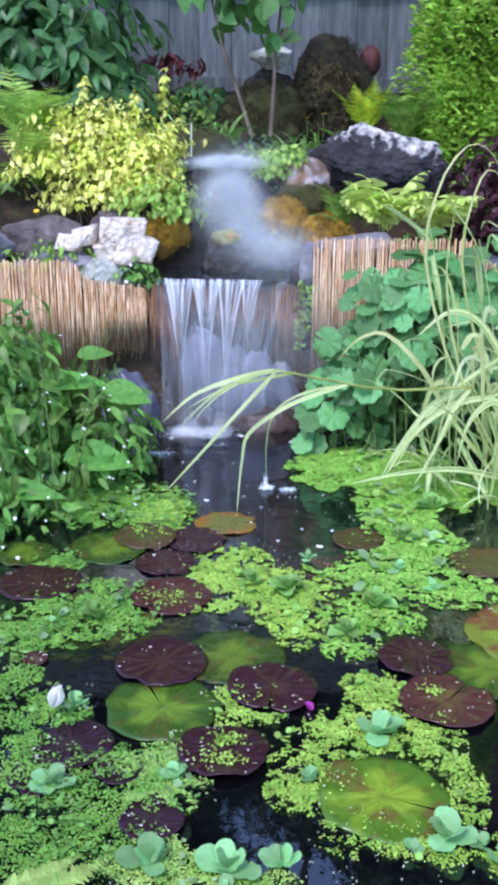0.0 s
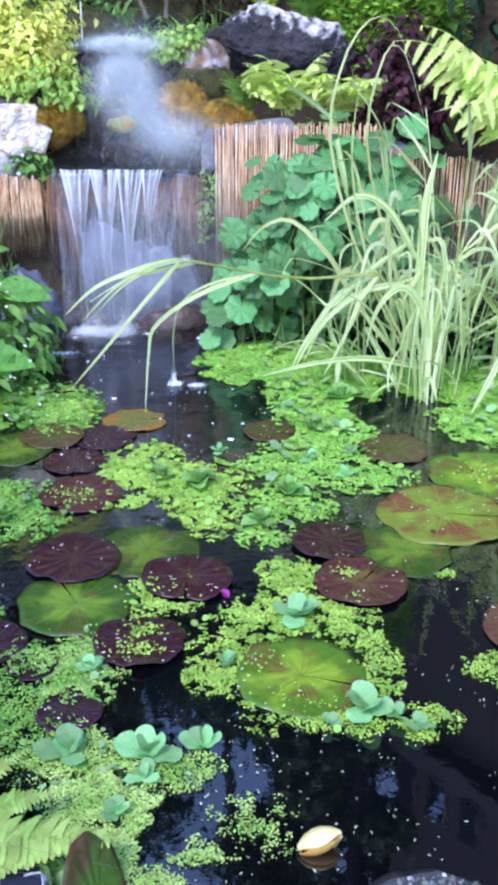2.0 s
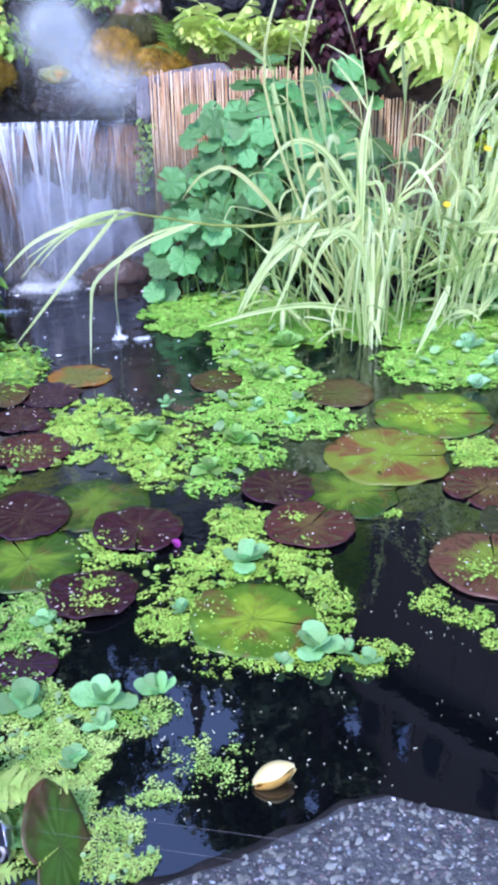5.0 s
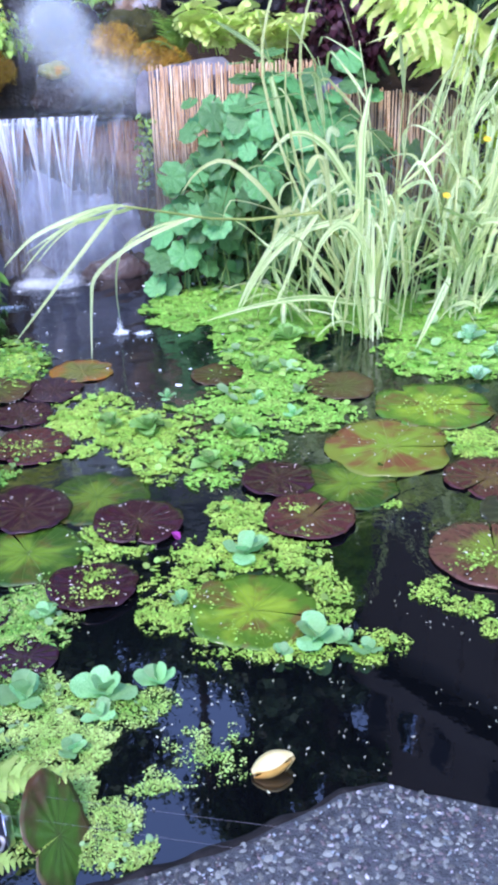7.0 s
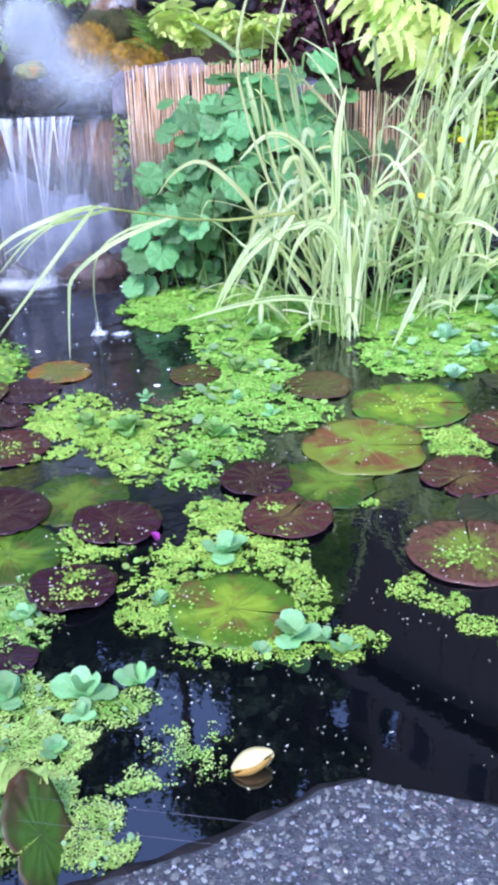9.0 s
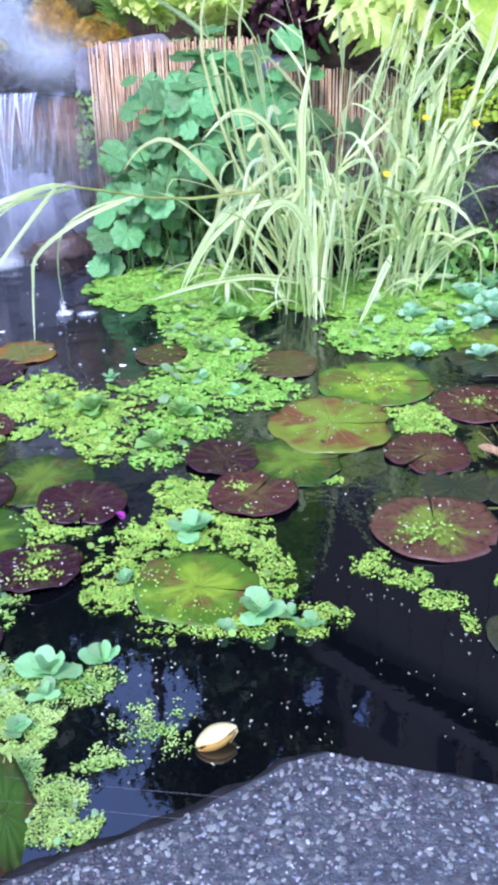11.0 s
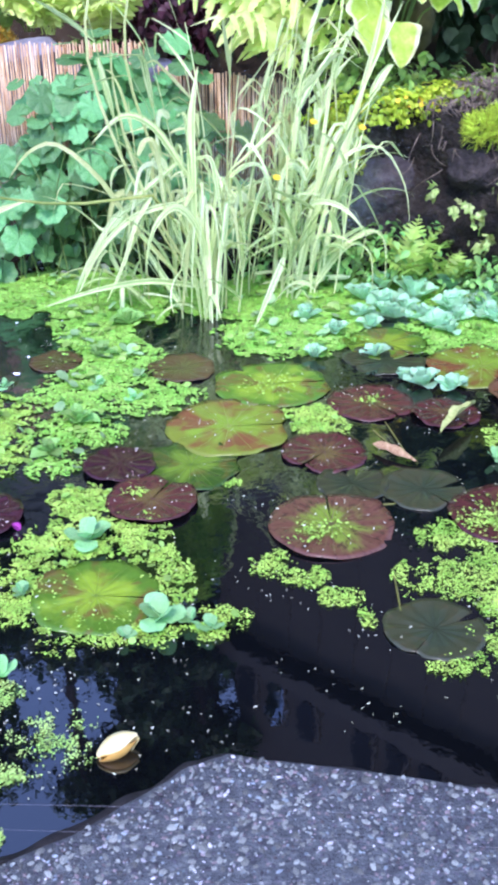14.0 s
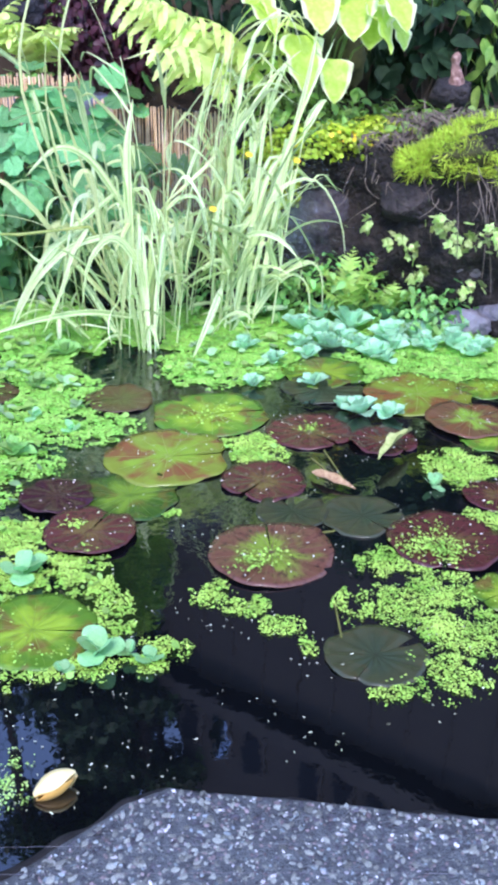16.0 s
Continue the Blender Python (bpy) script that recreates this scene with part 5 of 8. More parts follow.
def stems(name, rows, material, parent=None, sides=5):
    """rows: (points, radii). Each stem is a part of its own."""
    made = [build(name, *tube(p, r, sides)[:2], material, parent) for p, r in rows]
    return made[0]


def fern_frond(base, yaw, length, lean, droop, pinna, pairs=16, wide=0.32, seed=0, stalk=0.18, shape_pow=0.8, tilt=0.25, unrest=0.08):
    """One frond: a stalk with pairs of leaflets that shorten to the tip."""
    q = np.random.default_rng(seed)
    p = arc(base, yaw, length, lean, droop, 24)
    sets = [tube(p, np.linspace(0.0026, 0.0008, 24) * (0.6 + length), 4)]
    t = np.linspace(stalk, 0.985, pairs)
    idx = t * 23
    for i, k in zip(t, idx):
        a = int(min(k, 22))
        at = p[a] + (p[a + 1] - p[a]) * (k - a)
        d = p[a + 1] - p[a]
        d /= np.linalg.norm(d)
        side = np.cross(d, (0, 0, 1))
        side /= np.linalg.norm(side) + 1e-9
        up = np.cross(side, d)
        s = (i - stalk) / (1 - stalk)
        reach = length * wide * (math.sin(math.pi * min(0.97, s**shape_pow * 0.80 + 0.17))) * q.uniform(0.9, 1.08)
        for sign in (-1, 1):
            y = side * sign * 0.93 + d * 0.38 + up * q.normal(tilt * 0.3, unrest)
            y /= np.linalg.norm(y)
            z = up - y * (up @ y)
            z /= np.linalg.norm(z)
            x = np.cross(y, z)
            sets.append(spread(pinna, [at], np.stack([x, y, z], -1)[None], np.array([reach])))
    return join(*sets)


lacy = leaf(lambda s: 0.015 + 0.13 * (1 - s) ** 0.6 * (0.62 + 0.38 * abs(math.sin(s * 5.5 * math.pi))), 12, 1, 0.2, 0.18)
broad = leaf(lambda s: 0.02 + 0.19 * (math.sin(math.pi * (0.12 + 0.82 * s)) ** 0.7) * (0.8 + 0.2 * abs(math.sin(s * 5 * math.pi))), 14, 1, 0.2, 0.25)

sawtooth = leaf(lambda s: 0.012 + 0.150 * (1 - s**2.2) ** 0.6 * (0.58 + 0.42 * abs(math.sin(s * 6.5 * math.pi))), 28, 1, 0.15, 0.40)


def fern(at, fronds, material, pinna, label, seed, pairs=16, wide=0.32, length=(0.3, 0.45), lean=(0.3, 0.8), droop=(0.5, 1.1), yaws=(0, 6.28), tilt=0.25, unrest=0.08):
    q = np.random.default_rng(seed)
    base = empty("fern", at, label, "fern", "ferns")
    for i in range(fronds):
        yaw = yaws[0] + (yaws[1] - yaws[0]) * (i + q.uniform(-0.3, 0.3)) / max(1, fronds)
        g = fern_frond((q.normal(0, 0.015), q.normal(0, 0.015), 0), yaw, q.uniform(*length), q.uniform(*lean), q.uniform(*droop), pinna, pairs, wide, seed * 50 + i, tilt=tilt, unrest=unrest)
        build("frond", *g[:2], material, base)
    return base


lime_stem = mat("lime_stem", [(0.3, (0.20, 0.27, 0.05)), (0.7, (0.38, 0.42, 0.12))], 20, 0.5, 0.1)
bark = mat("bark", [(0.3, (0.05, 0.036, 0.025)), (0.7, (0.19, 0.15, 0.11))], 20, 0.85, 0.6, 80, stretch=(1, 1, 0.3))
green_stem = mat("green_stem", [(0.3, (0.07, 0.14, 0.03)), (0.7, (0.16, 0.25, 0.06))], 20, 0.6, 0.1)
weed_leaf = leaf_mat("weed_leaf", (0.072, 0.213, 0.034), (0.221, 0.438, 0.084), 0.42, 0.45)
# Near-black leaf: the deep shade above the right bank is put into its colour.
painted_shade_leaf = leaf_mat("painted_shade_leaf", (0.008, 0.026, 0.010), (0.028, 0.068, 0.026), 0.7, spec=0.2)
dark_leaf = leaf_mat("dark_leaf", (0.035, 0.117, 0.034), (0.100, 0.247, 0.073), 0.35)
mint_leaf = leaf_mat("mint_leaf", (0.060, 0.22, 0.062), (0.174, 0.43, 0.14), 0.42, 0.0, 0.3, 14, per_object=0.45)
gold_leaf = leaf_mat("gold_leaf", (0.497, 0.583, 0.055), (0.950, 0.940, 0.286), 0.45, 0.5, 0.3, 12)
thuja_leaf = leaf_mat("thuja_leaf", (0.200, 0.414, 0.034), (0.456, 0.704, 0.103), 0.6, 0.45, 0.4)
# Darker copy of thuja_leaf: stands in for the shade inside the conifer.
shaded_thuja = leaf_mat("shaded_thuja", (0.07, 0.20, 0.02), (0.18, 0.38, 0.045), 0.6, 0.4, 0.4)
plum_leaf = leaf_mat("plum_leaf", (0.0391, 0.0102, 0.0161), (0.0978, 0.0306, 0.0433), 0.45)
fern_green = leaf_mat("fern_green", (0.120, 0.27, 0.04), (0.294, 0.46, 0.08), 0.5)
fern_pale = leaf_mat("fern_pale", (0.54, 0.72, 0.14), (0.80, 0.88, 0.32), 0.5, 0.25, 0.45)
fern_lime = leaf_mat("fern_lime", (0.218, 0.44, 0.06), (0.458, 0.64, 0.14), 0.5, 0.25, 0.35)
jenny_leaf = leaf_mat("jenny_leaf", (0.28, 0.46, 0.02), (0.58, 0.66, 0.05), 0.45, 0.3)
moss_lime = leaf_mat("moss_lime", (0.30, 0.46, 0.025), (0.60, 0.72, 0.075), 0.8, 0.4, 0.25)
moss_rust = leaf_mat("moss_rust", (0.22, 0.13, 0.012), (0.70, 0.43, 0.045), 0.9, 0.5, 0.1)
moss_dark = leaf_mat("moss_dark", (0.035, 0.04, 0.010), (0.09, 0.09, 0.02), 0.9, 0.4, 0.1)
white_petal = mat("white_petal", [(0.3, (0.78, 0.78, 0.72)), (0.7, (0.88, 0.88, 0.84))], 20, 0.6, 0.0, through_light=0.2)
yellow_petal = mat("yellow_petal", [(0.3, (0.75, 0.45, 0.02)), (0.7, (0.85, 0.62, 0.03))], 20, 0.6, 0.0, through_light=0.2)
small_leaf = leaf(ovate(0.33, 0.42), 5, 1, 0.3, 0.25)
lance_leaf = leaf(ovate(0.21, 0.45), 6, 1, 0.25, 0.35)
round_leaf = leaf(lambda s: 0.46 * math.sqrt(max(0.0, 1 - (2 * s - 1) ** 2)) + 0.01, 5, 1, 0.15, 0.1)
tuft = leaf(lambda s: 0.10 * (1 - s) + 0.01, 2, 1, 0.1, 0.1)
lobed = scallop_leaf(8, 0.13, 0.42)

# ---- left bank: a tangle of weeds with tiny white flowers ----
weeds = empty("weed_bush", (-0.8, 2.9, 0), "leafy green weeds with tiny white flowers at the pond's edge", "shrub")
foliage("foliage", [((-0.16, 0.20, 0.10), (0.26, 0.45, 0.50), 2500, 1), ((-0.12, -0.25, 0.0), (0.17, 0.22, 0.30), 170, 2), ((-0.32, -0.9, 0.0), (0.18, 0.5, 0.20), 90, 3), ((0.14, 0.36, 0.02), (0.24, 0.26, 0.38), 760, 4), ((0.08, 0.02, 0.0), (0.18, 0.25, 0.20), 120, 11)],
        lance_leaf, (0.030, 0.085), weed_leaf, weeds, 0.45, 0.5, jitter=0.6)
foliage("heart_foliage", [((-0.10, 0.15, 0.08), (0.30, 0.45, 0.50), 46, 12), ((0.12, 0.30, 0.02), (0.24, 0.26, 0.36), 26, 13)], leaf(heart(0.40), 8, 2, 0.2, 0.25), (0.05, 0.095), weed_leaf, weeds, 0.5, 0.3)
foliage("blossom", [((-0.08, 0.0, 0.14), (0.32, 0.52, 0.60), 70, 5), ((0.13, -0.1, 0.05), (0.25, 0.35, 0.42), 45, 6)], round_leaf, (0.008, 0.014), white_petal, weeds, 0.6, 0.1)
q = np.random.default_rng(3)
stems("stem", [(arc((q.uniform(-0.3, 0.2), q.uniform(-0.3, 0.5), 0.0), q.uniform(-2.5, 0.5), q.uniform(0.45, 0.85), q.uniform(0.05, 0.35), q.uniform(0.2, 0.7), 10), np.linspace(0.0022, 0.0008, 10)) for _ in range(13)], green_stem, weeds)

# Three broad leaves standing out over the water.
big_leaf_mat = leaf_mat("broad_leaf", (0.081, 0.288, 0.042), (0.205, 0.480, 0.096), 0.35, 0.0, 0.3, 9, per_object=0.15)
arrow = empty("broad_leaved_plant", (-0.72, 3.1, 0), "water plant with broad smooth green leaves held over the pond", "water plant")
broad_shape = leaf(ovate(0.27, 0.42), 12, 3, 0.18, 0.22)
for x, y, z, yaw, tilt, size, fat in [(-0.20, -0.35, 0.10, -1.57, 0.10, 0.265, 0.8), (0.11, 0.10, 0.315, -1.75, -0.05, 0.18, 1.5), (0.015, -0.10, 0.14, -1.60, 0.0, 0.23, 1.35), (-0.10, 0.08, 0.335, -1.40, 0.15, 0.24, 0.9), (0.02, 0.16, 0.42, -1.2, 0.2, 0.13, 1.3)]:
    ob = build("leaf", *broad_shape[:2], big_leaf_mat, arrow)
    ob.location, ob.rotation_euler, ob.scale = (x, y, z), (tilt, 0.45, yaw), (size * fat, size, size)
    stems("stalk", [(np.array([(x - 0.1, y, 0.0), (x - 0.07, y, z * 0.6), (x, y, z)]), (0.004, 0.003, 0.002))], green_stem, arrow)

# ---- right of the fall: a mound of round, lobed leaves ----
mound = empty("ligularia", (0.45, 3.62, 0.0), "mound of round lobed green leaves beside the waterfall", "shrub")
sets = [crown(m, r, k, s, 0.40, 0.42, -0.15, 0.34, 0.22, 0.45) for m, r, k, s in [((0.12, 0.02, 0.28), (0.36, 0.24, 0.54), 230, 31), ((0.06, -0.02, 0.56), (0.17, 0.14, 0.20), 40, 32), ((-0.16, -0.02, 0.24), (0.17, 0.18, 0.25), 48, 34), ((-0.22, -0.06, 0.0), (0.17, 0.15, 0.22), 26, 35), ((0.42, 0.06, 0.22), (0.32, 0.2, 0.62), 110, 36)]]
at, turn, q = np.concatenate([s[0] for s in sets]), np.concatenate([s[1] for s in sets]), sets[0][2]
lobed_data = None
for p, m in zip(at, turn):
    if p[1] > 0.08 or p[2] < 0.03:
        continue
    ob = new("leaf", lobed_data) if lobed_data else build("leaf", *lobed[:2], mint_leaf)
    lobed_data = ob.data
    ob.parent = mound
    g = q.uniform(0.036, 0.068)
    ob.matrix_basis = Matrix.LocRotScale(Vector(p), Matrix(m.tolist()).to_quaternion(), (g, g, g))
# Darker leaves fill the mound's inside: shade between leaves put into colour.
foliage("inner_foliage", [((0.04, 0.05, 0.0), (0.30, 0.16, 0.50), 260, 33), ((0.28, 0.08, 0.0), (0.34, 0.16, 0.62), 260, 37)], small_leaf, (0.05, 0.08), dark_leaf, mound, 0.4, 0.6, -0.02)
q = np.random.default_rng(9)
stems("stem", [(arc((q.uniform(-0.25, 0.3), q.uniform(-0.15, 0.1), 0), q.uniform(0, 6.3), q.uniform(0.25, 0.6), q.uniform(0.05, 0.4), 0.4, 8), np.linspace(0.003, 0.0015, 8)) for _ in range(40)], green_stem, mound)

# ---- the striped grass ----
def striped_mat(name="striped_grass", dark=(0.64, 0.76, 0.30), light=(0.86, 0.92, 0.52), stripe=(0.26, 0.44, 0.12), from_=0.49):
    m = leaf_mat(name, dark, light, 0.45, 0.2, 0.35, 6)
    n, l = m.node_tree.nodes, m.node_tree.links
    b = n["Principled BSDF"]
    old = b.inputs["Base Color"].links[0].from_socket
    where = n.new("ShaderNodeUVMap")
    size, noi = n.new("ShaderNodeMapping"), n.new("ShaderNodeTexNoise")
    size.inputs["Scale"].default_value = (7.0, 0.5, 1)
    l.new(where.outputs[0], size.inputs[0])
    l.new(size.outputs[0], noi.inputs["Vector"])
    noi.inputs["Scale"].default_value, noi.inputs["Detail"].default_value = 1.0, 2
    cut = n.new("ShaderNodeMapRange")
    cut.inputs["From Min"].default_value, cut.inputs["From Max"].default_value = from_, from_ + 0.12
    l.new(noi.outputs["Fac"], cut.inputs["Value"])
    mix = n.new("ShaderNodeMix")
    mix.data_type = "RGBA"
    l.new(cut.outputs[0], mix.inputs["Factor"])
    l.new(old, mix.inputs["A"])
    mix.inputs["B"].default_value = (*stripe, 1)
    l.new(mix.outputs["Result"], b.inputs["Base Color"])
    for x in n:
        if x.type == "BSDF_TRANSLUCENT":
            l.new(mix.outputs["Result"], x.inputs["Color"])
    return m


striped = striped_mat()
greener = striped_mat("green_striped_grass", (0.54, 0.66, 0.26), (0.78, 0.84, 0.44), (0.17, 0.34, 0.07), 0.45)
white_blade = striped_mat("white_striped_grass", (0.72, 0.82, 0.40), (0.90, 0.93, 0.60), (0.28, 0.46, 0.13), 0.50)
straw = striped_mat("straw_grass", (0.48, 0.53, 0.20), (0.72, 0.74, 0.36), (0.30, 0.42, 0.12), 0.49)
GRASS_AT = (0.86, 3.08, 0.0)


def blade(base, yaw, length, lean, droop, wide, q, n=16):
    s = np.linspace(0, 1, n)
    if q.random() < 0.55:
        # A blade that has broken over: straight, a sharp bend, straight again.
        k = q.uniform(0.35, 0.75)
        a = lean + 0.25 * droop * s + q.uniform(0.9, 2.2) * smooth(k - 0.06, k + 0.06, s)
        step = length / (n - 1)
        turn = yaw + q.normal(0, 0.5) * smooth(k - 0.06, k + 0.06, s)
        d = np.stack([-np.sin(turn) * np.sin(a), np.cos(turn) * np.sin(a), np.cos(a)], -1) * step
        p = np.array(base) + np.concatenate([np.zeros((1, 3)), np.cumsum(d[:-1], 0)])
    else:
        p = arc(base, yaw, length, lean, droop, n, 0.5, q)
    p[:, 2] = np.maximum(p[:, 2], 0.004)
    w = wide * np.minimum(1, (s + 0.12) * 3) * (1 - s**2.2) + 0.0004
    v, f, uv = strip(p, w, q.normal(0, 0.5), 0.25, 1)
    return v, f, uv + (q.uniform(0, 20), q.uniform(0, 20))


def culm(base, yaw, height, lean, droop, q, blades=6, wide=(0.008, 0.018), length=(0.18, 0.44)):
    """A stem with alternate arching blades."""
    p = arc(base, yaw, height, lean, droop, 14)
    sets = [tube(p, np.linspace(0.0035, 0.0015, 14), 5)]
    for i in range(blades):
        k = int(2 + 11 * (i + q.uniform(0, 0.8)) / blades)
        out = yaw + (1.57 if i % 2 else -1.57) + q.normal(0, 0.8)
        last = i == blades - 1
        sets.append(blade(p[min(k, 13)], out if not last else yaw + q.normal(0, 0.5), q.uniform(*length), q.uniform(0.3, 1.1), q.uniform(0.5, 2.6) if not last else q.uniform(0.3, 1.6), q.uniform(*wide), q))
    return join(*sets)


grass = empty("ribbon_grass", GRASS_AT, "tall cream-and-green striped ribbon grass growing at the pond's edge", "grass")
q = np.random.default_rng(77)
for i in range(31):
    tall = i >= 9
    a, r = q.uniform(0, 6.28), math.sqrt(q.random())
    base = (0.34 * r * math.cos(a) + (0.09 if tall else -0.03), 0.20 * r * math.sin(a) + (0.05 if tall else -0.03), 0.0)
    yaw = math.atan2(-base[0], base[1]) + q.normal(0, 0.8)
    if tall:
        g = culm(base, yaw, q.uniform(0.62, 1.0), q.uniform(0.0, 0.22), q.uniform(0.0, 0.35), q, int(q.integers(4, 7)), (0.005, 0.0120), (0.2, 0.44))
    else:
        g = culm(base, yaw, q.uniform(0.22, 0.52), q.uniform(0.05, 0.5), q.uniform(0.0, 0.7), q, int(q.integers(4, 7)), (0.006, 0.0125), (0.2, 0.42))
    build("culm", *g[:2], straw if tall and i % 3 == 0 else greener if i % 3 == 1 or not tall else striped, grass, g[2])
# Young blades round the foot, bending down to the water.
for i in range(13):
    a = q.uniform(2.2, 5.6)
    base = (0.30 * math.cos(a) + 0.02, 0.18 * math.sin(a) - 0.02, 0.02)
    g = blade(base, math.atan2(-math.cos(a), math.sin(a)) + q.normal(0, 0.5), q.uniform(0.16, 0.40), q.uniform(0.2, 0.9), q.uniform(0.8, 2.0), q.uniform(0.007, 0.013), q)
    build("blade", *g[:2], greener if i % 2 else striped, grass, g[2])


def path_blade(points, wide, seed, n=16):
    """A blade through given bends, rounded between them."""
    p = np.array(points, float)
    t = np.linspace(0, len(p) - 1, n)
    out = []
    for u in t:
        i = int(min(u, len(p) - 2))
        a, b = p[max(i - 1, 0)], p[i]
        c, d = p[i + 1], p[min(i + 2, len(p) - 1)]
        s = u - i
        out.append(0.5 * (2 * b + (c - a) * s + (2 * a - 5 * b + 4 * c - d) * s * s + (3 * b - a - 3 * c + d) * s**3))
    s = np.linspace(0, 1, n)
    w = wide * np.minimum(1, (s + 0.1) * 4) * (1 - s**3) + 0.0004
    v, f, uv = strip(np.array(out), w, 0.5, 0.25, 1, flat=(0, -0.8, 0.6))
    return v, f, uv + (seed * 3.1, seed * 1.7)


# A sheaf of pale blades standing in front of the clump, broken over at the top and hanging straight down.
sheaf = empty("ribbon_grass_sheaf", (0.775, 2.86, 0.0), "sheaf of pale striped grass blades broken over and hanging", "grass")
for i in range(10):
    x, y, h, d = q.normal(0, 0.014), q.normal(0, 0.03), q.uniform(0.26, 0.44), q.normal(0, 0.05)
    drop, side = q.uniform(0.10, 0.34), q.normal(0, 0.07)
    g = path_blade([(x, y, 0.0), (x + 0.25 * d, y, 0.5 * h), (x + d, y - 0.01, h), (x + d + 0.5 * side, y - 0.035, h + 0.006), (x + d + 0.9 * side, y - 0.05, h - 0.4 * drop), (x + d + 1.1 * side, y - 0.055, max(0.01, h - drop))], q.uniform(0.0040, 0.0085), i + 60, 26)
    build("blade", *g[:2], (white_blade, striped, white_blade, greener)[i % 4], sheaf, g[2])

# Blades broken half-way up, dangling among the culms, and a few lying on the water.
for i in range(34):
    x, y, z = q.uniform(-0.34, 0.36), q.uniform(-0.20, 0.10), q.uniform(0.20, 0.66)
    out, d, up, drop = (1 if q.random() < 0.5 else -1) * q.uniform(0.02, 0.10), q.uniform(-0.10, 0.0), q.uniform(0.01, 0.07), q.uniform(0.10, 0.26)
    g = path_blade([(x, y, z), (x + 0.5 * out, y + 0.4 * d, z + up), (x + out, y + 0.7 * d, z + 0.6 * up), (x + 1.3 * out, y + 0.9 * d, z - 0.5 * drop), (x + 1.5 * out, y + d, max(0.01, z - drop))], q.uniform(0.006, 0.0125), i + 100, 20)
    build("blade", *g[:2], (white_blade, striped, greener, straw)[i % 4], grass, g[2])
for i, (x, y, turn, length) in enumerate([(0.28, 0.02, 2.6, 0.22), (0.33, 0.08, 3.6, 0.20), (0.36, -0.02, 2.9, 0.24), (0.24, 0.10, 0.3, 0.18), (0.30, -0.06, 3.3, 0.16)]):
    dx, dy = length * math.cos(turn), length * math.sin(turn)
    g = path_blade([(x - 0.5 * dx, y - 0.5 * dy, 0.05), (x, y, 0.045), (x + 0.5 * dx, y + 0.5 * dy, 0.012)], 0.009, i + 140, 12)
    build("blade", *g[:2], striped, grass, g[2])

# The bent stalk that leans out over the open water, and its hanging blades.
stalk = empty("ribbon_grass_stalk", (0.60, 2.95, 0.0), "bent striped grass stalk leaning out over open water", "grass")
bend = np.array([(0.18, 0.08, 0.2), (0.02, 0.0, 0.40), (-0.20, -0.05, 0.40), (-0.33, -0.12, 0.425), (-0.48, -0.22, 0.475), (-0.61, -0.29, 0.515)])
stems("stem", [(bend, np.linspace(0.0062, 0.003, len(bend)))], lime_stem, stalk)
for i, (pts, w) in enumerate([
        ([(-0.61, -0.29, 0.515), (-0.72, -0.3, 0.49), (-0.84, -0.3, 0.44), (-0.93, -0.3, 0.36)], 0.008),
        ([(-0.55, -0.26, 0.50), (-0.68, -0.27, 0.475), (-0.80, -0.28, 0.455)], 0.006),
        ([(-0.60, -0.29, 0.515), (-0.70, -0.28, 0.40), (-0.81, -0.27, 0.27), (-0.93, -0.26, 0.13)], 0.0075),
        ([(-0.38, -0.14, 0.44), (-0.55, -0.15, 0.38), (-0.68, -0.16, 0.29), (-0.705, -0.17, 0.2), (-0.72, -0.18, 0.02)], 0.0085),
        ([(-0.36, -0.12, 0.435), (-0.50, -0.08, 0.40), (-0.60, -0.05, 0.33), (-0.63, 0.02, 0.2), (-0.626, 0.10, 0.03)], 0.0045),
        ([(0.02, 0.0, 0.40), (-0.04, -0.03, 0.33), (-0.09, -0.06, 0.22), (-0.16, -0.1, 0.10)], 0.010),
        ([(0.01, 0.0, 0.40), (-0.02, 0.02, 0.30), (-0.07, 0.03, 0.2), (-0.12, 0.03, 0.08)], 0.008),
        ([(-0.60, -0.29, 0.515), (-0.70, -0.31, 0.49), (-0.80, -0.32, 0.43), (-0.88, -0.33, 0.35)], 0.005),
        ([(-0.59, -0.29, 0.515), (-0.68, -0.27, 0.485), (-0.77, -0.26, 0.43), (-0.84, -0.26, 0.36)], 0.004),
        ([(-0.58, -0.28, 0.51), (-0.66, -0.3, 0.50), (-0.76, -0.31, 0.46), (-0.86, -0.31, 0.40)], 0.004)]):
    g = path_blade(pts, 0.78 * w, i)
    build("blade", *g[:2], greener if i % 3 == 1 else striped, stalk, g[2])

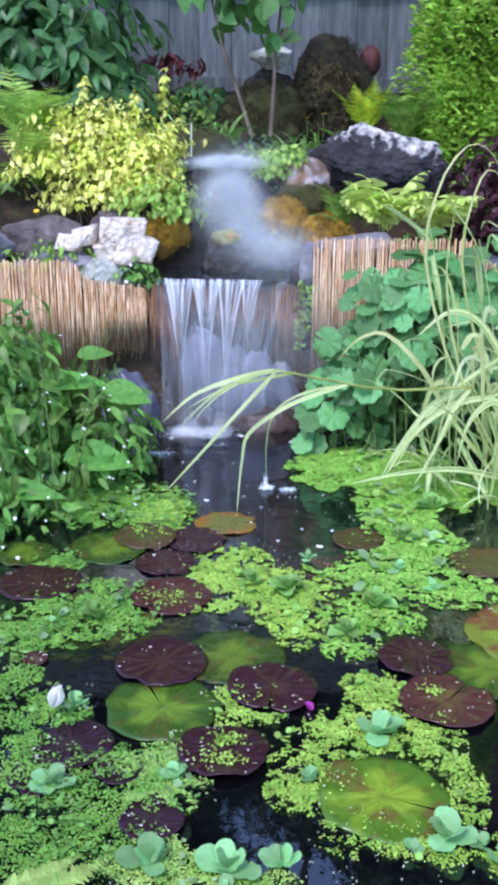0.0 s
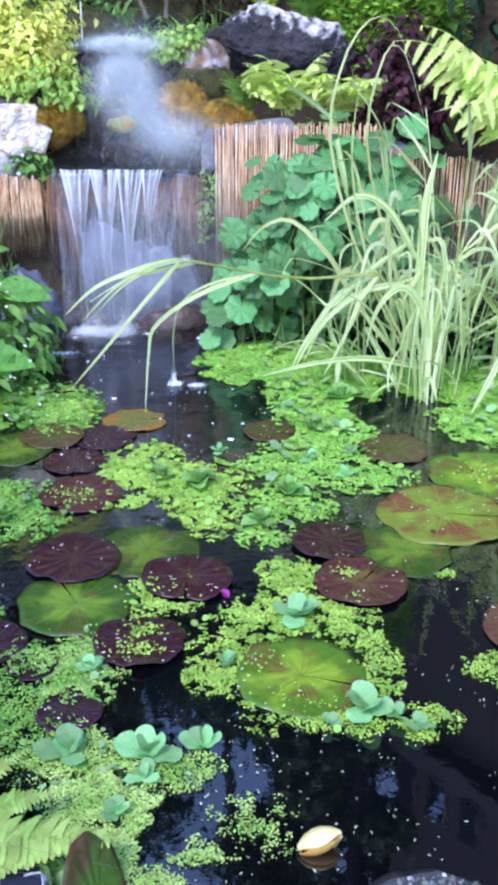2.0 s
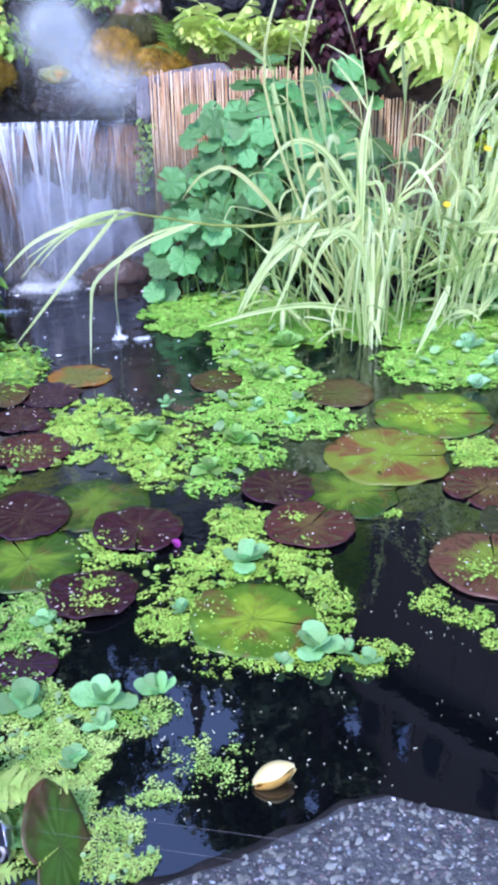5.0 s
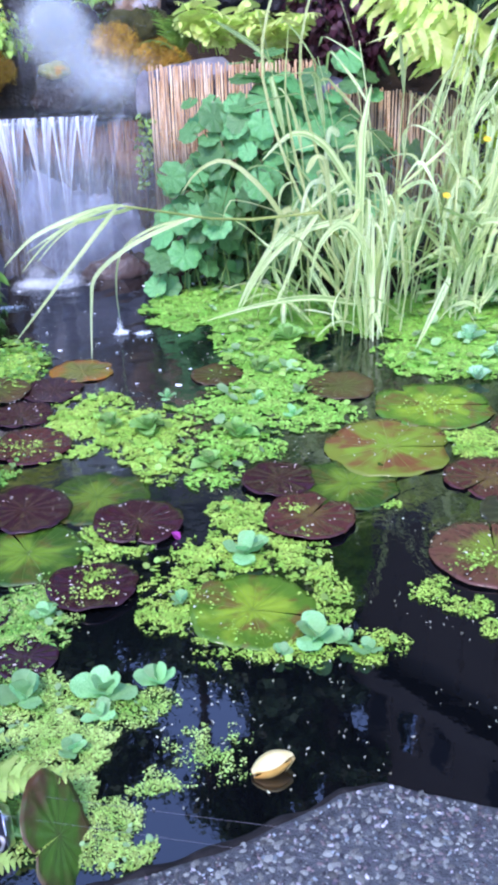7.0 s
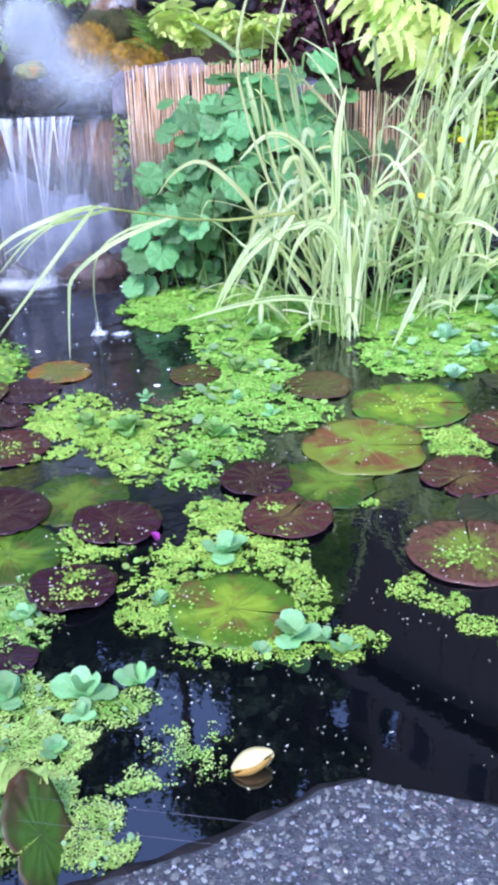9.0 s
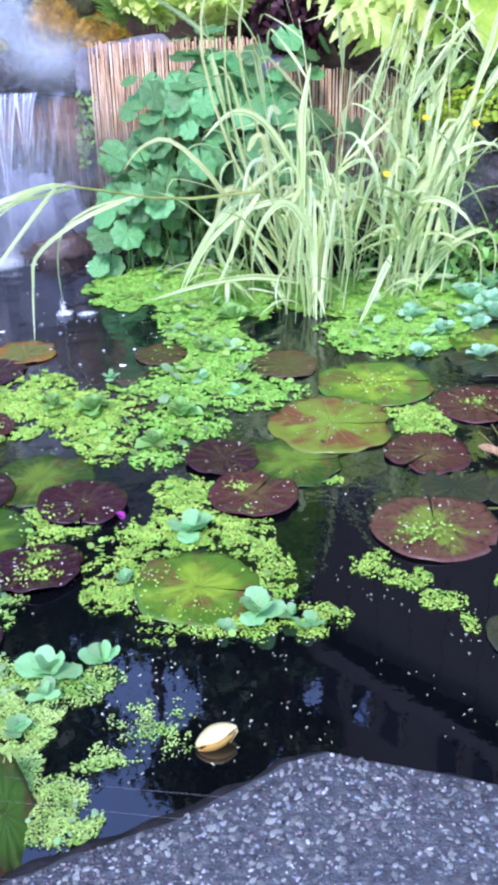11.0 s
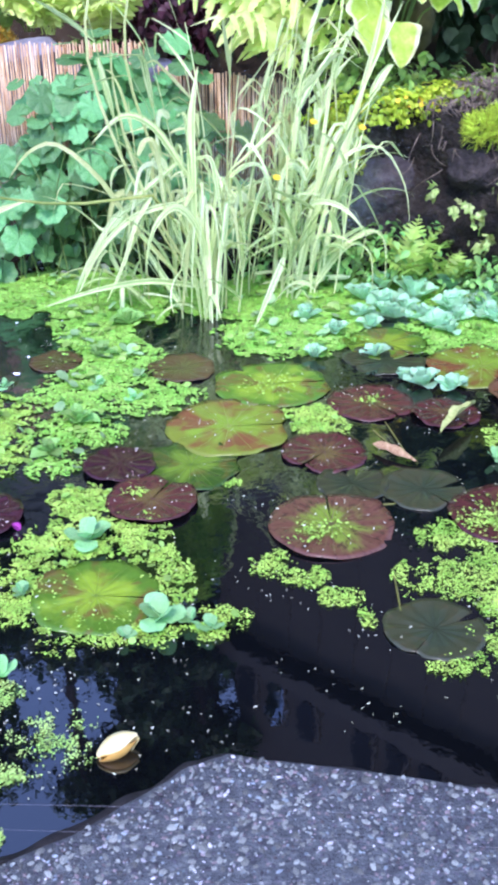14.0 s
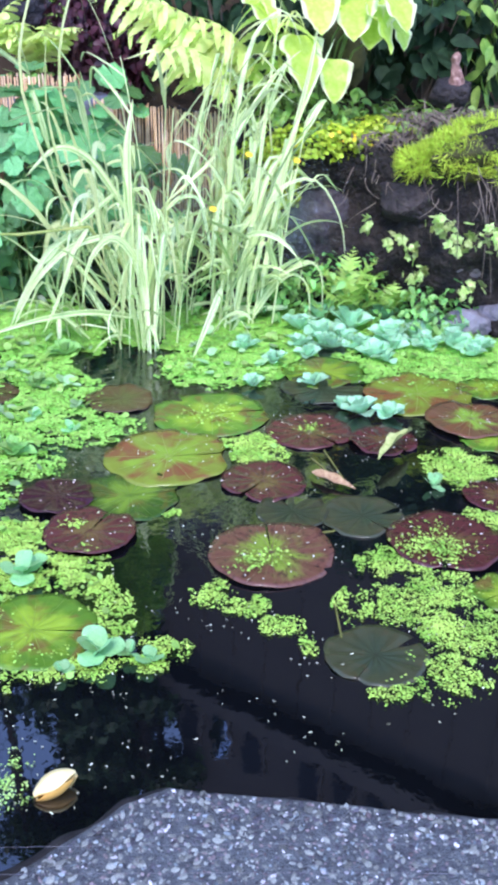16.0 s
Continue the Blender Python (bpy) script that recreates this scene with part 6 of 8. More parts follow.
# Long arching blades at the clump's right edge.
arching = empty("ribbon_grass_shoots", (1.18, 3.02, 0.0), "long arching striped grass shoots at the edge of the clump", "grass")
for i, (pts, w) in enumerate([
        ([(0, 0, 0.05), (0.06, 0, 0.35), (0.14, 0, 0.62), (0.22, 0, 0.80), (0.29, 0, 0.94)], 0.0085),
        ([(0, 0, 0.05), (0.02, 0, 0.40), (0.06, 0, 0.75), (0.10, 0, 1.05)], 0.007),
        ([(-0.04, 0, 0.05), (0.02, 0, 0.30), (0.10, -0.02, 0.47), (0.22, -0.05, 0.50), (0.30, -0.08, 0.38), (0.32, -0.1, 0.25)], 0.010),
        ([(0.02, 0, 0.05), (0.10, 0, 0.15), (0.20, -0.03, 0.22), (0.25, -0.06, 0.18), (0.25, -0.08, 0.04)], 0.010),
        ([(0.02, 0, 0.03), (0.09, 0, 0.12), (0.15, -0.03, 0.18), (0.20, -0.06, 0.14), (0.20, -0.09, 0.02)], 0.009),
        ([(-0.05, 0, 0.05), (0.0, 0, 0.30), (0.08, 0.02, 0.52), (0.16, 0.03, 0.60), (0.24, 0.03, 0.66)], 0.011),
        ([(-0.18, -0.24, 0.215), (-0.23, -0.27, 0.13), (-0.30, -0.31, 0.012)], 0.013),
        ([(-0.44, -0.10, 0.10), (-0.45, -0.15, 0.40), (-0.45, -0.16, 0.62), (-0.44, -0.16, 0.70), (-0.42, -0.14, 0.78)], 0.014),
        ([(-0.44, -0.04, 0.08), (-0.62, -0.06, 0.30), (-0.72, -0.08, 0.46), (-0.84, -0.08, 0.57), (-0.93, -0.08, 0.55), (-0.99, -0.08, 0.48)], 0.008),
        ([(-0.56, -0.06, 0.40), (-0.68, -0.07, 0.34), (-0.78, -0.08, 0.20), (-0.83, -0.08, 0.10)], 0.010),
        ([(-0.48, -0.06, 0.37), (-0.62, -0.07, 0.34), (-0.74, -0.08, 0.24), (-0.82, -0.08, 0.10)], 0.010),
        ([(-0.40, -0.08, 0.09), (-0.58, -0.09, 0.13), (-0.76, -0.10, 0.12), (-0.93, -0.1, 0.08)], 0.010),
        ([(-0.46, -0.05, 0.5), (-0.60, -0.06, 0.40), (-0.70, -0.07, 0.30), (-0.76, -0.08, 0.34)], 0.009),
        ([(-0.44, -0.05, 0.45), (-0.54, -0.06, 0.60), (-0.64, -0.06, 0.64), (-0.74, -0.06, 0.56)], 0.011),
        ([(-0.40, -0.14, 0.10), (-0.44, -0.2, 0.30), (-0.52, -0.24, 0.40), (-0.60, -0.26, 0.34), (-0.63, -0.26, 0.2)], 0.012),
        ([(0.05, 0, 0.1), (0.12, 0, 0.5), (0.20, 0, 0.82), (0.22, -0.02, 0.98)], 0.010),
        ([(-0.42, -0.02, 0.08), (-0.62, -0.05, 0.45), (-0.73, -0.07, 0.80), (-0.70, -0.07, 1.02), (-0.63, -0.07, 1.13), (-0.56, -0.07, 1.12), (-0.50, -0.07, 1.02)], 0.0042),
        ([(-0.38, -0.02, 0.08), (-0.53, -0.05, 0.48), (-0.62, -0.07, 0.80), (-0.58, -0.07, 1.04), (-0.52, -0.07, 1.04), (-0.45, -0.07, 0.86)], 0.004),
        ([(-0.40, -0.03, 0.08), (-0.58, -0.06, 0.40), (-0.66, -0.07, 0.72), (-0.65, -0.07, 0.96)], 0.004),
        ([(-0.1, 0, 0.1), (-0.06, 0, 0.6), (0.0, 0, 0.92), (0.10, -0.02, 1.02), (0.16, -0.03, 0.92)], 0.009)]):
    g = path_blade(pts, w, i + 20)
    build("blade", *g[:2], straw if i in (8, 16, 17, 18) else striped, arching, g[2])
for i in range(9):
    g = culm((q.uniform(-0.12, 0.08), q.uniform(-0.05, 0.12), 0), q.normal(-1.0, 0.9), q.uniform(0.4, 0.85), q.uniform(0.0, 0.2), q.uniform(0, 0.5), q, 5)
    build("culm", *g[:2], striped, arching, g[2])

# ---- the bank behind the fall ----
def capped_mat(name, low, high, cap, z0, scale=9):
    """Dark rock with a bleached, crusted top: the crust follows the stone's height, broken by noise."""
    m = mat(name, [(0.3, low), (0.7, high)], scale, 0.85, 1.0, 40, depth=0.03)
    n, l = m.node_tree.nodes, m.node_tree.links
    b = n["Principled BSDF"]
    old = b.inputs["Base Color"].links[0].from_socket
    where = next(x for x in n if x.type == "TEX_COORD")
    apart, noi, add, cut = n.new("ShaderNodeSeparateXYZ"), n.new("ShaderNodeTexNoise"), n.new("ShaderNodeMath"), n.new("ShaderNodeMapRange")
    l.new(where.outputs["Object"], apart.inputs[0])
    noi.inputs["Scale"].default_value, noi.inputs["Detail"].default_value = 26, 8
    l.new(where.outputs["Object"], noi.inputs["Vector"])
    add.operation = "MULTIPLY_ADD"
    add.inputs[1].default_value = 0.34
    l.new(noi.outputs["Fac"], add.inputs[0])
    l.new(apart.outputs["Z"], add.inputs[2])
    cut.inputs["From Min"].default_value, cut.inputs["From Max"].default_value = z0, z0 + 0.07
    l.new(add.outputs[0], cut.inputs["Value"])
    mix = n.new("ShaderNodeMix")
    mix.data_type = "RGBA"
    l.new(cut.outputs[0], mix.inputs["Factor"])
    l.new(old, mix.inputs["A"])
    mix.inputs["B"].default_value = (*cap, 1)
    l.new(mix.outputs["Result"], b.inputs["Base Color"])
    return m


black_rock = capped_mat("black_rock", (0.010, 0.010, 0.013), (0.055, 0.05, 0.055), (0.60, 0.57, 0.55), 0.255)
white_rock = mat("white_rock", [(0.34, (0.28, 0.17, 0.09)), (0.42, (0.62, 0.52, 0.42)), (0.55, (0.76, 0.68, 0.59)), (0.8, (0.86, 0.80, 0.72))], 16, 0.8, 0.9, 55, depth=0.03)
lichen_rock = mat("lichen_rock", [(0.3, (0.14, 0.15, 0.12)), (0.5, (0.38, 0.40, 0.34)), (0.7, (0.62, 0.62, 0.58))], 14, 0.9, 0.6, 40, depth=0.03)


def block(at, size, turn, material, seed, label):
    """A split block of stone: flat faces, knocked corners."""
    q = np.random.default_rng(seed)
    bm = bmesh.new()
    bmesh.ops.create_cube(bm, size=2.0)
    for w in bm.verts:
        w.co += Vector(q.normal(0, 0.24, 3))
    bmesh.ops.bevel(bm, geom=bm.edges[:], offset=0.07, segments=1, affect="EDGES")
    bmesh.ops.triangulate(bm, faces=bm.faces[:])
    bmesh.ops.subdivide_edges(bm, edges=bm.edges[:], cuts=3, use_grid_fill=True)
    for w in bm.verts:
        w.co += w.normal * 0.05 * (noise.noise(w.co * 2.2 + Vector((seed, 0, 0))) + 0.5 * noise.noise(w.co * 6))
        w.co = Vector((w.co.x * size[0], w.co.y * size[1], w.co.z * size[2]))
    ob = part("rock", bm, material)
    ob.location, ob.rotation_euler = at, [radians(a) for a in turn]
    return tagged(ob, label, "rock")


grey_rock = mat("grey_rock", [(0.3, (0.09, 0.085, 0.095)), (0.55, (0.21, 0.2, 0.22)), (0.8, (0.38, 0.36, 0.37))], 8, 0.85, 0.7, 40, depth=0.03)
plum_rock = mat("plum_rock", [(0.3, (0.059, 0.047, 0.046)), (0.6, (0.147, 0.121, 0.113)), (0.85, (0.294, 0.273, 0.227))], 9, 0.85, 0.7, 40, depth=0.03)
rust_rock = mat("rust_rock", [(0.3, (0.09, 0.05, 0.035)), (0.48, (0.24, 0.15, 0.09)), (0.62, (0.42, 0.39, 0.40))], 10, 0.85, 0.7, 40, depth=0.03)
big = boulder("boulder", (0.47, 4.62, 0.95), (0.42, 0.20, 0.185), black_rock, 21, 0.22, turn=-6, label="black boulder with a bleached white crust on top", angular=0.8, detail=5)
big.rotation_euler = (0, radians(14), radians(-6))
boulder("boulder", (0.20, 4.60, 0.94), (0.20, 0.14, 0.13), dark_rock, 39, 0.2, turn=8, angular=0.6, label="low dark boulder beside the crusted one")
for at, size, turn, seed, label in [
        ((-0.662, 3.975, 0.795), (0.055, 0.055, 0.050), (8, 22, -8), 3, "angular cream quartz block above the cane screen"),
        ((-0.600, 3.965, 0.760), (0.045, 0.050, 0.065), (-6, 12, 14), 9, "split cream quartz block with rusty cracks"),
        ((-0.690, 3.955, 0.715), (0.050, 0.050, 0.038), (4, -8, 5), 11, "flat cream quartz block under larger ones"),
        ((-0.620, 3.945, 0.690), (0.040, 0.045, 0.030), (0, 6, -12), 13, "low cream quartz block beside the stream"),
        ((-0.790, 3.98, 0.775), (0.055, 0.055, 0.036), (4, -10, 12), 5, "flat white quartz block above the cane screen"),
        ((-0.845, 3.965, 0.745), (0.040, 0.050, 0.030), (0, 8, -8), 15, "small white quartz block above the cane screen"),
        ((-0.535, 3.95, 0.725), (0.028, 0.040, 0.050), (0, 18, 20), 7, "small white quartz block beside the stream")]:
    block(at, size, turn, white_rock, seed, label)
boulder("rock", (-0.73, 3.93, 0.585), (0.14, 0.06, 0.075), lichen_rock, 23, 0.14, angular=0.5, label="pale lichened rock at the screen's end")
boulder("rock", (-0.72, 4.08, 0.60), (0.22, 0.08, 0.11), grey_rock, 24, 0.14, angular=0.5, label="grey rock behind white quartz blocks")
boulder("rock", (-0.98, 4.18, 0.66), (0.29, 0.16, 0.115), plum_rock, 25, 0.12, angular=0.8, label="flat purple-grey rock on the bank")
boulder("rock", (-1.32, 4.10, 0.64), (0.22, 0.16, 0.15), grey_rock, 26, 0.12, angular=0.8, label="weathered grey rock on the bank")
boulder("rock", (-0.90, 3.95, 0.57), (0.22, 0.08, 0.085), grey_rock, 27, 0.12, angular=0.6, label="pale lichened rock along the screen's top")
boulder("rock", (-0.62, 3.94, 0.50), (0.06, 0.05, 0.085), blue_stone, 28, 0.12, angular=0.8, label="blue-grey rock at the stream's mouth")
boulder("rock", (-0.66, 4.25, 0.70), (0.16, 0.12, 0.12), plum_rock, 29, 0.12, angular=0.8, label="purple-grey rock under the golden shrub")
boulder("rock", (0.13, 4.42, 0.90), (0.14, 0.11, 0.12), rust_rock, 30, 0.12, angular=0.8, label="rust-stained rock beside the upper fall")
boulder("rock", (0.34, 3.97, 0.68), (0.22, 0.10, 0.085), grey_rock, 31, 0.10, angular=0.6, label="flat grey rock on top of the cane screen")
boulder("rock", (0.14, 3.96, 0.60), (0.05, 0.06, 0.10), grey_rock, 32, 0.10, angular=0.8, label="pointed grey rock at the waterfall's side")
boulder("rock", (-0.54, 4.33, 0.72), (0.10, 0.10, 0.14), dark_rock, 33, 0.12, angular=0.6, label="dark wet rock lining the stream")
boulder("rock", (0.10, 4.16, 0.54), (0.08, 0.12, 0.12), dark_rock, 34, 0.12, angular=0.6, label="dark wet rock lining the stream")
boulder("rock", (-0.03, 5.62, 1.56), (0.13, 0.10, 0.075), lichen_rock, 35, 0.12, angular=0.8, label="pale grey rock below the fence")
boulder("rock", (-0.05, 5.68, 1.22), (0.22, 0.13, 0.21), dark_rock, 36, 0.16, angular=0.5, label="dark mossy rock under the fence")
boulder("stump", (0.30, 5.64, 1.20), (0.20, 0.15, 0.26), mat("mossy_bark", [(0.35, (0.008, 0.006, 0.007)), (0.55, (0.022, 0.017, 0.012)), (0.75, (0.05, 0.04, 0.014))], 9, 0.95, 1.0, 30), 37, 0.12, label="dark round stump overgrown with moss", category="stump", detail=5)


def moss_mound(at, radii, material, seed, n, label, size=(0.012, 0.026), name="moss"):
    q = np.random.default_rng(seed)
    base = boulder(name, at, radii, material, seed, 0.2, label=label, category="moss", detail=4)
    at2, turn, q = crown((0, 0, 0), np.array(radii) * 1.0, n, seed, 0.2, 0.02, -0.4, 0.8, 0.15)
    f = spread(tuft, at2, turns(q.uniform(0, 6.3, n), q.uniform(0.5, 1.5, n)), q.uniform(*size, n))
    tagged(build("moss_tuft", *f[:2], material, base, smooth=False), kind="stuff")
    return base


sprig_leaf = leaf(lambda s: 0.055 * (1 - s) + 0.012, 3, 1, 0.1, 0.25)


def shaggy_moss(at, radii, coat, seed, n, label, size=(0.014, 0.040), hang=0.35, under=None):
    """A cushion, by default coloured dark as shade in the gaps, under a coat of thread-like sprigs that stand out every
    way and hang over its edge.
    """
    base = boulder("moss", at, tuple(0.86 * r for r in radii), under or moss_dark, seed, 0.25, label=label, category="moss", detail=4)
    q = np.random.default_rng(seed)
    d = q.normal(0, 1, (n, 3))
    d[:, 2] = np.abs(d[:, 2]) - hang
    d /= np.linalg.norm(d, axis=1)[:, None]
    lump = np.array([noise.noise(Vector(p * 2.6) + Vector((seed, 0, 0))) + 0.6 * noise.noise(Vector(p * 6.0) + Vector((0, seed, 0))) for p in d])
    keep = lump > -0.28
    d, lump = d[keep], lump[keep]
    k = len(d)
    p = d * np.array(radii) * (0.84 + 0.22 * lump + q.normal(0, 0.04, k))[:, None]
    way = d + q.normal(0, 0.55, (k, 3)) + (-0.1, -0.25, 0.1)
    yaw, tilt = np.arctan2(-way[:, 0], way[:, 1]), np.arctan2(way[:, 2], np.hypot(way[:, 0], way[:, 1]))
    f = spread(sprig_leaf, p, turns(yaw, tilt, q.uniform(0, 6.3, k)), q.uniform(*size, k))
    tagged(build("moss_tuft", *f[:2], coat, base, smooth=False), kind="stuff")
    return base


shag_moss = leaf_mat("shag_moss", (0.018, 0.013, 0.007), (0.085, 0.068, 0.022), 0.9, 0.5, 0.1)
shag = empty("moss", (0.30, 5.55, 1.30), "shaggy brown-olive moss hanging over the stump", "moss")
foliage("tuft", [((0, 0, 0.0), (0.21, 0.15, 0.30), 4200, 211), ((-0.05, -0.05, 0.1), (0.15, 0.12, 0.18), 2200, 212)], tuft, (0.020, 0.045), shag_moss, shag, 0.1, 0.12, -0.3, jitter=0.5)
shaggy_moss((-0.06, 5.52, 1.18), (0.26, 0.14, 0.21), shag_moss, 48, 5000, "brown-olive moss over stones below the fence", (0.016, 0.045))
moss_black = leaf_mat("moss_black", (0.012, 0.010, 0.007), (0.045, 0.040, 0.014), 0.9, 0.5, 0.1)
shaggy_moss((-0.50, 4.26, 0.70), (0.12, 0.10, 0.10), moss_rust, 41, 6000, "rust-orange moss cushion beside the stream", (0.010, 0.024), 0.35, moss_rust)
shaggy_moss((0.03, 4.30, 0.74), (0.13, 0.11, 0.12), moss_rust, 42, 6000, "rust-orange moss cushion beside the stream", (0.010, 0.024), 0.35, moss_rust)
shaggy_moss((0.22, 4.22, 0.72), (0.12, 0.10, 0.09), moss_rust, 43, 6000, "orange-brown moss cushion under ferns", (0.010, 0.024), 0.35, moss_rust)
moss_mound((0.12, 4.40, 0.84), (0.14, 0.12, 0.10), moss_dark, 44, 1500, "olive moss cushion below a rock")
moss_mound((0.30, 5.60, 1.36), (0.20, 0.15, 0.22), moss_black, 45, 3000, "dark olive moss hanging on the stump")
moss_mound((-0.02, 4.75, 0.96), (0.16, 0.14, 0.07), moss_dark, 46, 1500, "dark green moss cushion above the upper fall")
moss_mound((-0.42, 5.0, 1.05), (0.2, 0.2, 0.1), moss_dark, 47, 1500, "olive moss over stones")

# Golden variegated shrub.
gold = empty("golden_shrub", (-0.80, 4.42, 0.85), "golden-yellow variegated shrub full of small leaves", "shrub")
foliage("foliage", [((0.0, 0, 0.22), (0.36, 0.20, 0.24), 2300, 51), ((0.20, -0.06, 0.12), (0.20, 0.16, 0.20), 1000, 52), ((-0.22, 0.0, 0.18), (0.2, 0.16, 0.16), 600, 53), ((0.05, -0.1, 0.05), (0.30, 0.14, 0.14), 900, 55)], small_leaf, (0.018, 0.042), gold_leaf, gold, 0.45, 0.45, lumps=0.45)
foliage("sprig", [((-0.05, 0, 0.50), (0.02, 0.02, 0.09), 40, 56), ((0.30, 0, 0.52), (0.025, 0.02, 0.08), 40, 57), ((0.17, 0, 0.46), (0.03, 0.02, 0.06), 36, 58), ((-0.16, 0, 0.42), (0.04, 0.02, 0.08), 40, 59), ((0.33, 0, 0.28), (0.03, 0.02, 0.1), 50, 54)], small_leaf, (0.02, 0.036), gold_leaf, gold, 0.3, 0.8, -1)
q = np.random.default_rng(8)
stems("branch", [(arc((q.normal(0, 0.08), q.normal(0, 0.04), -0.08), q.uniform(0, 6.3), q.uniform(0.3, 0.55), q.uniform(0.1, 0.7), 0.2, 8), np.linspace(0.005, 0.0015, 8)) for _ in range(26)], bark, gold)
bright = empty("shrub", (-0.02, 4.36, 0.98), "low bright green shrub beside the upper fall", "shrub")
foliage("foliage", [((0, 0, 0.04), (0.09, 0.07, 0.10), 220, 261), ((0.07, 0, 0.10), (0.08, 0.06, 0.07), 140, 262)], small_leaf, (0.02, 0.038), fern_lime, bright, 0.4, 0.5)
green_bit = empty("shrub", (-0.50, 4.22, 0.80), "low shrub with fresh green leaves beside the stream", "shrub")
foliage("foliage", [((0, 0, 0.06), (0.20, 0.13, 0.15), 420, 60)], small_leaf, (0.026, 0.046), fern_lime, green_bit, 0.4, 0.5)

# Conifer hedge.
spray_leaf = leaf(lambda s: 0.02 + (0.30 if int(round(s * 8)) % 2 else 0.06) * (1 - s) ** 0.5 * min(1.0, s * 5 + 0.3), 8, 1, 0.15, 0.3)
hedge = empty("conifer", (1.12, 5.25, 1.0), "bright green conifer with feathery flat sprays", "conifer")
stems("trunk", [(np.array([(0, 0, -0.1), (0.02, 0, 0.7), (0, 0, 1.6)]), (0.05, 0.04, 0.01))], bark, hedge)
foliage("spray", [((0, 0, 0.55), (0.40, 0.34, 0.75), 15000, 61), ((-0.10, -0.1, 0.2), (0.30, 0.26, 0.34), 8000, 62), ((0.0, 0, 1.2), (0.34, 0.3, 0.7), 4500, 63)], spray_leaf, (0.020, 0.044), thuja_leaf, hedge, 0.25, 0.25, -0.6, lumps=0.28, jitter=0.6, rise=True)
# Inner sprays in the darker copy paint shade behind the outer ones.
foliage("inner_spray", [((0, 0.02, 0.55), (0.30, 0.26, 0.70), 1700, 161), ((-0.08, -0.06, 0.2), (0.22, 0.2, 0.34), 700, 162), ((0, 0, 1.2), (0.26, 0.24, 0.6), 800, 163)], lance_leaf, (0.09, 0.15), shaded_thuja, hedge, 0.3, 0.6, -0.6, lumps=0.2, rise=True)
red = empty("red_shrub", (-0.62, 5.88, 1.30), "low dark red shrub against the fence", "shrub")
foliage("foliage", [((0, 0, 0.30), (0.20, 0.06, 0.05), 46, 164), ((0.08, 0, 0.26), (0.12, 0.06, 0.05), 24, 165)], lance_leaf, (0.05, 0.09), mat("dark_red_leaf", [(0.3, (0.06, 0.010, 0.016)), (0.7, (0.17, 0.035, 0.045))], 25, 0.5, 0.1, island=0.4, through_light=0.2), red, 0.4, 0.6)
stems("branch", [(arc((0, 0, 0), k * 1.1, 0.32, 0.25, 0.5, 7), np.linspace(0.006, 0.002, 7)) for k in range(6)], bark, red)
# Plum-coloured shrub.
plum = empty("plum_shrub", (0.95, 4.28, 0.62), "dark plum-purple shrub with glossy leaves", "shrub")
foliage("foliage", [((0, -0.03, 0.26), (0.22, 0.16, 0.32), 950, 64)], small_leaf, (0.035, 0.06), plum_leaf, plum, 0.35, 0.5, -0.6)
stems("branch", [(arc((0, 0, 0), q.uniform(0, 6.3), 0.5, q.uniform(0.05, 0.5), 0.2, 8), np.linspace(0.006, 0.002, 8)) for _ in range(10)], bark, plum)
# Dark evergreen at the back left.
ever = empty("evergreen_shrub", (-1.32, 5.55, 1.2), "dark evergreen shrub with long glossy leaves", "shrub")
foliage("foliage", [((0, 0, 0.40), (0.62, 0.36, 0.46), 900, 65), ((0.36, -0.08, 0.20), (0.24, 0.22, 0.24), 260, 66), ((-0.5, -0.2, 0.3), (0.4, 0.3, 0.4), 400, 67)], lance_leaf, (0.10, 0.18), dark_leaf, ever, 0.4, 0.5)
stems("branch", [(arc((q.normal(0, 0.1), 0, 0), q.uniform(0, 6.3), 0.8, q.uniform(0.1, 0.7), 0.2, 8), np.linspace(0.012, 0.003, 8)) for _ in range(12)], bark, ever)
# Added dark foliage where only soil and shadow lie behind the golden shrub.
shade_fill = empty("evergreen_shrub", (-0.50, 5.85, 1.22), "low dark foliage standing in for shadow against the fence", "shrub")
foliage("foliage", [((0, 0, 0.08), (0.32, 0.16, 0.20), 300, 267)], lance_leaf, (0.08, 0.13), dark_leaf, shade_fill, 0.4, 0.5)
ever2 = empty("evergreen_shrub", (2.6, 4.6, 0.85), "evergreen shrub whose broad glossy leaves carry shade in their colour", "shrub")
# These leaves are coloured dark to paint the gap's shade.
foliage("foliage", [((0, 0, 0.5), (0.9, 0.5, 0.8), 1300, 68)], lance_leaf, (0.12, 0.2), painted_shade_leaf, ever2, 0.4, 0.5)
foliage("young_foliage", [((-0.20, -0.48, 0.20), (0.40, 0.14, 0.14), 110, 69), ((0.0, -0.46, 0.34), (0.46, 0.14, 0.1), 80, 168)], small_leaf, (0.07, 0.12), fern_green, ever2, 0.5, 0.5)

# Sapling with large leaves.
sap = empty("sapling", (-0.03, 5.3, 1.22), "young tree with thin forked trunk and large green leaves", "tree")
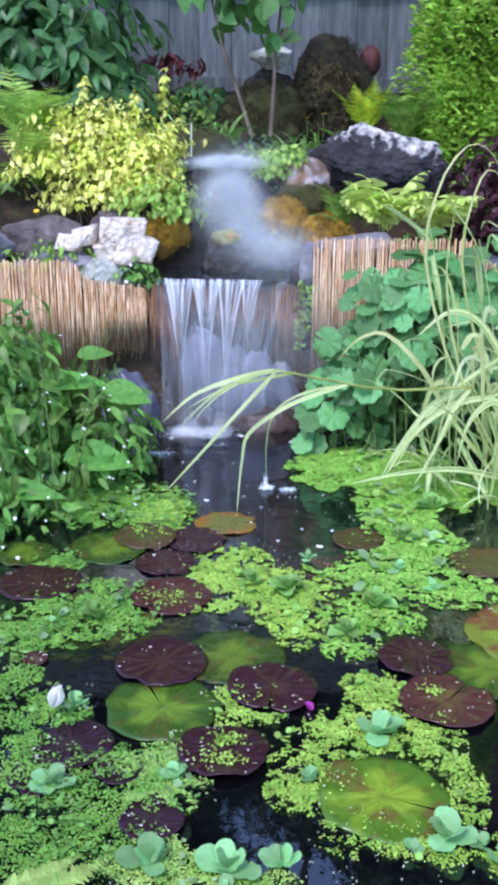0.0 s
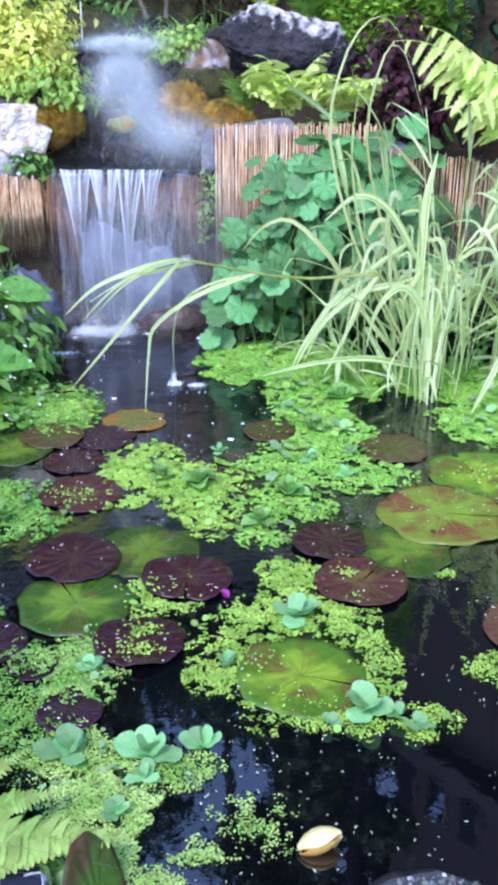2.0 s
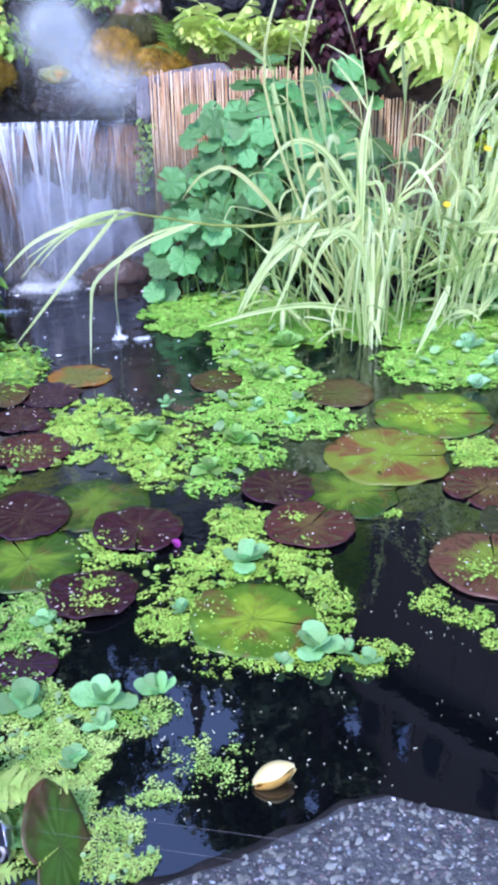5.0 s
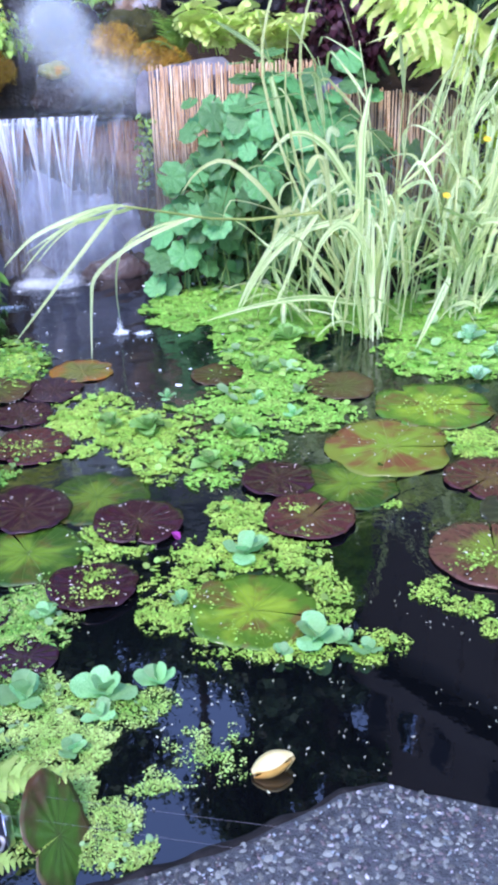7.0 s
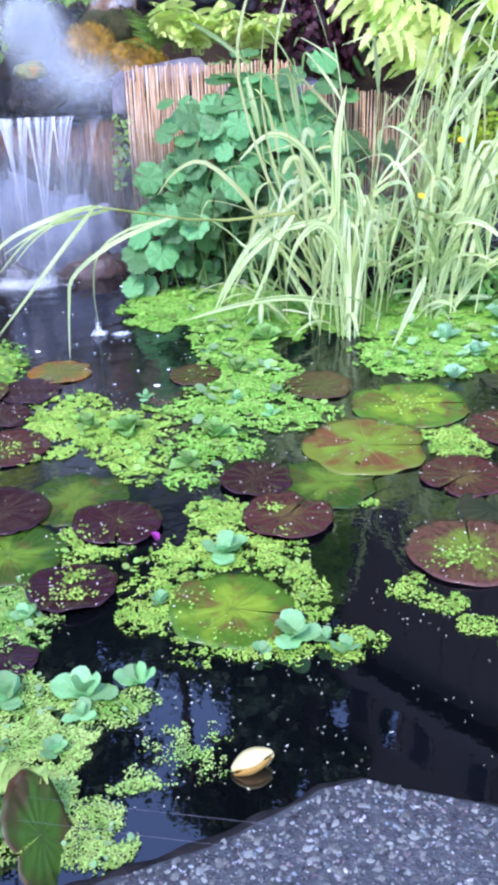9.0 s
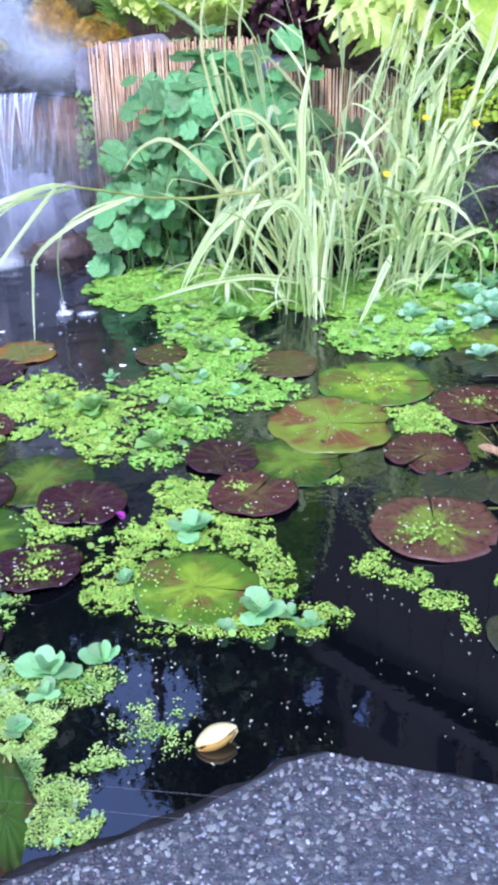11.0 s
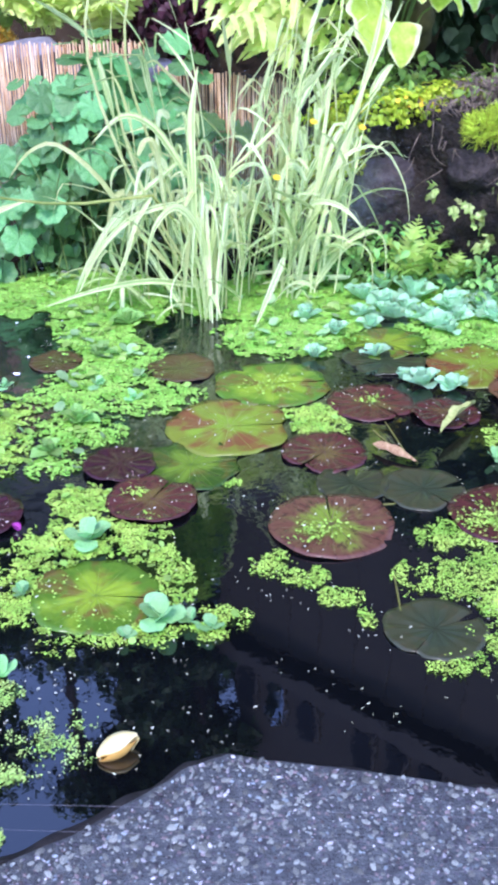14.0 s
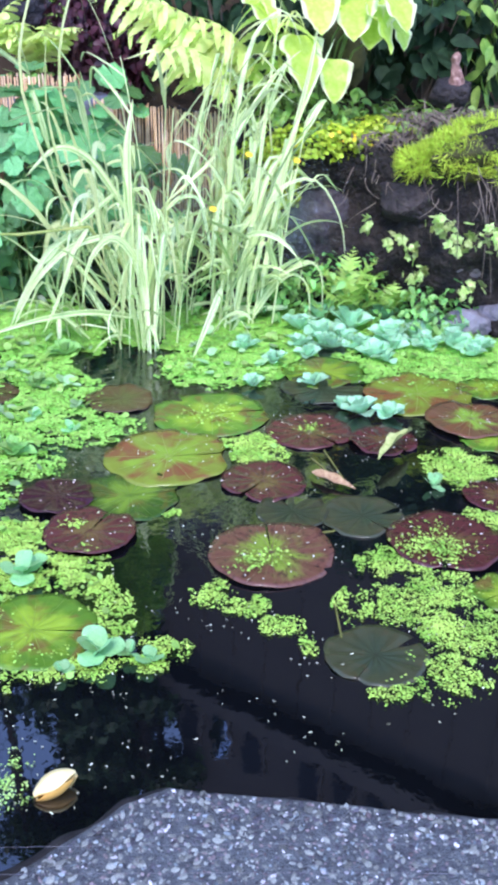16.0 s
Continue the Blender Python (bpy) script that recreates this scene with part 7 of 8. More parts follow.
stems("trunk", [(np.array([(0, 0, -0.03), (0.01, 0, 0.15), (0.02, 0, 0.38), (0.05, 0.0, 0.65), (0.06, 0, 0.95)]), (0.013, 0.011, 0.009, 0.007, 0.004)),
                (np.array([(-0.10, 0.02, -0.03), (-0.18, 0.02, 0.20), (-0.26, 0.02, 0.42), (-0.31, 0.02, 0.62), (-0.33, 0, 0.95)]), (0.012, 0.010, 0.008, 0.006, 0.004)),
                (np.array([(0.02, 0, 0.38), (0.10, 0, 0.55), (0.16, -0.02, 0.68)]), (0.008, 0.006, 0.003))], bark, sap, 7)
sap_leaf = leaf(ovate(0.36, 0.38), 8, 2, 0.15, 0.12)
sap_mat = leaf_mat("sapling_leaf", (0.055, 0.17, 0.035), (0.120, 0.30, 0.07), 0.45, 0.0, 0.4, 12, per_object=0.25)
at, turn, q = crown((-0.12, -0.04, 0.67), (0.34, 0.14, 0.24), 60, 71, 0.3, 0.8, -1, 0.3, 0.25, 0.8)
data = None
for p, m in zip(at, turn):
    ob = new("leaf", data) if data else build("leaf", *sap_leaf[:2], sap_mat)
    data = ob.data
    ob.parent = sap
    g = q.uniform(0.09, 0.14)
    ob.matrix_basis = Matrix.LocRotScale(Vector(p), Matrix(m.tolist()).to_quaternion(), (g, g, g))

# Strap-leaved plants, flowers and low greenery on the bank.
strap_mat = leaf_mat("strap_leaf", (0.098, 0.24, 0.045), (0.240, 0.42, 0.09), 0.4)
def strap_clump(at, n, seed, length=(0.15, 0.32), wide=0.012, material=None, label="clump of arching strap-shaped green leaves", name="day_lily"):
    q = np.random.default_rng(seed)
    base = empty(name, at, label, "plant", "strap-leaved plants")
    sets = [blade((q.normal(0, 0.03), q.normal(0, 0.03), 0), q.uniform(0, 6.3), q.uniform(*length), q.uniform(0.1, 0.6), q.uniform(0.8, 1.8), wide * q.uniform(0.7, 1.2), q, 9) for _ in range(n)]
    g = join(*sets)
    build("foliage", *g[:2], material or strap_mat, base)
    return base


for i, (x, y) in enumerate([(-0.36, 5.05), (-0.20, 4.98), (-0.52, 4.95), (-0.28, 5.2), (0.18, 5.1), (0.36, 5.1), (0.05, 5.0), (0.55, 5.15), (-0.62, 5.2)]):
    strap_clump((x, y, float(ground_height(x, y))), 26, 80 + i)
filler = [(-1.2, 4.55, 0.25), (-0.45, 4.7, 0.16), (0.1, 4.7, 0.14), (0.22, 4.95, 0.2), (0.6, 4.95, 0.2), (-0.1, 5.15, 0.2), (-0.7, 4.9, 0.25), (0.8, 4.75, 0.2), (0.75, 4.4, 0.2), (1.1, 4.6, 0.25), (-1.4, 4.3, 0.2), (0.9, 5.5, 0.3), (-0.3, 5.5, 0.3), (-0.6, 5.7, 0.3)]
for i, (x, y, r) in enumerate(filler):
    z = float(ground_height(x, y))
    h = empty("ground_cover", (x, y, z), "low leafy green ground cover on the bank", "plant", "ground cover")
    foliage("foliage", [((0, 0, -0.02), (r, r * 0.8, 0.13), 240, 100 + i)], small_leaf, (0.025, 0.05), fern_green if i % 2 else weed_leaf, h, 0.6, 0.5, 0.0)
    stems("stem", [(arc((0, 0, -0.02), 1.3 * k + i, r * 1.1, 0.9, 0.5, 6), np.linspace(0.002, 0.001, 6)) for k in range(5)], green_stem, h)
def flower(at, material, size, label, n=6, name="flower"):
    base = empty(name, at, label, "flower", "small flowers")
    a = np.arange(n) * 2 * np.pi / n
    g = spread(round_leaf, np.zeros((n, 3)), turns(a, np.full(n, 0.4)), np.full(n, size))
    build("corolla", *g[:2], material, base)
    stems("stalk", [(np.array([(0, 0, -0.12), (0.004, 0, -0.06), (0, 0, 0)]), 0.0015)], green_stem, base)
    return base


q = np.random.default_rng(31)
for x, y, z in [(-0.42, 5.0, 1.42), (-0.33, 5.02, 1.36), (0.15, 4.98, 1.27), (0.23, 5.0, 1.29), (-0.34, 4.98, 1.33)]:
    flower((x, y, z), yellow_petal, 0.016, "small yellow flower on a thin stalk")
for x, y, z in [(-0.72, 4.62, 1.37), (-0.66, 4.62, 1.41), (-0.60, 4.64, 1.40), (-0.57, 4.62, 1.43)]:
    flower((x, y, z), white_petal, 0.016, "small white flower on a thin stalk")
for x, y, z in [(-1.02, 4.12, 0.86), (0.98, 2.80, 0.46), (1.14, 2.92, 0.60), (1.32, 2.95, 0.57)]:
    flower((x, y, z), yellow_petal, 0.014, "small yellow flower on a thin stalk").rotation_euler = (0.6, 0, 0)

# Ferns on the bank.
fern((-1.14, 4.50, 1.12), 8, fern_lime, lacy, "bright green lacy fern on the bank", 1, 13, 0.30, (0.30, 0.45), (0.15, 0.8), (0.4, 1.1), (0.6, 5.6), 0.25, 0.12)
fern((-1.08, 4.36, 1.04), 6, fern_lime, lacy, "bright green lacy fern on the bank", 8, 13, 0.30, (0.22, 0.34), (0.3, 0.9), (0.4, 1.0), (0.6, 5.6), 0.25, 0.12)
fern((0.46, 5.15, 1.2), 7, jenny_leaf, lacy, "yellow-green upright fern behind the boulder", 2, 18, 0.22, (0.22, 0.32), (0.1, 0.5), (0.2, 0.7))
fern((0.66, 5.05, 1.15), 8, fern_green, lacy, "green fern behind the boulder", 3, 18, 0.28, (0.25, 0.35))
fern((0.46, 4.08, 0.80), 12, fern_pale, broad, "pale yellow-green fern with broad leaflets above the screen", 4, 8, 0.36, (0.20, 0.32), (0.05, 0.6), (1.1, 1.8), (1.5, 4.7), -0.6, 0.25)
fern((0.68, 4.08, 0.78), 9, fern_pale, broad, "pale yellow-green fern with broad leaflets above the screen", 5, 8, 0.36, (0.20, 0.30), (0.05, 0.6), (1.1, 1.8), (1.7, 4.6), -0.6, 0.25)
fern((0.28, 4.20, 0.78), 8, fern_green, lacy, "green lacy fern beside orange moss", 6, 16, 0.24, (0.18, 0.27), (0.05, 0.7), (1.2, 1.8), (1.5, 4.7))
fern((0.40, 4.30, 0.80), 8, fern_green, lacy, "green lacy fern below the boulder", 7, 16, 0.24, (0.18, 0.27), (0.0, 0.6), (1.0, 1.7), (1.4, 4.9))
# The tall pale fern that hangs over the grass.
fern((1.30, 3.52, 0.66), 4, fern_pale, sawtooth, "tall pale fern arching over striped grass", 9, 8, 0.30, (0.46, 0.62), (0.15, 0.6), (1.0, 1.6), (1.2, 2.5), -2.2, 0.14)
fern((1.17, 3.60, 0.84), 4, fern_pale, sawtooth, "tall pale fern arching over striped grass", 19, 8, 0.30, (0.36, 0.50), (0.15, 0.6), (1.0, 1.6), (1.0, 2.3), -2.2, 0.14)
fern((1.48, 3.58, 0.66), 4, fern_pale, sawtooth, "tall pale fern arching over striped grass", 10, 8, 0.30, (0.46, 0.62), (0.15, 0.6), (1.0, 1.6), (1.4, 3.6), -2.2, 0.14)

# ---- the right bank ----
def right_wall():
    """A low face of dark rock and roots along the right shore."""
    line = np.array([(0.92, 3.90), (1.25, 3.66), (1.5, 3.32), (1.74, 3.02), (1.93, 2.72), (2.12, 2.37), (2.5, 1.5)])
    seg = np.linalg.norm(np.diff(line, axis=0), axis=1)
    s = np.concatenate([[0], np.cumsum(seg)])
    u = np.arange(0, s[-1], 0.02)
    x, y = np.interp(u, s, line[:, 0]), np.interp(u, s, line[:, 1])
    zs = np.linspace(-0.1, 1, 34)
    X, Z = np.meshgrid(np.arange(len(u)), zs)
    top = 0.60 + 0.05 * np.sin(u * 5) + 0.03 * np.sin(u * 13)
    rx, ry = 0.75, 0.66
    v = np.zeros((len(zs), len(u), 3))
    for j, k in enumerate(zs):
        for i in range(len(u)):
            z = k * top[i]
            d = 0.07 * noise.noise(Vector((x[i] * 4, y[i] * 4, z * 6))) + 0.045 * noise.noise(Vector((x[i] * 11, y[i] * 11, z * 13))) + 0.015 * noise.noise(Vector((x[i] * 33, y[i] * 33, z * 33)))
            back = 0.02 + 0.10 * k**2
            v[j, i] = (x[i] + rx * (d + back), y[i] + ry * (d + back), z)
    cap = v[-1:] + (0.25, 0.22, -0.06)
    v = np.concatenate([v, cap])
    w = len(u)
    i = np.arange(len(v) - 1)[:, None] * w + np.arange(w - 1)[None]
    f = np.stack([i, i + w, i + w + 1, i + 1], -1).reshape(-1, 4)
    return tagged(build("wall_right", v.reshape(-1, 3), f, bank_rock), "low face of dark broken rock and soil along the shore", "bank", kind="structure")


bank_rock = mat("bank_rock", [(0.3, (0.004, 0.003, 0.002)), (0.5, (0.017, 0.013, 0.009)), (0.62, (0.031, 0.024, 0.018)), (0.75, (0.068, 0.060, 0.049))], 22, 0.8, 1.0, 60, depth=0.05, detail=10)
right_wall()
shade_rock = mat("shade_rock", [(0.3, (0.018, 0.014, 0.015)), (0.55, (0.050, 0.040, 0.042)), (0.8, (0.11, 0.095, 0.095))], 12, 0.85, 0.9, 50, depth=0.03)
boulder("rock", (1.66, 3.24, 0.02), (0.20, 0.12, 0.14), dark_rock, 91, 0.16, turn=-40, angular=0.7, label="dark rock in the shaded bank")
boulder("rock", (2.06, 2.66, -0.02), (0.16, 0.10, 0.09), grey_rock, 92, 0.16, turn=-50, angular=0.7, label="grey rock at the waterline")
boulder("rock", (1.55, 3.30, 0.27), (0.14, 0.09, 0.10), shade_rock, 191, 0.16, turn=-45, angular=0.8, label="purple-grey rock set in the shaded bank")
boulder("rock", (1.78, 3.03, 0.34), (0.12, 0.08, 0.09), dark_rock, 192, 0.18, turn=-50, angular=0.8, label="dark broken rock under the bank's edge")
boulder("rock", (1.64, 3.18, 0.12), (0.11, 0.08, 0.08), dark_rock, 193, 0.18, turn=-30, angular=0.8, label="dark wet rock low in the bank")
boulder("rock", (1.88, 2.72, 0.0), (0.10, 0.06, 0.055), grey_rock, 194, 0.16, turn=-50, angular=0.7, label="pale grey rock at the waterline")
boulder("rock", (1.95, 2.86, 0.16), (0.14, 0.09, 0.08), plum_rock, 93, 0.16, turn=-50, angular=0.7, label="purple-grey rock in the bank")


def draped(name, spots, shape, size, material, label, seed, category, flat=0.7):
    """Leaves lying over the bank. spots: (middle, radii, how many)."""
    q = np.random.default_rng(seed)
    sets = []
    for m, r, n in spots:
        at = np.array(m) + np.clip(q.normal(0, 0.5, (n, 3)), -0.75, 0.75) * np.array(r)
        nor = np.stack([q.normal(-0.3, 0.4, n), q.normal(-0.4, 0.4, n), np.full(n, flat)], -1)
        sets.append(spread(shape, at, facing(nor, q.normal(0, 1.2, n)), q.uniform(*size, n)))
    v, f, uv = join(*sets)
    return tagged(build(name, v, f, material, uv=uv), label, category, kind="stuff")


# The dark cushions beneath paint the shade between the lime sprigs.
for i, (p, r) in enumerate([((1.98, 2.94, 0.50), (0.21, 0.15, 0.10)), ((2.17, 2.77, 0.48), (0.22, 0.16, 0.11)), ((2.14, 3.04, 0.56), (0.24, 0.16, 0.08)), ((1.86, 3.02, 0.49), (0.12, 0.10, 0.07)), ((2.36, 2.66, 0.50), (0.20, 0.16, 0.10))]):
    shaggy_moss(p, r, moss_lime, 125 + i, 5200, "bright lime-green shaggy moss spilling over the bank")
twig = mat("dry_twig", [(0.3, (0.042, 0.030, 0.020)), (0.7, (0.156, 0.121, 0.081))], 12, 0.9, 0.0, island=0.4)
draped("leaf_litter", [((1.80, 3.20, 0.60), (0.20, 0.14, 0.03), 150), ((2.1, 3.26, 0.66), (0.34, 0.14, 0.03), 420), ((2.4, 3.0, 0.66), (0.3, 0.2, 0.03), 300)], sprig_leaf, (0.03, 0.08), twig, "grey-brown dry twigs and leaf litter on the bank", 122, "litter", 0.9)
serrate = leaf(lambda s: 0.02 + 0.21 * (1 - s) ** 0.7 * (0.7 + 0.3 * abs(math.sin(s * 4 * math.pi))), 12, 1, 0.2, 0.15)
jenny = empty("creeping_jenny", (1.6, 3.3, 0.5), "creeping plant with round yellow-green leaves over the bank", "plant")
foliage("foliage", [((-0.10, -0.02, 0.05), (0.26, 0.12, 0.10), 900, 131), ((-0.22, 0.0, -0.1), (0.10, 0.1, 0.24), 520, 132), ((0.10, 0.02, 0.10), (0.2, 0.12, 0.05), 480, 133), ((-0.30, 0.06, -0.22), (0.08, 0.08, 0.2), 340, 134), ((0.24, 0.05, 0.12), (0.16, 0.10, 0.05), 240, 135)], round_leaf, (0.011, 0.024), jenny_leaf, jenny, 0.4, 0.6)
foliage("blossom", [((-0.06, -0.08, 0.08), (0.22, 0.08, 0.08), 26, 136)], round_leaf, (0.012, 0.02), yellow_petal, jenny, 0.4, 0.2)
ivy_leaf = leaf_mat("ivy_leaf", (0.20, 0.38, 0.05), (0.62, 0.70, 0.28), 0.5, 0.45, 0.3, 40)
ivy = empty("ivy", (2.0, 2.82, 0.25), "trailing variegated ivy on dark rock", "plant")
foliage("foliage", [((-0.31, 0.13, 0.035), (0.045, 0.03, 0.03), 10, 141), ((-0.38, 0.19, 0.09), (0.02, 0.02, 0.05), 9, 142), ((-0.26, 0.03, -0.07), (0.07, 0.04, 0.035), 14, 143), ((-0.20, -0.02, 0.115), (0.06, 0.04, 0.04), 16, 144), ((-0.25, 0.07, 0.02), (0.04, 0.03, 0.05), 10, 145), ((-0.15, -0.10, 0.075), (0.07, 0.04, 0.06), 22, 146), ((-0.10, -0.20, 0.10), (0.08, 0.05, 0.07), 26, 147), ((-0.14, -0.12, -0.10), (0.08, 0.05, 0.04), 9, 148), ((-0.04, -0.30, 0.06), (0.10, 0.06, 0.09), 30, 149)], scallop_leaf(5, 0.34, 0.2, 4, 31), (0.012, 0.024), ivy_leaf, ivy, 0.35, 0.7, -1)
stems("runner", [(arc((q.normal(0, 0.1), -0.05, 0.26), q.uniform(2.5, 3.6), q.uniform(0.2, 0.4), 2.6, 0.5, 8), np.full(8, 0.0015)) for _ in range(12)], bark, ivy)
fern((1.55, 2.98, 0.04), 9, fern_lime, serrate, "small bright green fern growing at the waterline", 11, 12, 0.26, (0.12, 0.27), (0.2, 1.1), (0.4, 1.3), (0, 6.28), 0.25, 0.3)
fern((1.68, 2.90, 0.04), 8, fern_lime, serrate, "small bright green fern growing at the waterline", 15, 11, 0.28, (0.10, 0.2), (0.3, 1.2), (0.4, 1.3), (0, 6.28), 0.25, 0.3)
shore = empty("ground_cover", (1.55, 3.0, 0.0), "fresh green seedlings crowding the shore", "plant", "ground cover")
foliage("foliage", [((-0.05, 0.1, 0.02), (0.30, 0.16, 0.20), 420, 151), ((0.22, -0.2, 0.0), (0.20, 0.16, 0.16), 300, 152), ((-0.3, 0.3, 0.0), (0.26, 0.2, 0.2), 300, 153)], small_leaf, (0.020, 0.046), mat("seedling_leaf", [(0.3, (0.10, 0.36, 0.08)), (0.7, (0.32, 0.58, 0.14))], 20, 0.5, 0.1, island=0.3, through_light=0.3), shore, 0.6, 0.5, 0.0)
over = empty("ground_cover", (2.0, 3.5, 0.62), "low green plants on top of the bank", "plant", "ground cover")
foliage("foliage", [((0, 0, 0), (0.5, 0.3, 0.07), 190, 154), ((-0.4, 0.1, 0), (0.3, 0.3, 0.16), 300, 155), ((0.5, -0.1, 0), (0.4, 0.3, 0.06), 110, 156)], small_leaf, (0.03, 0.06), fern_green, over, 0.6, 0.5, 0.0)

stems("stem", [(arc((0.3 * math.cos(k), 0.2 * math.sin(k), -0.03), 1.3 * k, 0.16, 0.6, 0.6, 6), np.linspace(0.002, 0.001, 6)) for k in range(14)], green_stem, over)
stems("stem", [(arc((0.2 * math.cos(k), 0.12 * math.sin(k), 0), 1.3 * k, 0.15, 0.5, 0.6, 6), np.linspace(0.002, 0.001, 6)) for k in range(14)], green_stem, shore)

# Hosta with pale-rimmed leaves.
def hosta_mat():
    m = leaf_mat("hosta_leaf", (0.42, 0.64, 0.05), (0.58, 0.76, 0.13), 0.45, 0.0, 0.4, 9, per_object=0.12)
    n, l = m.node_tree.nodes, m.node_tree.links
    b = n["Principled BSDF"]
    old = b.inputs["Base Color"].links[0].from_socket
    where, apart, far, cut = n.new("ShaderNodeUVMap"), n.new("ShaderNodeSeparateXYZ"), n.new("ShaderNodeMath"), n.new("ShaderNodeMapRange")
    l.new(where.outputs[0], apart.inputs[0])
    far.operation = "PINGPONG"
    far.inputs[1].default_value = 0.5
    l.new(apart.outputs["X"], far.inputs[0])
    cut.inputs["From Min"].default_value, cut.inputs["From Max"].default_value = 0.15, 0.10
    l.new(far.outputs[0], cut.inputs["Value"])
    mix = n.new("ShaderNodeMix")
    mix.data_type = "RGBA"
    l.new(cut.outputs[0], mix.inputs["Factor"])
    l.new(old, mix.inputs["A"])
    mix.inputs["B"].default_value = (0.80, 0.82, 0.45, 1)
    l.new(mix.outputs["Result"], b.inputs["Base Color"])
    return m


hosta = empty("hosta", (1.66, 3.62, 0.62), "hosta with lime-green leaves rimmed in cream", "plant")
hosta_shape = leaf(heart(0.45), 12, 4, 0.20, 0.25, 0.16, 5)
hosta_m, data = hosta_mat(), None
for x, y, z, yaw, tilt, size in [(-0.20, -0.30, 0.32, 3.3, -0.95, 0.20), (-0.04, -0.28, 0.24, 2.9, -1.1, 0.15), (-0.34, -0.22, 0.44, 3.5, -0.5, 0.17), (-0.10, -0.24, 0.46, 2.9, -0.6, 0.18), (0.06, -0.22, 0.44, 2.7, -0.55, 0.19),
                                 (0.16, -0.20, 0.42, 2.5, -0.7, 0.18), (-0.24, -0.12, 0.52, 3.4, -0.3, 0.18), (0.02, -0.10, 0.54, 3.0, -0.3, 0.18), (0.24, -0.1, 0.5, 2.4, -0.4, 0.17), (0.08, -0.27, 0.42, 3.9, -0.75, 0.19), (0.22, -0.25, 0.37, 3.4, -0.9, 0.11), (0.16, -0.28, 0.47, 3.3, -0.6, 0.18), (-0.40, -0.08, 0.5, 3.9, -0.35, 0.16), (0.1, 0.05, 0.56, 1.5, -0.2, 0.18), (-0.2, 0.1, 0.56, 4.5, -0.2, 0.18)]:
    ob = new("leaf", data) if data else build("leaf", *hosta_shape[:2], hosta_m, uv=hosta_shape[2])
    data = ob.data
    ob.parent = hosta
    ob.location, ob.rotation_euler, ob.scale = (x, y, z), (tilt, 0, yaw), (size, size, size)
    stems("stalk", [(np.array([(x * 0.15, y * 0.1, 0), (x * 0.5, y * 0.5, z * 0.7), (x, y, z)]), (0.005, 0.004, 0.003))], green_stem, hosta)

# A little terracotta garden figure, plain.
def figure():
    bm = bmesh.new()
    rings = []
    for z, r in [(0.0, 0.040), (0.012, 0.043), (0.03, 0.040), (0.055, 0.031), (0.075, 0.026), (0.09, 0.021), (0.098, 0.017), (0.108, 0.020), (0.122, 0.024), (0.136, 0.021), (0.146, 0.012), (0.15, 0.003)]:
        rings.append([bm.verts.new((r * math.cos(a) * (1 + 0.10 * math.sin(3 * a + z * 60)) + 0.006 * math.sin(z * 40), 0.8 * r * math.sin(a), z)) for a in np.linspace(0, 6.2832, 20, endpoint=False)])
    for a, b in zip(rings, rings[1:]):
        for i in range(20):
            bm.faces.new((a[i], a[(i + 1) % 20], b[(i + 1) % 20], b[i]))
    bm.faces.new(rings[0][::-1])
    bm.faces.new(rings[-1])
    ob = part("garden_figure", bm, mat("terracotta", [(0.35, (0.09, 0.045, 0.03)), (0.55, (0.24, 0.13, 0.10)), (0.7, (0.45, 0.30, 0.24))], 45, 0.85, 0.6))
    ob.location, ob.scale = (2.18, 3.42, 0.745), (0.85, 0.85, 0.9)
    return tagged(ob, "small weathered terracotta garden figure on the bank", "figure")


figure()
boulder("rock", (2.18, 3.43, 0.69), (0.10, 0.07, 0.065), dark_rock, 95, 0.14, angular=0.5, label="dark flat rock under a small figure")
moss_mound((1.83, 3.72, 0.78), (0.10, 0.09, 0.20), moss_dark, 129, 1800, "olive moss on a short stump behind the bank")

# ---- near plants and floating things ----
fern_mid = leaf_mat("fern_mid", (0.28, 0.47, 0.09), (0.50, 0.66, 0.18), 0.5, 0.25, 0.4)
comb = leaf(lambda s: 0.03 + 0.27 * (1 - s) ** 0.6 * (0.72 + 0.28 * abs(math.sin(s * 4 * math.pi))), 12, 1, 0.2, 0.2)
near_fern = empty("fern", (-0.46, 1.06, 0.04), "pale green fern leaning over the near water", "fern", "ferns")
for i, (dx, dy, foot) in enumerate([(0.365, -0.05, 0), (0.30, -0.035, -0.145), (0.26, 0.06, 0), (0.20, 0.15, 0), (0.22, -0.10, -0.17), (0.31, 0.02, -0.06), (0.15, 0.10, 0.06)]):
    reach = math.hypot(dx, dy)
    g = fern_frond((0, foot, 0), math.atan2(-dx, dy), reach, 1.42, 0.12, comb, 34, 0.145, 700 + i, tilt=0.25, unrest=0.12, stalk=0.1)
    build("frond", *g[:2], fern_mid, near_fern)
lifted = lily_pad(-0.155, 0.945, 0.085, "lifted", 201)
lifted.rotation_euler, lifted.location = (Vector((0.90, -0.16, 0.40)).to_track_quat("Z", "Y") @ Matrix.Rotation(2.6, 3, "Z").to_quaternion()).to_euler(), (-0.140, 0.934, 0.050)
tagged(lifted, "large brown-green lily leaf standing up out of the water", "lily pad")


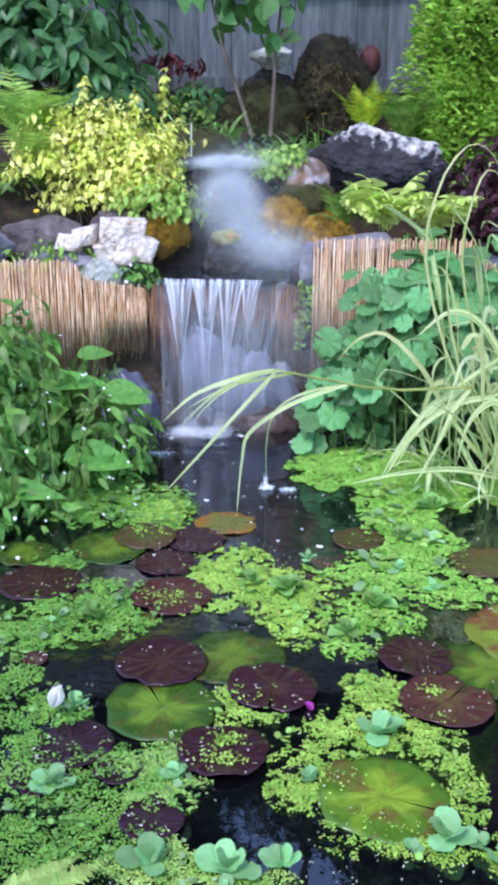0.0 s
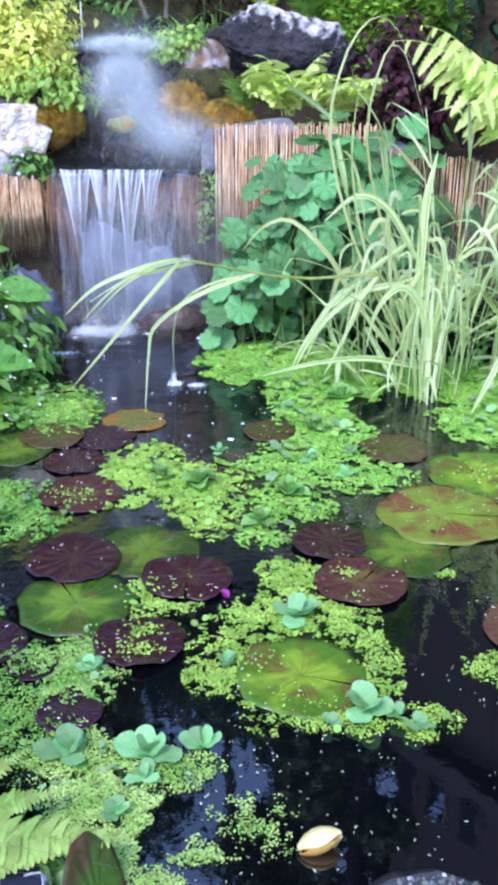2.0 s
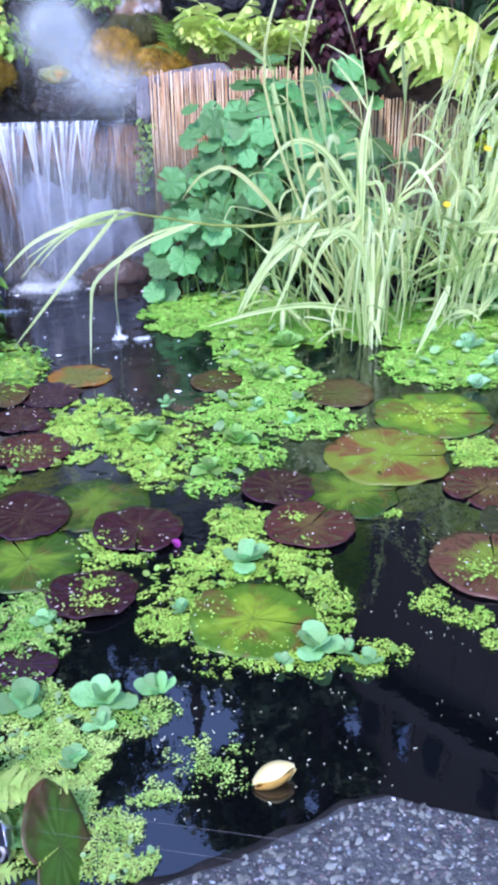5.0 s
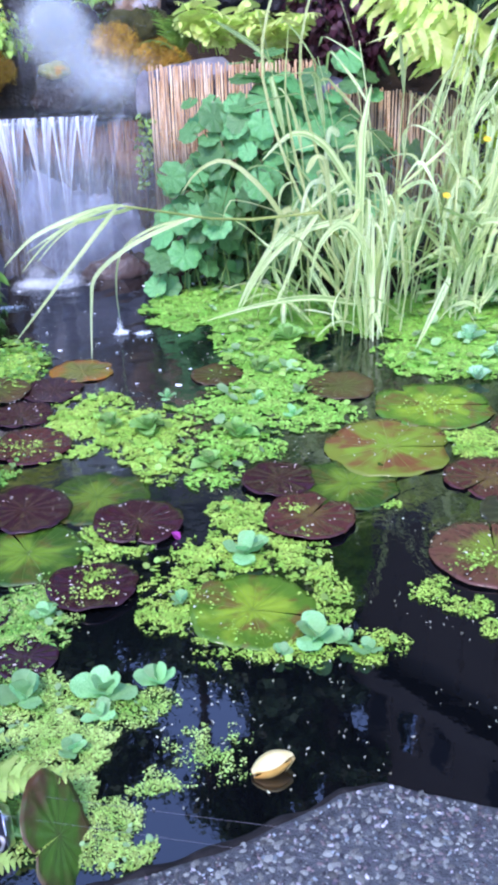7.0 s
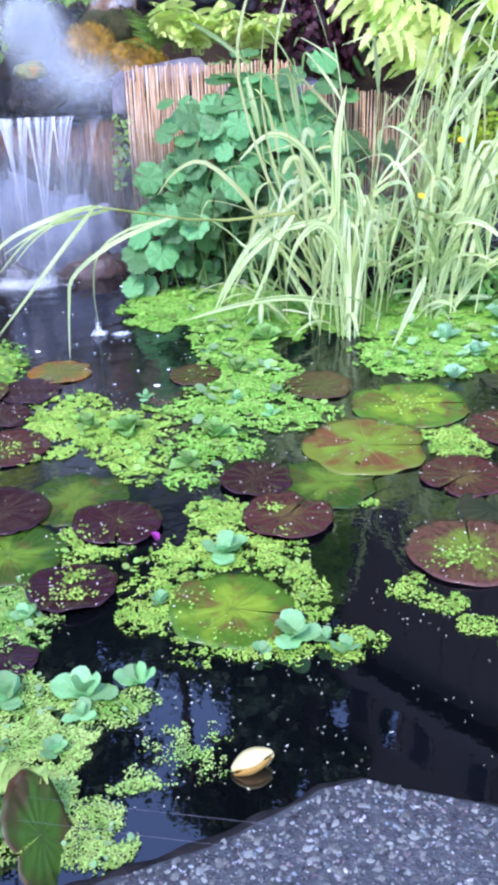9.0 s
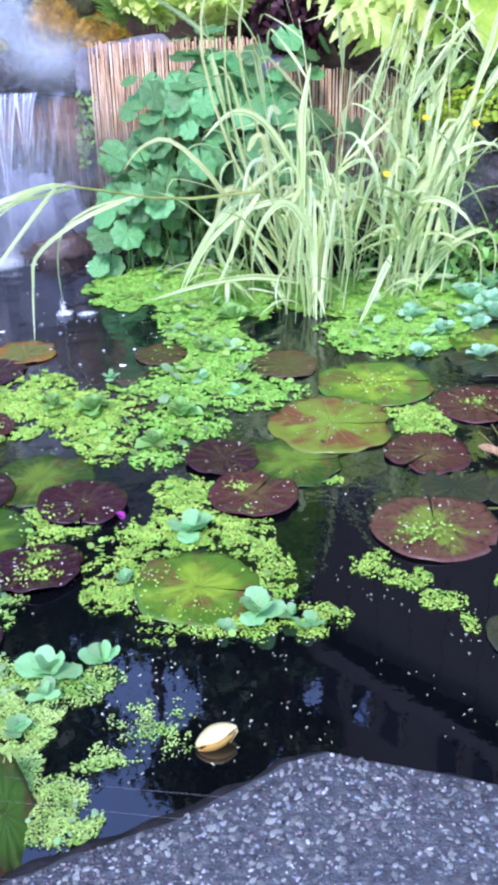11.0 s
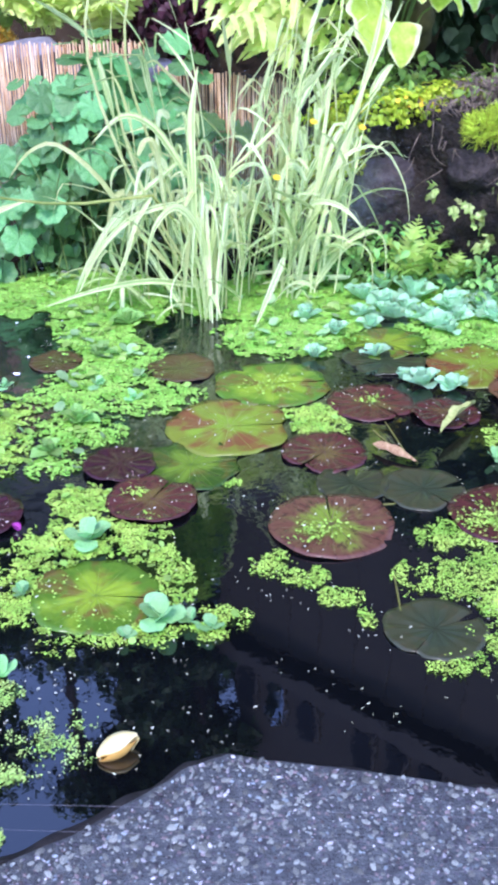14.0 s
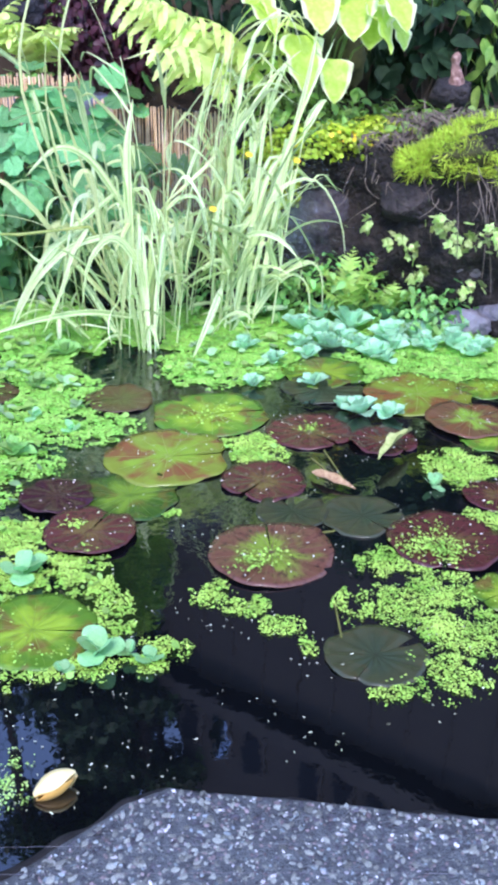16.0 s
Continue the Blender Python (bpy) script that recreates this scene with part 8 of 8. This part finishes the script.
def bud(at, length, yaw, material, tip, label, petals=7, gone=()):
    base = empty("water_lily_bud", at, label, "flower", "water-lily flowers")
    shape = leaf(ovate(0.34, 0.55), 8, 2, 0.75, -0.02)
    for i in range(petals):
        if i in gone:
            continue
        ob = build("petal", *shape[:2], material if i not in (0, 1) else tip, base)
        ob.rotation_euler = (radians(12), 0, yaw)
        ob.rotation_euler = (Matrix.Rotation(yaw, 3, "Z") @ Matrix.Rotation(i * 6.28 / petals, 3, "Y") @ Matrix.Rotation(radians(-7), 3, "X")).to_euler()
        ob.scale = (length * 0.95, length, length * 0.85)
    return base


cream = mat("cream_petal", [(0.3, (0.84, 0.72, 0.28)), (0.7, (0.90, 0.83, 0.46))], 25, 0.5, 0.1, through_light=0.2)
amber = mat("amber_petal", [(0.3, (0.46, 0.24, 0.04)), (0.7, (0.66, 0.42, 0.10))], 25, 0.5, 0.1)
def spent_flower(at, length, yaw, roll):
    """A half-closed flower lying on its side: wide overlapping cream petals make a shell that is open on one side, amber within."""
    base = empty("water_lily_bud", at, "half-open cream and amber water-lily bud lying on the water", "flower", "water-lily flowers")
    base.rotation_euler = (roll, radians(-16), yaw)

    def petal(name, a0, a1, grow, m, reach=1.0, label=""):
        rows, cols = 12, 8
        s, u = np.linspace(0, 1, rows + 1)[:, None], np.linspace(-1, 1, cols + 1)[None]
        fat = 0.30 * grow * np.sin(np.pi * np.clip(0.06 + 0.90 * s, 0, 1)) ** 0.62
        ang = radians((a0 + a1) / 2) + radians((a1 - a0) / 2) * u * (0.55 + 0.45 * np.sin(np.pi * np.clip(s, 0.05, 0.95)))
        r = fat * (1 + 0.03 * np.cos(u * 9))
        x = (s * reach - 0.5) * length + 0 * u
        v = np.stack([x, r * np.sin(ang) * length, r * np.cos(ang) * length], -1)
        i = np.arange(rows)[:, None] * (cols + 1) + np.arange(cols)[None]
        f = np.stack([i, i + 1, i + cols + 2, i + cols + 1], -1).reshape(-1, 4)
        build(name, v.reshape(-1, 3), f, m, base, label=label)

    for a0, a1, grow in [(-50, 75, 1.0), (40, 150, 1.04), (112, 212, 1.0)]:
        petal("petal", a0, a1, grow, cream)
    for a0, a1, grow in [(-60, 70, 0.80), (50, 180, 0.78), (160, 320, 0.74)]:
        petal("inner_petal", a0, a1, grow, amber, 0.93, "amber inner petal")
    return base


spent_flower((0.165, 1.050, 0.012), 0.066, radians(8), 0.15)
bud((-0.46, 1.68, 0.024), 0.056, radians(-90), white_petal, white_petal, "small white water-lily bud among weed", 7).rotation_euler = (0, radians(-70), 0)
magenta = mat("magenta_petal", [(0.3, (0.26, 0.02, 0.17)), (0.7, (0.40, 0.05, 0.29))], 25, 0.5, 0.1)
bud((0.075, 1.712, 0.012), 0.03, radians(30), magenta, magenta, "magenta water-lily petal at a pad's edge", 3)
bud((1.10, 2.64, 0.02), 0.06, radians(-80), white_petal, cream, "pale yellow water-lily bud among weed", 7)
withered = mat("withered_leaf", [(0.3, (0.22, 0.11, 0.045)), (0.7, (0.46, 0.31, 0.16))], 20, 0.7, 0.3)
pale_wither = mat("pale_leaf", [(0.3, (0.26, 0.33, 0.08)), (0.7, (0.50, 0.54, 0.20))], 20, 0.6, 0.2)
for at, yaw, size, m, label in [((0.92, 1.86, 0.012), -2.6, 0.13, withered, "withered brown leaf folded on the water"), ((1.24, 1.94, 0.045), 2.2, 0.20, pale_wither, "pale yellow folded leaf standing off the water")]:
    s = leaf(ovate(0.11, 0.45), 10, 2, 0.8, 0.12, 0.3, 5)
    ob = build("withered_leaf", *s[:2], m)
    ob.location, ob.rotation_euler, ob.scale = at, (0.08, 0.4, yaw), (size, size, size)
    tagged(ob, label, "leaf", "withered leaves")

# Thin fishing-line guards strung over the near edge.
line_mat = mat("nylon_line", [(0.3, (0.10, 0.10, 0.11)), (0.7, (0.16, 0.16, 0.18))], 10, 0.3, 0.0)
for y0, y1, z in [(0.975, 0.765, 0.10), (0.935, 0.72, 0.10), (0.80, 0.66, 0.11)]:
    p = np.array([(-0.9 + 0.1 * i, y0 + (y1 - y0) * (i * 0.1 - 0.7) / 0.6, z - 0.006 * math.sin(i * 0.35)) for i in range(26)])
    ob = stems("guard_line", [(p, np.full(len(p), 0.0002))], line_mat)
    tagged(ob, "thin clear nylon line strung over the pond's edge", "line", "guard lines")

# A little vine beside the fall, and leaves under the white rock.
vine = empty("vine", (0.11, 3.86, 0.45), "thin green vine climbing beside the waterfall", "plant")
foliage("foliage", [((0, 0, 0.0), (0.035, 0.02, 0.13), 90, 161), ((0.02, 0.02, 0.12), (0.04, 0.02, 0.06), 30, 162)], small_leaf, (0.018, 0.032), fern_green, vine, 0.2, 0.6, -1)
sprig = empty("ground_cover", (-0.58, 3.93, 0.60), "low green plant with a few white flowers at the stream's mouth", "plant", "ground cover")
foliage("foliage", [((0, 0, 0.02), (0.10, 0.05, 0.09), 110, 163)], small_leaf, (0.025, 0.045), weed_leaf, sprig, 0.4, 0.6, -0.5)
foliage("blossom", [((0, -0.02, 0.0), (0.09, 0.05, 0.08), 6, 164)], round_leaf, (0.012, 0.016), white_petal, sprig, 0.4, 0.1)
top_weeds = empty("ground_cover", (-0.95, 3.92, 0.66), "trailing green weeds along the screen's top", "plant", "ground cover")
foliage("foliage", [((-0.1, 0, 0.0), (0.30, 0.05, 0.07), 160, 165), ((0.1, 0.05, 0.05), (0.2, 0.08, 0.06), 90, 166)], small_leaf, (0.02, 0.04), fern_green, top_weeds, 0.4, 0.7, -0.6)

# Roots and twigs hanging down the dark bank.
q = np.random.default_rng(55)
roots = empty("roots", (1.9, 2.85, 0.4), "thin brown roots and twigs hanging down the bank", "roots")
for i in range(40):
    u = q.uniform(-1, 1)
    stems("root", [(arc((0.30 * u + 0.02, -0.40 * u - 0.05, q.uniform(-0.05, 0.16)), q.uniform(1.6, 3.4), q.uniform(0.05, 0.18), q.uniform(1.9, 3.0), q.normal(0, 1.6), 9, 0.9, q), np.linspace(0.0026, 0.0008, 9))], bark, roots, 4)
# Greenery above the bank; four of five shrubs carry shade in their leaf colour.
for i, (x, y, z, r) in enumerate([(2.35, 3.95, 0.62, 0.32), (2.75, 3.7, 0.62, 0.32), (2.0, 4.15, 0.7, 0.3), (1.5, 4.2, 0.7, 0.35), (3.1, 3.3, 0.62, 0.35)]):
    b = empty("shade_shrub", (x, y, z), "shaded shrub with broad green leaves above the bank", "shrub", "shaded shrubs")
    foliage("foliage", [((0, 0, r * 0.9), (r, r * 0.8, r * 1.2), 260, 170 + i)], lance_leaf if i % 2 else small_leaf, (0.07, 0.13), painted_shade_leaf if i != 1 else fern_green, b, 0.4, 0.6, -0.6)
    stems("branch", [(arc((0, 0, 0), q.uniform(0, 6.3), r * 1.5, q.uniform(0.05, 0.6), 0.2, 7), np.linspace(0.006, 0.002, 7)) for _ in range(7)], bark, b)

# Small things on the bank: a white plant marker by the spring and a round rusty ornament beside the stump.
marker = empty("plant_marker", (-0.39, 4.5, 1.05), "thin white plant marker in a dark foot by the spring", "marker")
build("stake", *tube(np.array([(0, 0, 0.03), (0.001, 0, 0.10), (0.002, 0, 0.18)]), 0.0035, 6)[:2], white_petal, marker)
build("foot", *tube(np.array([(0, 0, -0.06), (0, 0, 0.0), (0, 0, 0.035)]), (0.02, 0.019, 0.014), 8)[:2], dark_rock, marker)
rust_ball = mat("rusty_iron", [(0.3, (0.04, 0.014, 0.012)), (0.7, (0.13, 0.04, 0.035))], 18, 0.8, 0.5)
boulder("garden_ornament", (0.51, 5.62, 1.54), (0.06, 0.06, 0.085), rust_ball, 58, 0.06, label="round rusty brown garden ornament beside the stump", category="ornament", detail=3)
build("post", *tube(np.array([(0, 0, -0.5), (0, 0, -0.2), (0, 0, -0.06)]), 0.012, 6)[:2], rust_ball, bpy.data.objects["garden_ornament"])
# A drinks can adrift at the near edge among the ferns.
def lathe(profile, sides=28):
    """A body turned about x from a profile [(x, radius), ...]."""
    a = np.linspace(0, 2 * np.pi, sides, endpoint=False)
    v = np.array([[(x, r * c, r * s) for c, s in zip(np.cos(a), np.sin(a))] for x, r in profile])
    i = np.arange(len(profile) - 1)[:, None] * sides
    j = np.arange(sides)[None]
    k = (j + 1) % sides
    return v.reshape(-1, 3), np.stack([i + j, i + k, i + sides + k, i + sides + j], -1).reshape(-1, 4)


can = empty("drinks_can", (-0.206, 0.990, 0.022), "black and white drinks can with silver end lying on its side", "can")
can.rotation_euler = (0.3, 0.0, radians(14))
can_print = mat("can_print", [(0.46, (0.012, 0.012, 0.022)), (0.50, (0.72, 0.73, 0.78))], 22, 0.3, 0.0, detail=0.0, distort=1.2)
tin = mat("tin", [(0.3, (0.62, 0.63, 0.66)), (0.7, (0.76, 0.77, 0.80))], 12, 0.28, 0.05, metal=1.0)
build("body", *lathe([(-0.112, 0.033), (-0.06, 0.033), (-0.014, 0.033), (-0.012, 0.0325)]), can_print, can)
build("base", *lathe([(-0.0122, 0.0325), (-0.010, 0.0328), (-0.004, 0.0285), (-0.001, 0.0255), (0, 0.0240), (-0.002, 0.0222), (-0.007, 0.0140), (-0.010, 0.0005)]), tin, can, label="silver domed can base")
build("lid", *lathe([(-0.112, 0.033), (-0.118, 0.028), (-0.120, 0.027), (-0.118, 0.0005)]), tin, can, label="silver can lid")

# ---- fence, trees and house ----
board_mat = mat("weathered_board", [(0.3, (0.048, 0.056, 0.057)), (0.55, (0.101, 0.117, 0.117)), (0.8, (0.177, 0.201, 0.192))], 5, 0.85, 0.4, 40, per_object=0.25, stretch=(6, 6, 0.6))


def box(name, size, material, parent, at, bevel=0.004):
    bm = bmesh.new()
    bmesh.ops.create_cube(bm, size=1.0, matrix=Matrix.Diagonal((*size, 1)))
    bmesh.ops.bevel(bm, geom=bm.edges[:], offset=bevel, segments=1, affect="EDGES")
    ob = part(name, bm, material, parent, smooth=False)
    ob.location = at
    return ob


fence = empty("fence", (0, 6.25, 1.25), "weathered grey board fence behind the garden", "fence")
plank = None
q = np.random.default_rng(61)
x = -4.0
while x < 5.0:
    if plank is None:
        plank = box("board", (0.194, 0.022, 1.5), board_mat, fence, (x, 0, 0.75)).data
    else:
        ob = new("board", plank)
        ob.parent = fence
        ob.location = (x, 0.012 * (len(fence.children) % 2) + q.normal(0, 0.002), 0.75 + q.normal(0, 0.012))
        ob.rotation_euler = (0, q.normal(0, 0.004), 0)
    x += 0.19 + q.uniform(0, 0.002)
for z in (0.25, 0.82, 1.36):
    box("rail", (9.2, 0.04, 0.09), board_mat, fence, (0.5, -0.035, z))
for x in (-2.9, -0.62, 1.7, 4.0):
    box("post", (0.1, 0.1, 1.7), board_mat, fence, (x, 0.065, 0.8))

far_leaf = leaf_mat("tree_leaf", (0.014, 0.04, 0.012), (0.045, 0.10, 0.03), 0.6, 0.4, 0.15)
tree_leaf = leaf(ovate(0.33, 0.42), 3, 1, 0.3, 0.25)


def tree(x, y, h, r, seed, n=1900):
    q = np.random.default_rng(seed)
    base = empty("tree", (x, y, 1.3), "tall dark broadleaf tree beyond the fence", "tree", "trees beyond the fence")
    trunk = np.array([(0, 0, -1.4), (0.05, 0, h * 0.3), (-0.05, 0.1, h * 0.6), (0, 0, h * 0.92)])
    limbs = [(trunk, (0.2, 0.15, 0.1, 0.03))]
    clumps = []
    for i in range(16):
        z = h * q.uniform(0.18, 0.92)
        a = q.uniform(0, 6.3)
        reach = r * q.uniform(0.5, 1.0) * math.sqrt(max(0.08, 1 - ((z / h - 0.42) / 0.58) ** 2))
        tip = (reach * math.cos(a), reach * math.sin(a), z + 0.3)
        limbs.append((np.array([(0, 0, z - 0.6), (tip[0] * 0.5, tip[1] * 0.5, z - 0.1), tip]), (0.06, 0.04, 0.015)))
        clumps.append((tip, (r * 0.42, r * 0.42, r * 0.32), n // 16, seed * 40 + i))
    stems("trunk", limbs, dark_rock, base, 7)
    foliage("crown", clumps, tree_leaf, (0.10, 0.20), far_leaf, base, 0.3, 0.7, -0.9, lumps=0.6)
    return base


for i, (x, y, h, r) in enumerate([(-6.0, 10.5, 8.6, 2.2), (-3.8, 10.2, 8.8, 2.0), (-2.1, 10.4, 9.0, 1.8), (-0.6, 10.4, 8.7, 1.7), (0.6, 10.2, 9.0, 1.5), (-1.4, 9.4, 6.4, 1.5), (1.95, 10.0, 13.0, 1.35), (1.35, 10.6, 12.6, 1.0), (2.85, 11.6, 13.2, 1.2), (2.5, 10.6, 13.2, 1.1), (-9.0, 8.0, 9.0, 2.6), (9.5, 7.0, 8.5, 2.4)]):
    tree(x, y, h, r, 300 + i, 8000 if h > 12 else 7500 if abs(x + 1.5) < 3.2 else 2400)

siding = mat("grey_siding", [(0.3, (0.037, 0.033, 0.032)), (0.7, (0.052, 0.048, 0.043))], 3, 0.8, 0.3, 20, stretch=(0.3, 0.3, 8))
trim_m = mat("dark_trim", [(0.3, (0.03, 0.028, 0.028)), (0.7, (0.05, 0.047, 0.045))], 6, 0.7, 0.2)
roof_m = mat("roof_shingle", [(0.3, (0.035, 0.03, 0.03)), (0.7, (0.08, 0.07, 0.07))], 8, 0.9, 0.4)
dark_glass = mat("window_glass", [(0.3, (0.008, 0.009, 0.012)), (0.7, (0.014, 0.015, 0.02))], 2, 0.35, 0.0, spec=0.08)
mirror_glass = mat("coated_glass", [(0.3, (0.50, 0.56, 0.66)), (0.7, (0.56, 0.62, 0.72))], 2, 0.04, 0.0, metal=1.0)
dark_siding = mat("dark_siding", [(0.3, (0.0285, 0.0255, 0.0272)), (0.7, (0.0450, 0.0420, 0.0416))], 3, 0.8, 0.3, 20, stretch=(0.3, 0.3, 8))
house = empty("house", (4.21, 7.89, 1.0), "tall grey house with dark trim beyond the fence", "house")
house.rotation_euler = (0, 0, radians(-54.9))
box("wall", (5.65, 5.0, 14.0), dark_siding, house, (0.375, 2.5, 6.0), 0.01)
box("eave", (5.9, 0.55, 0.30), trim_m, house, (0.4, -0.28, 5.85), 0.02)
box("lower_wall", (5.6, 0.3, 6.6), siding, house, (0.375, -0.16, 2.4), 0.02)
for k in range(12):
    box("batten", (0.035, 0.03, 6.5), siding, house, (-2.3 + 0.47 * k, -0.325, 2.4), 0.004)
roof = box("roof", (6.2, 5.8, 0.25), roof_m, house, (0.375, 2.5, 13.3), 0.02)
roof.rotation_euler = (radians(8), 0, 0)
for z, xs in ((6.83, (-2.2, -1.72, -1.2, -0.35, 0.13, 0.62, 1.3, 1.8, 2.5)), (9.6, (-1.4, 0.2, 1.8))):
    for x in xs:
        w = box("window", (0.34, 0.1, 0.66), trim_m, house, (x, -0.02, z), 0.01)
        box("pane", (0.26, 0.02, 0.56), mirror_glass if x == -1.72 else dark_glass, w, (0, -0.06, 0), 0.004)
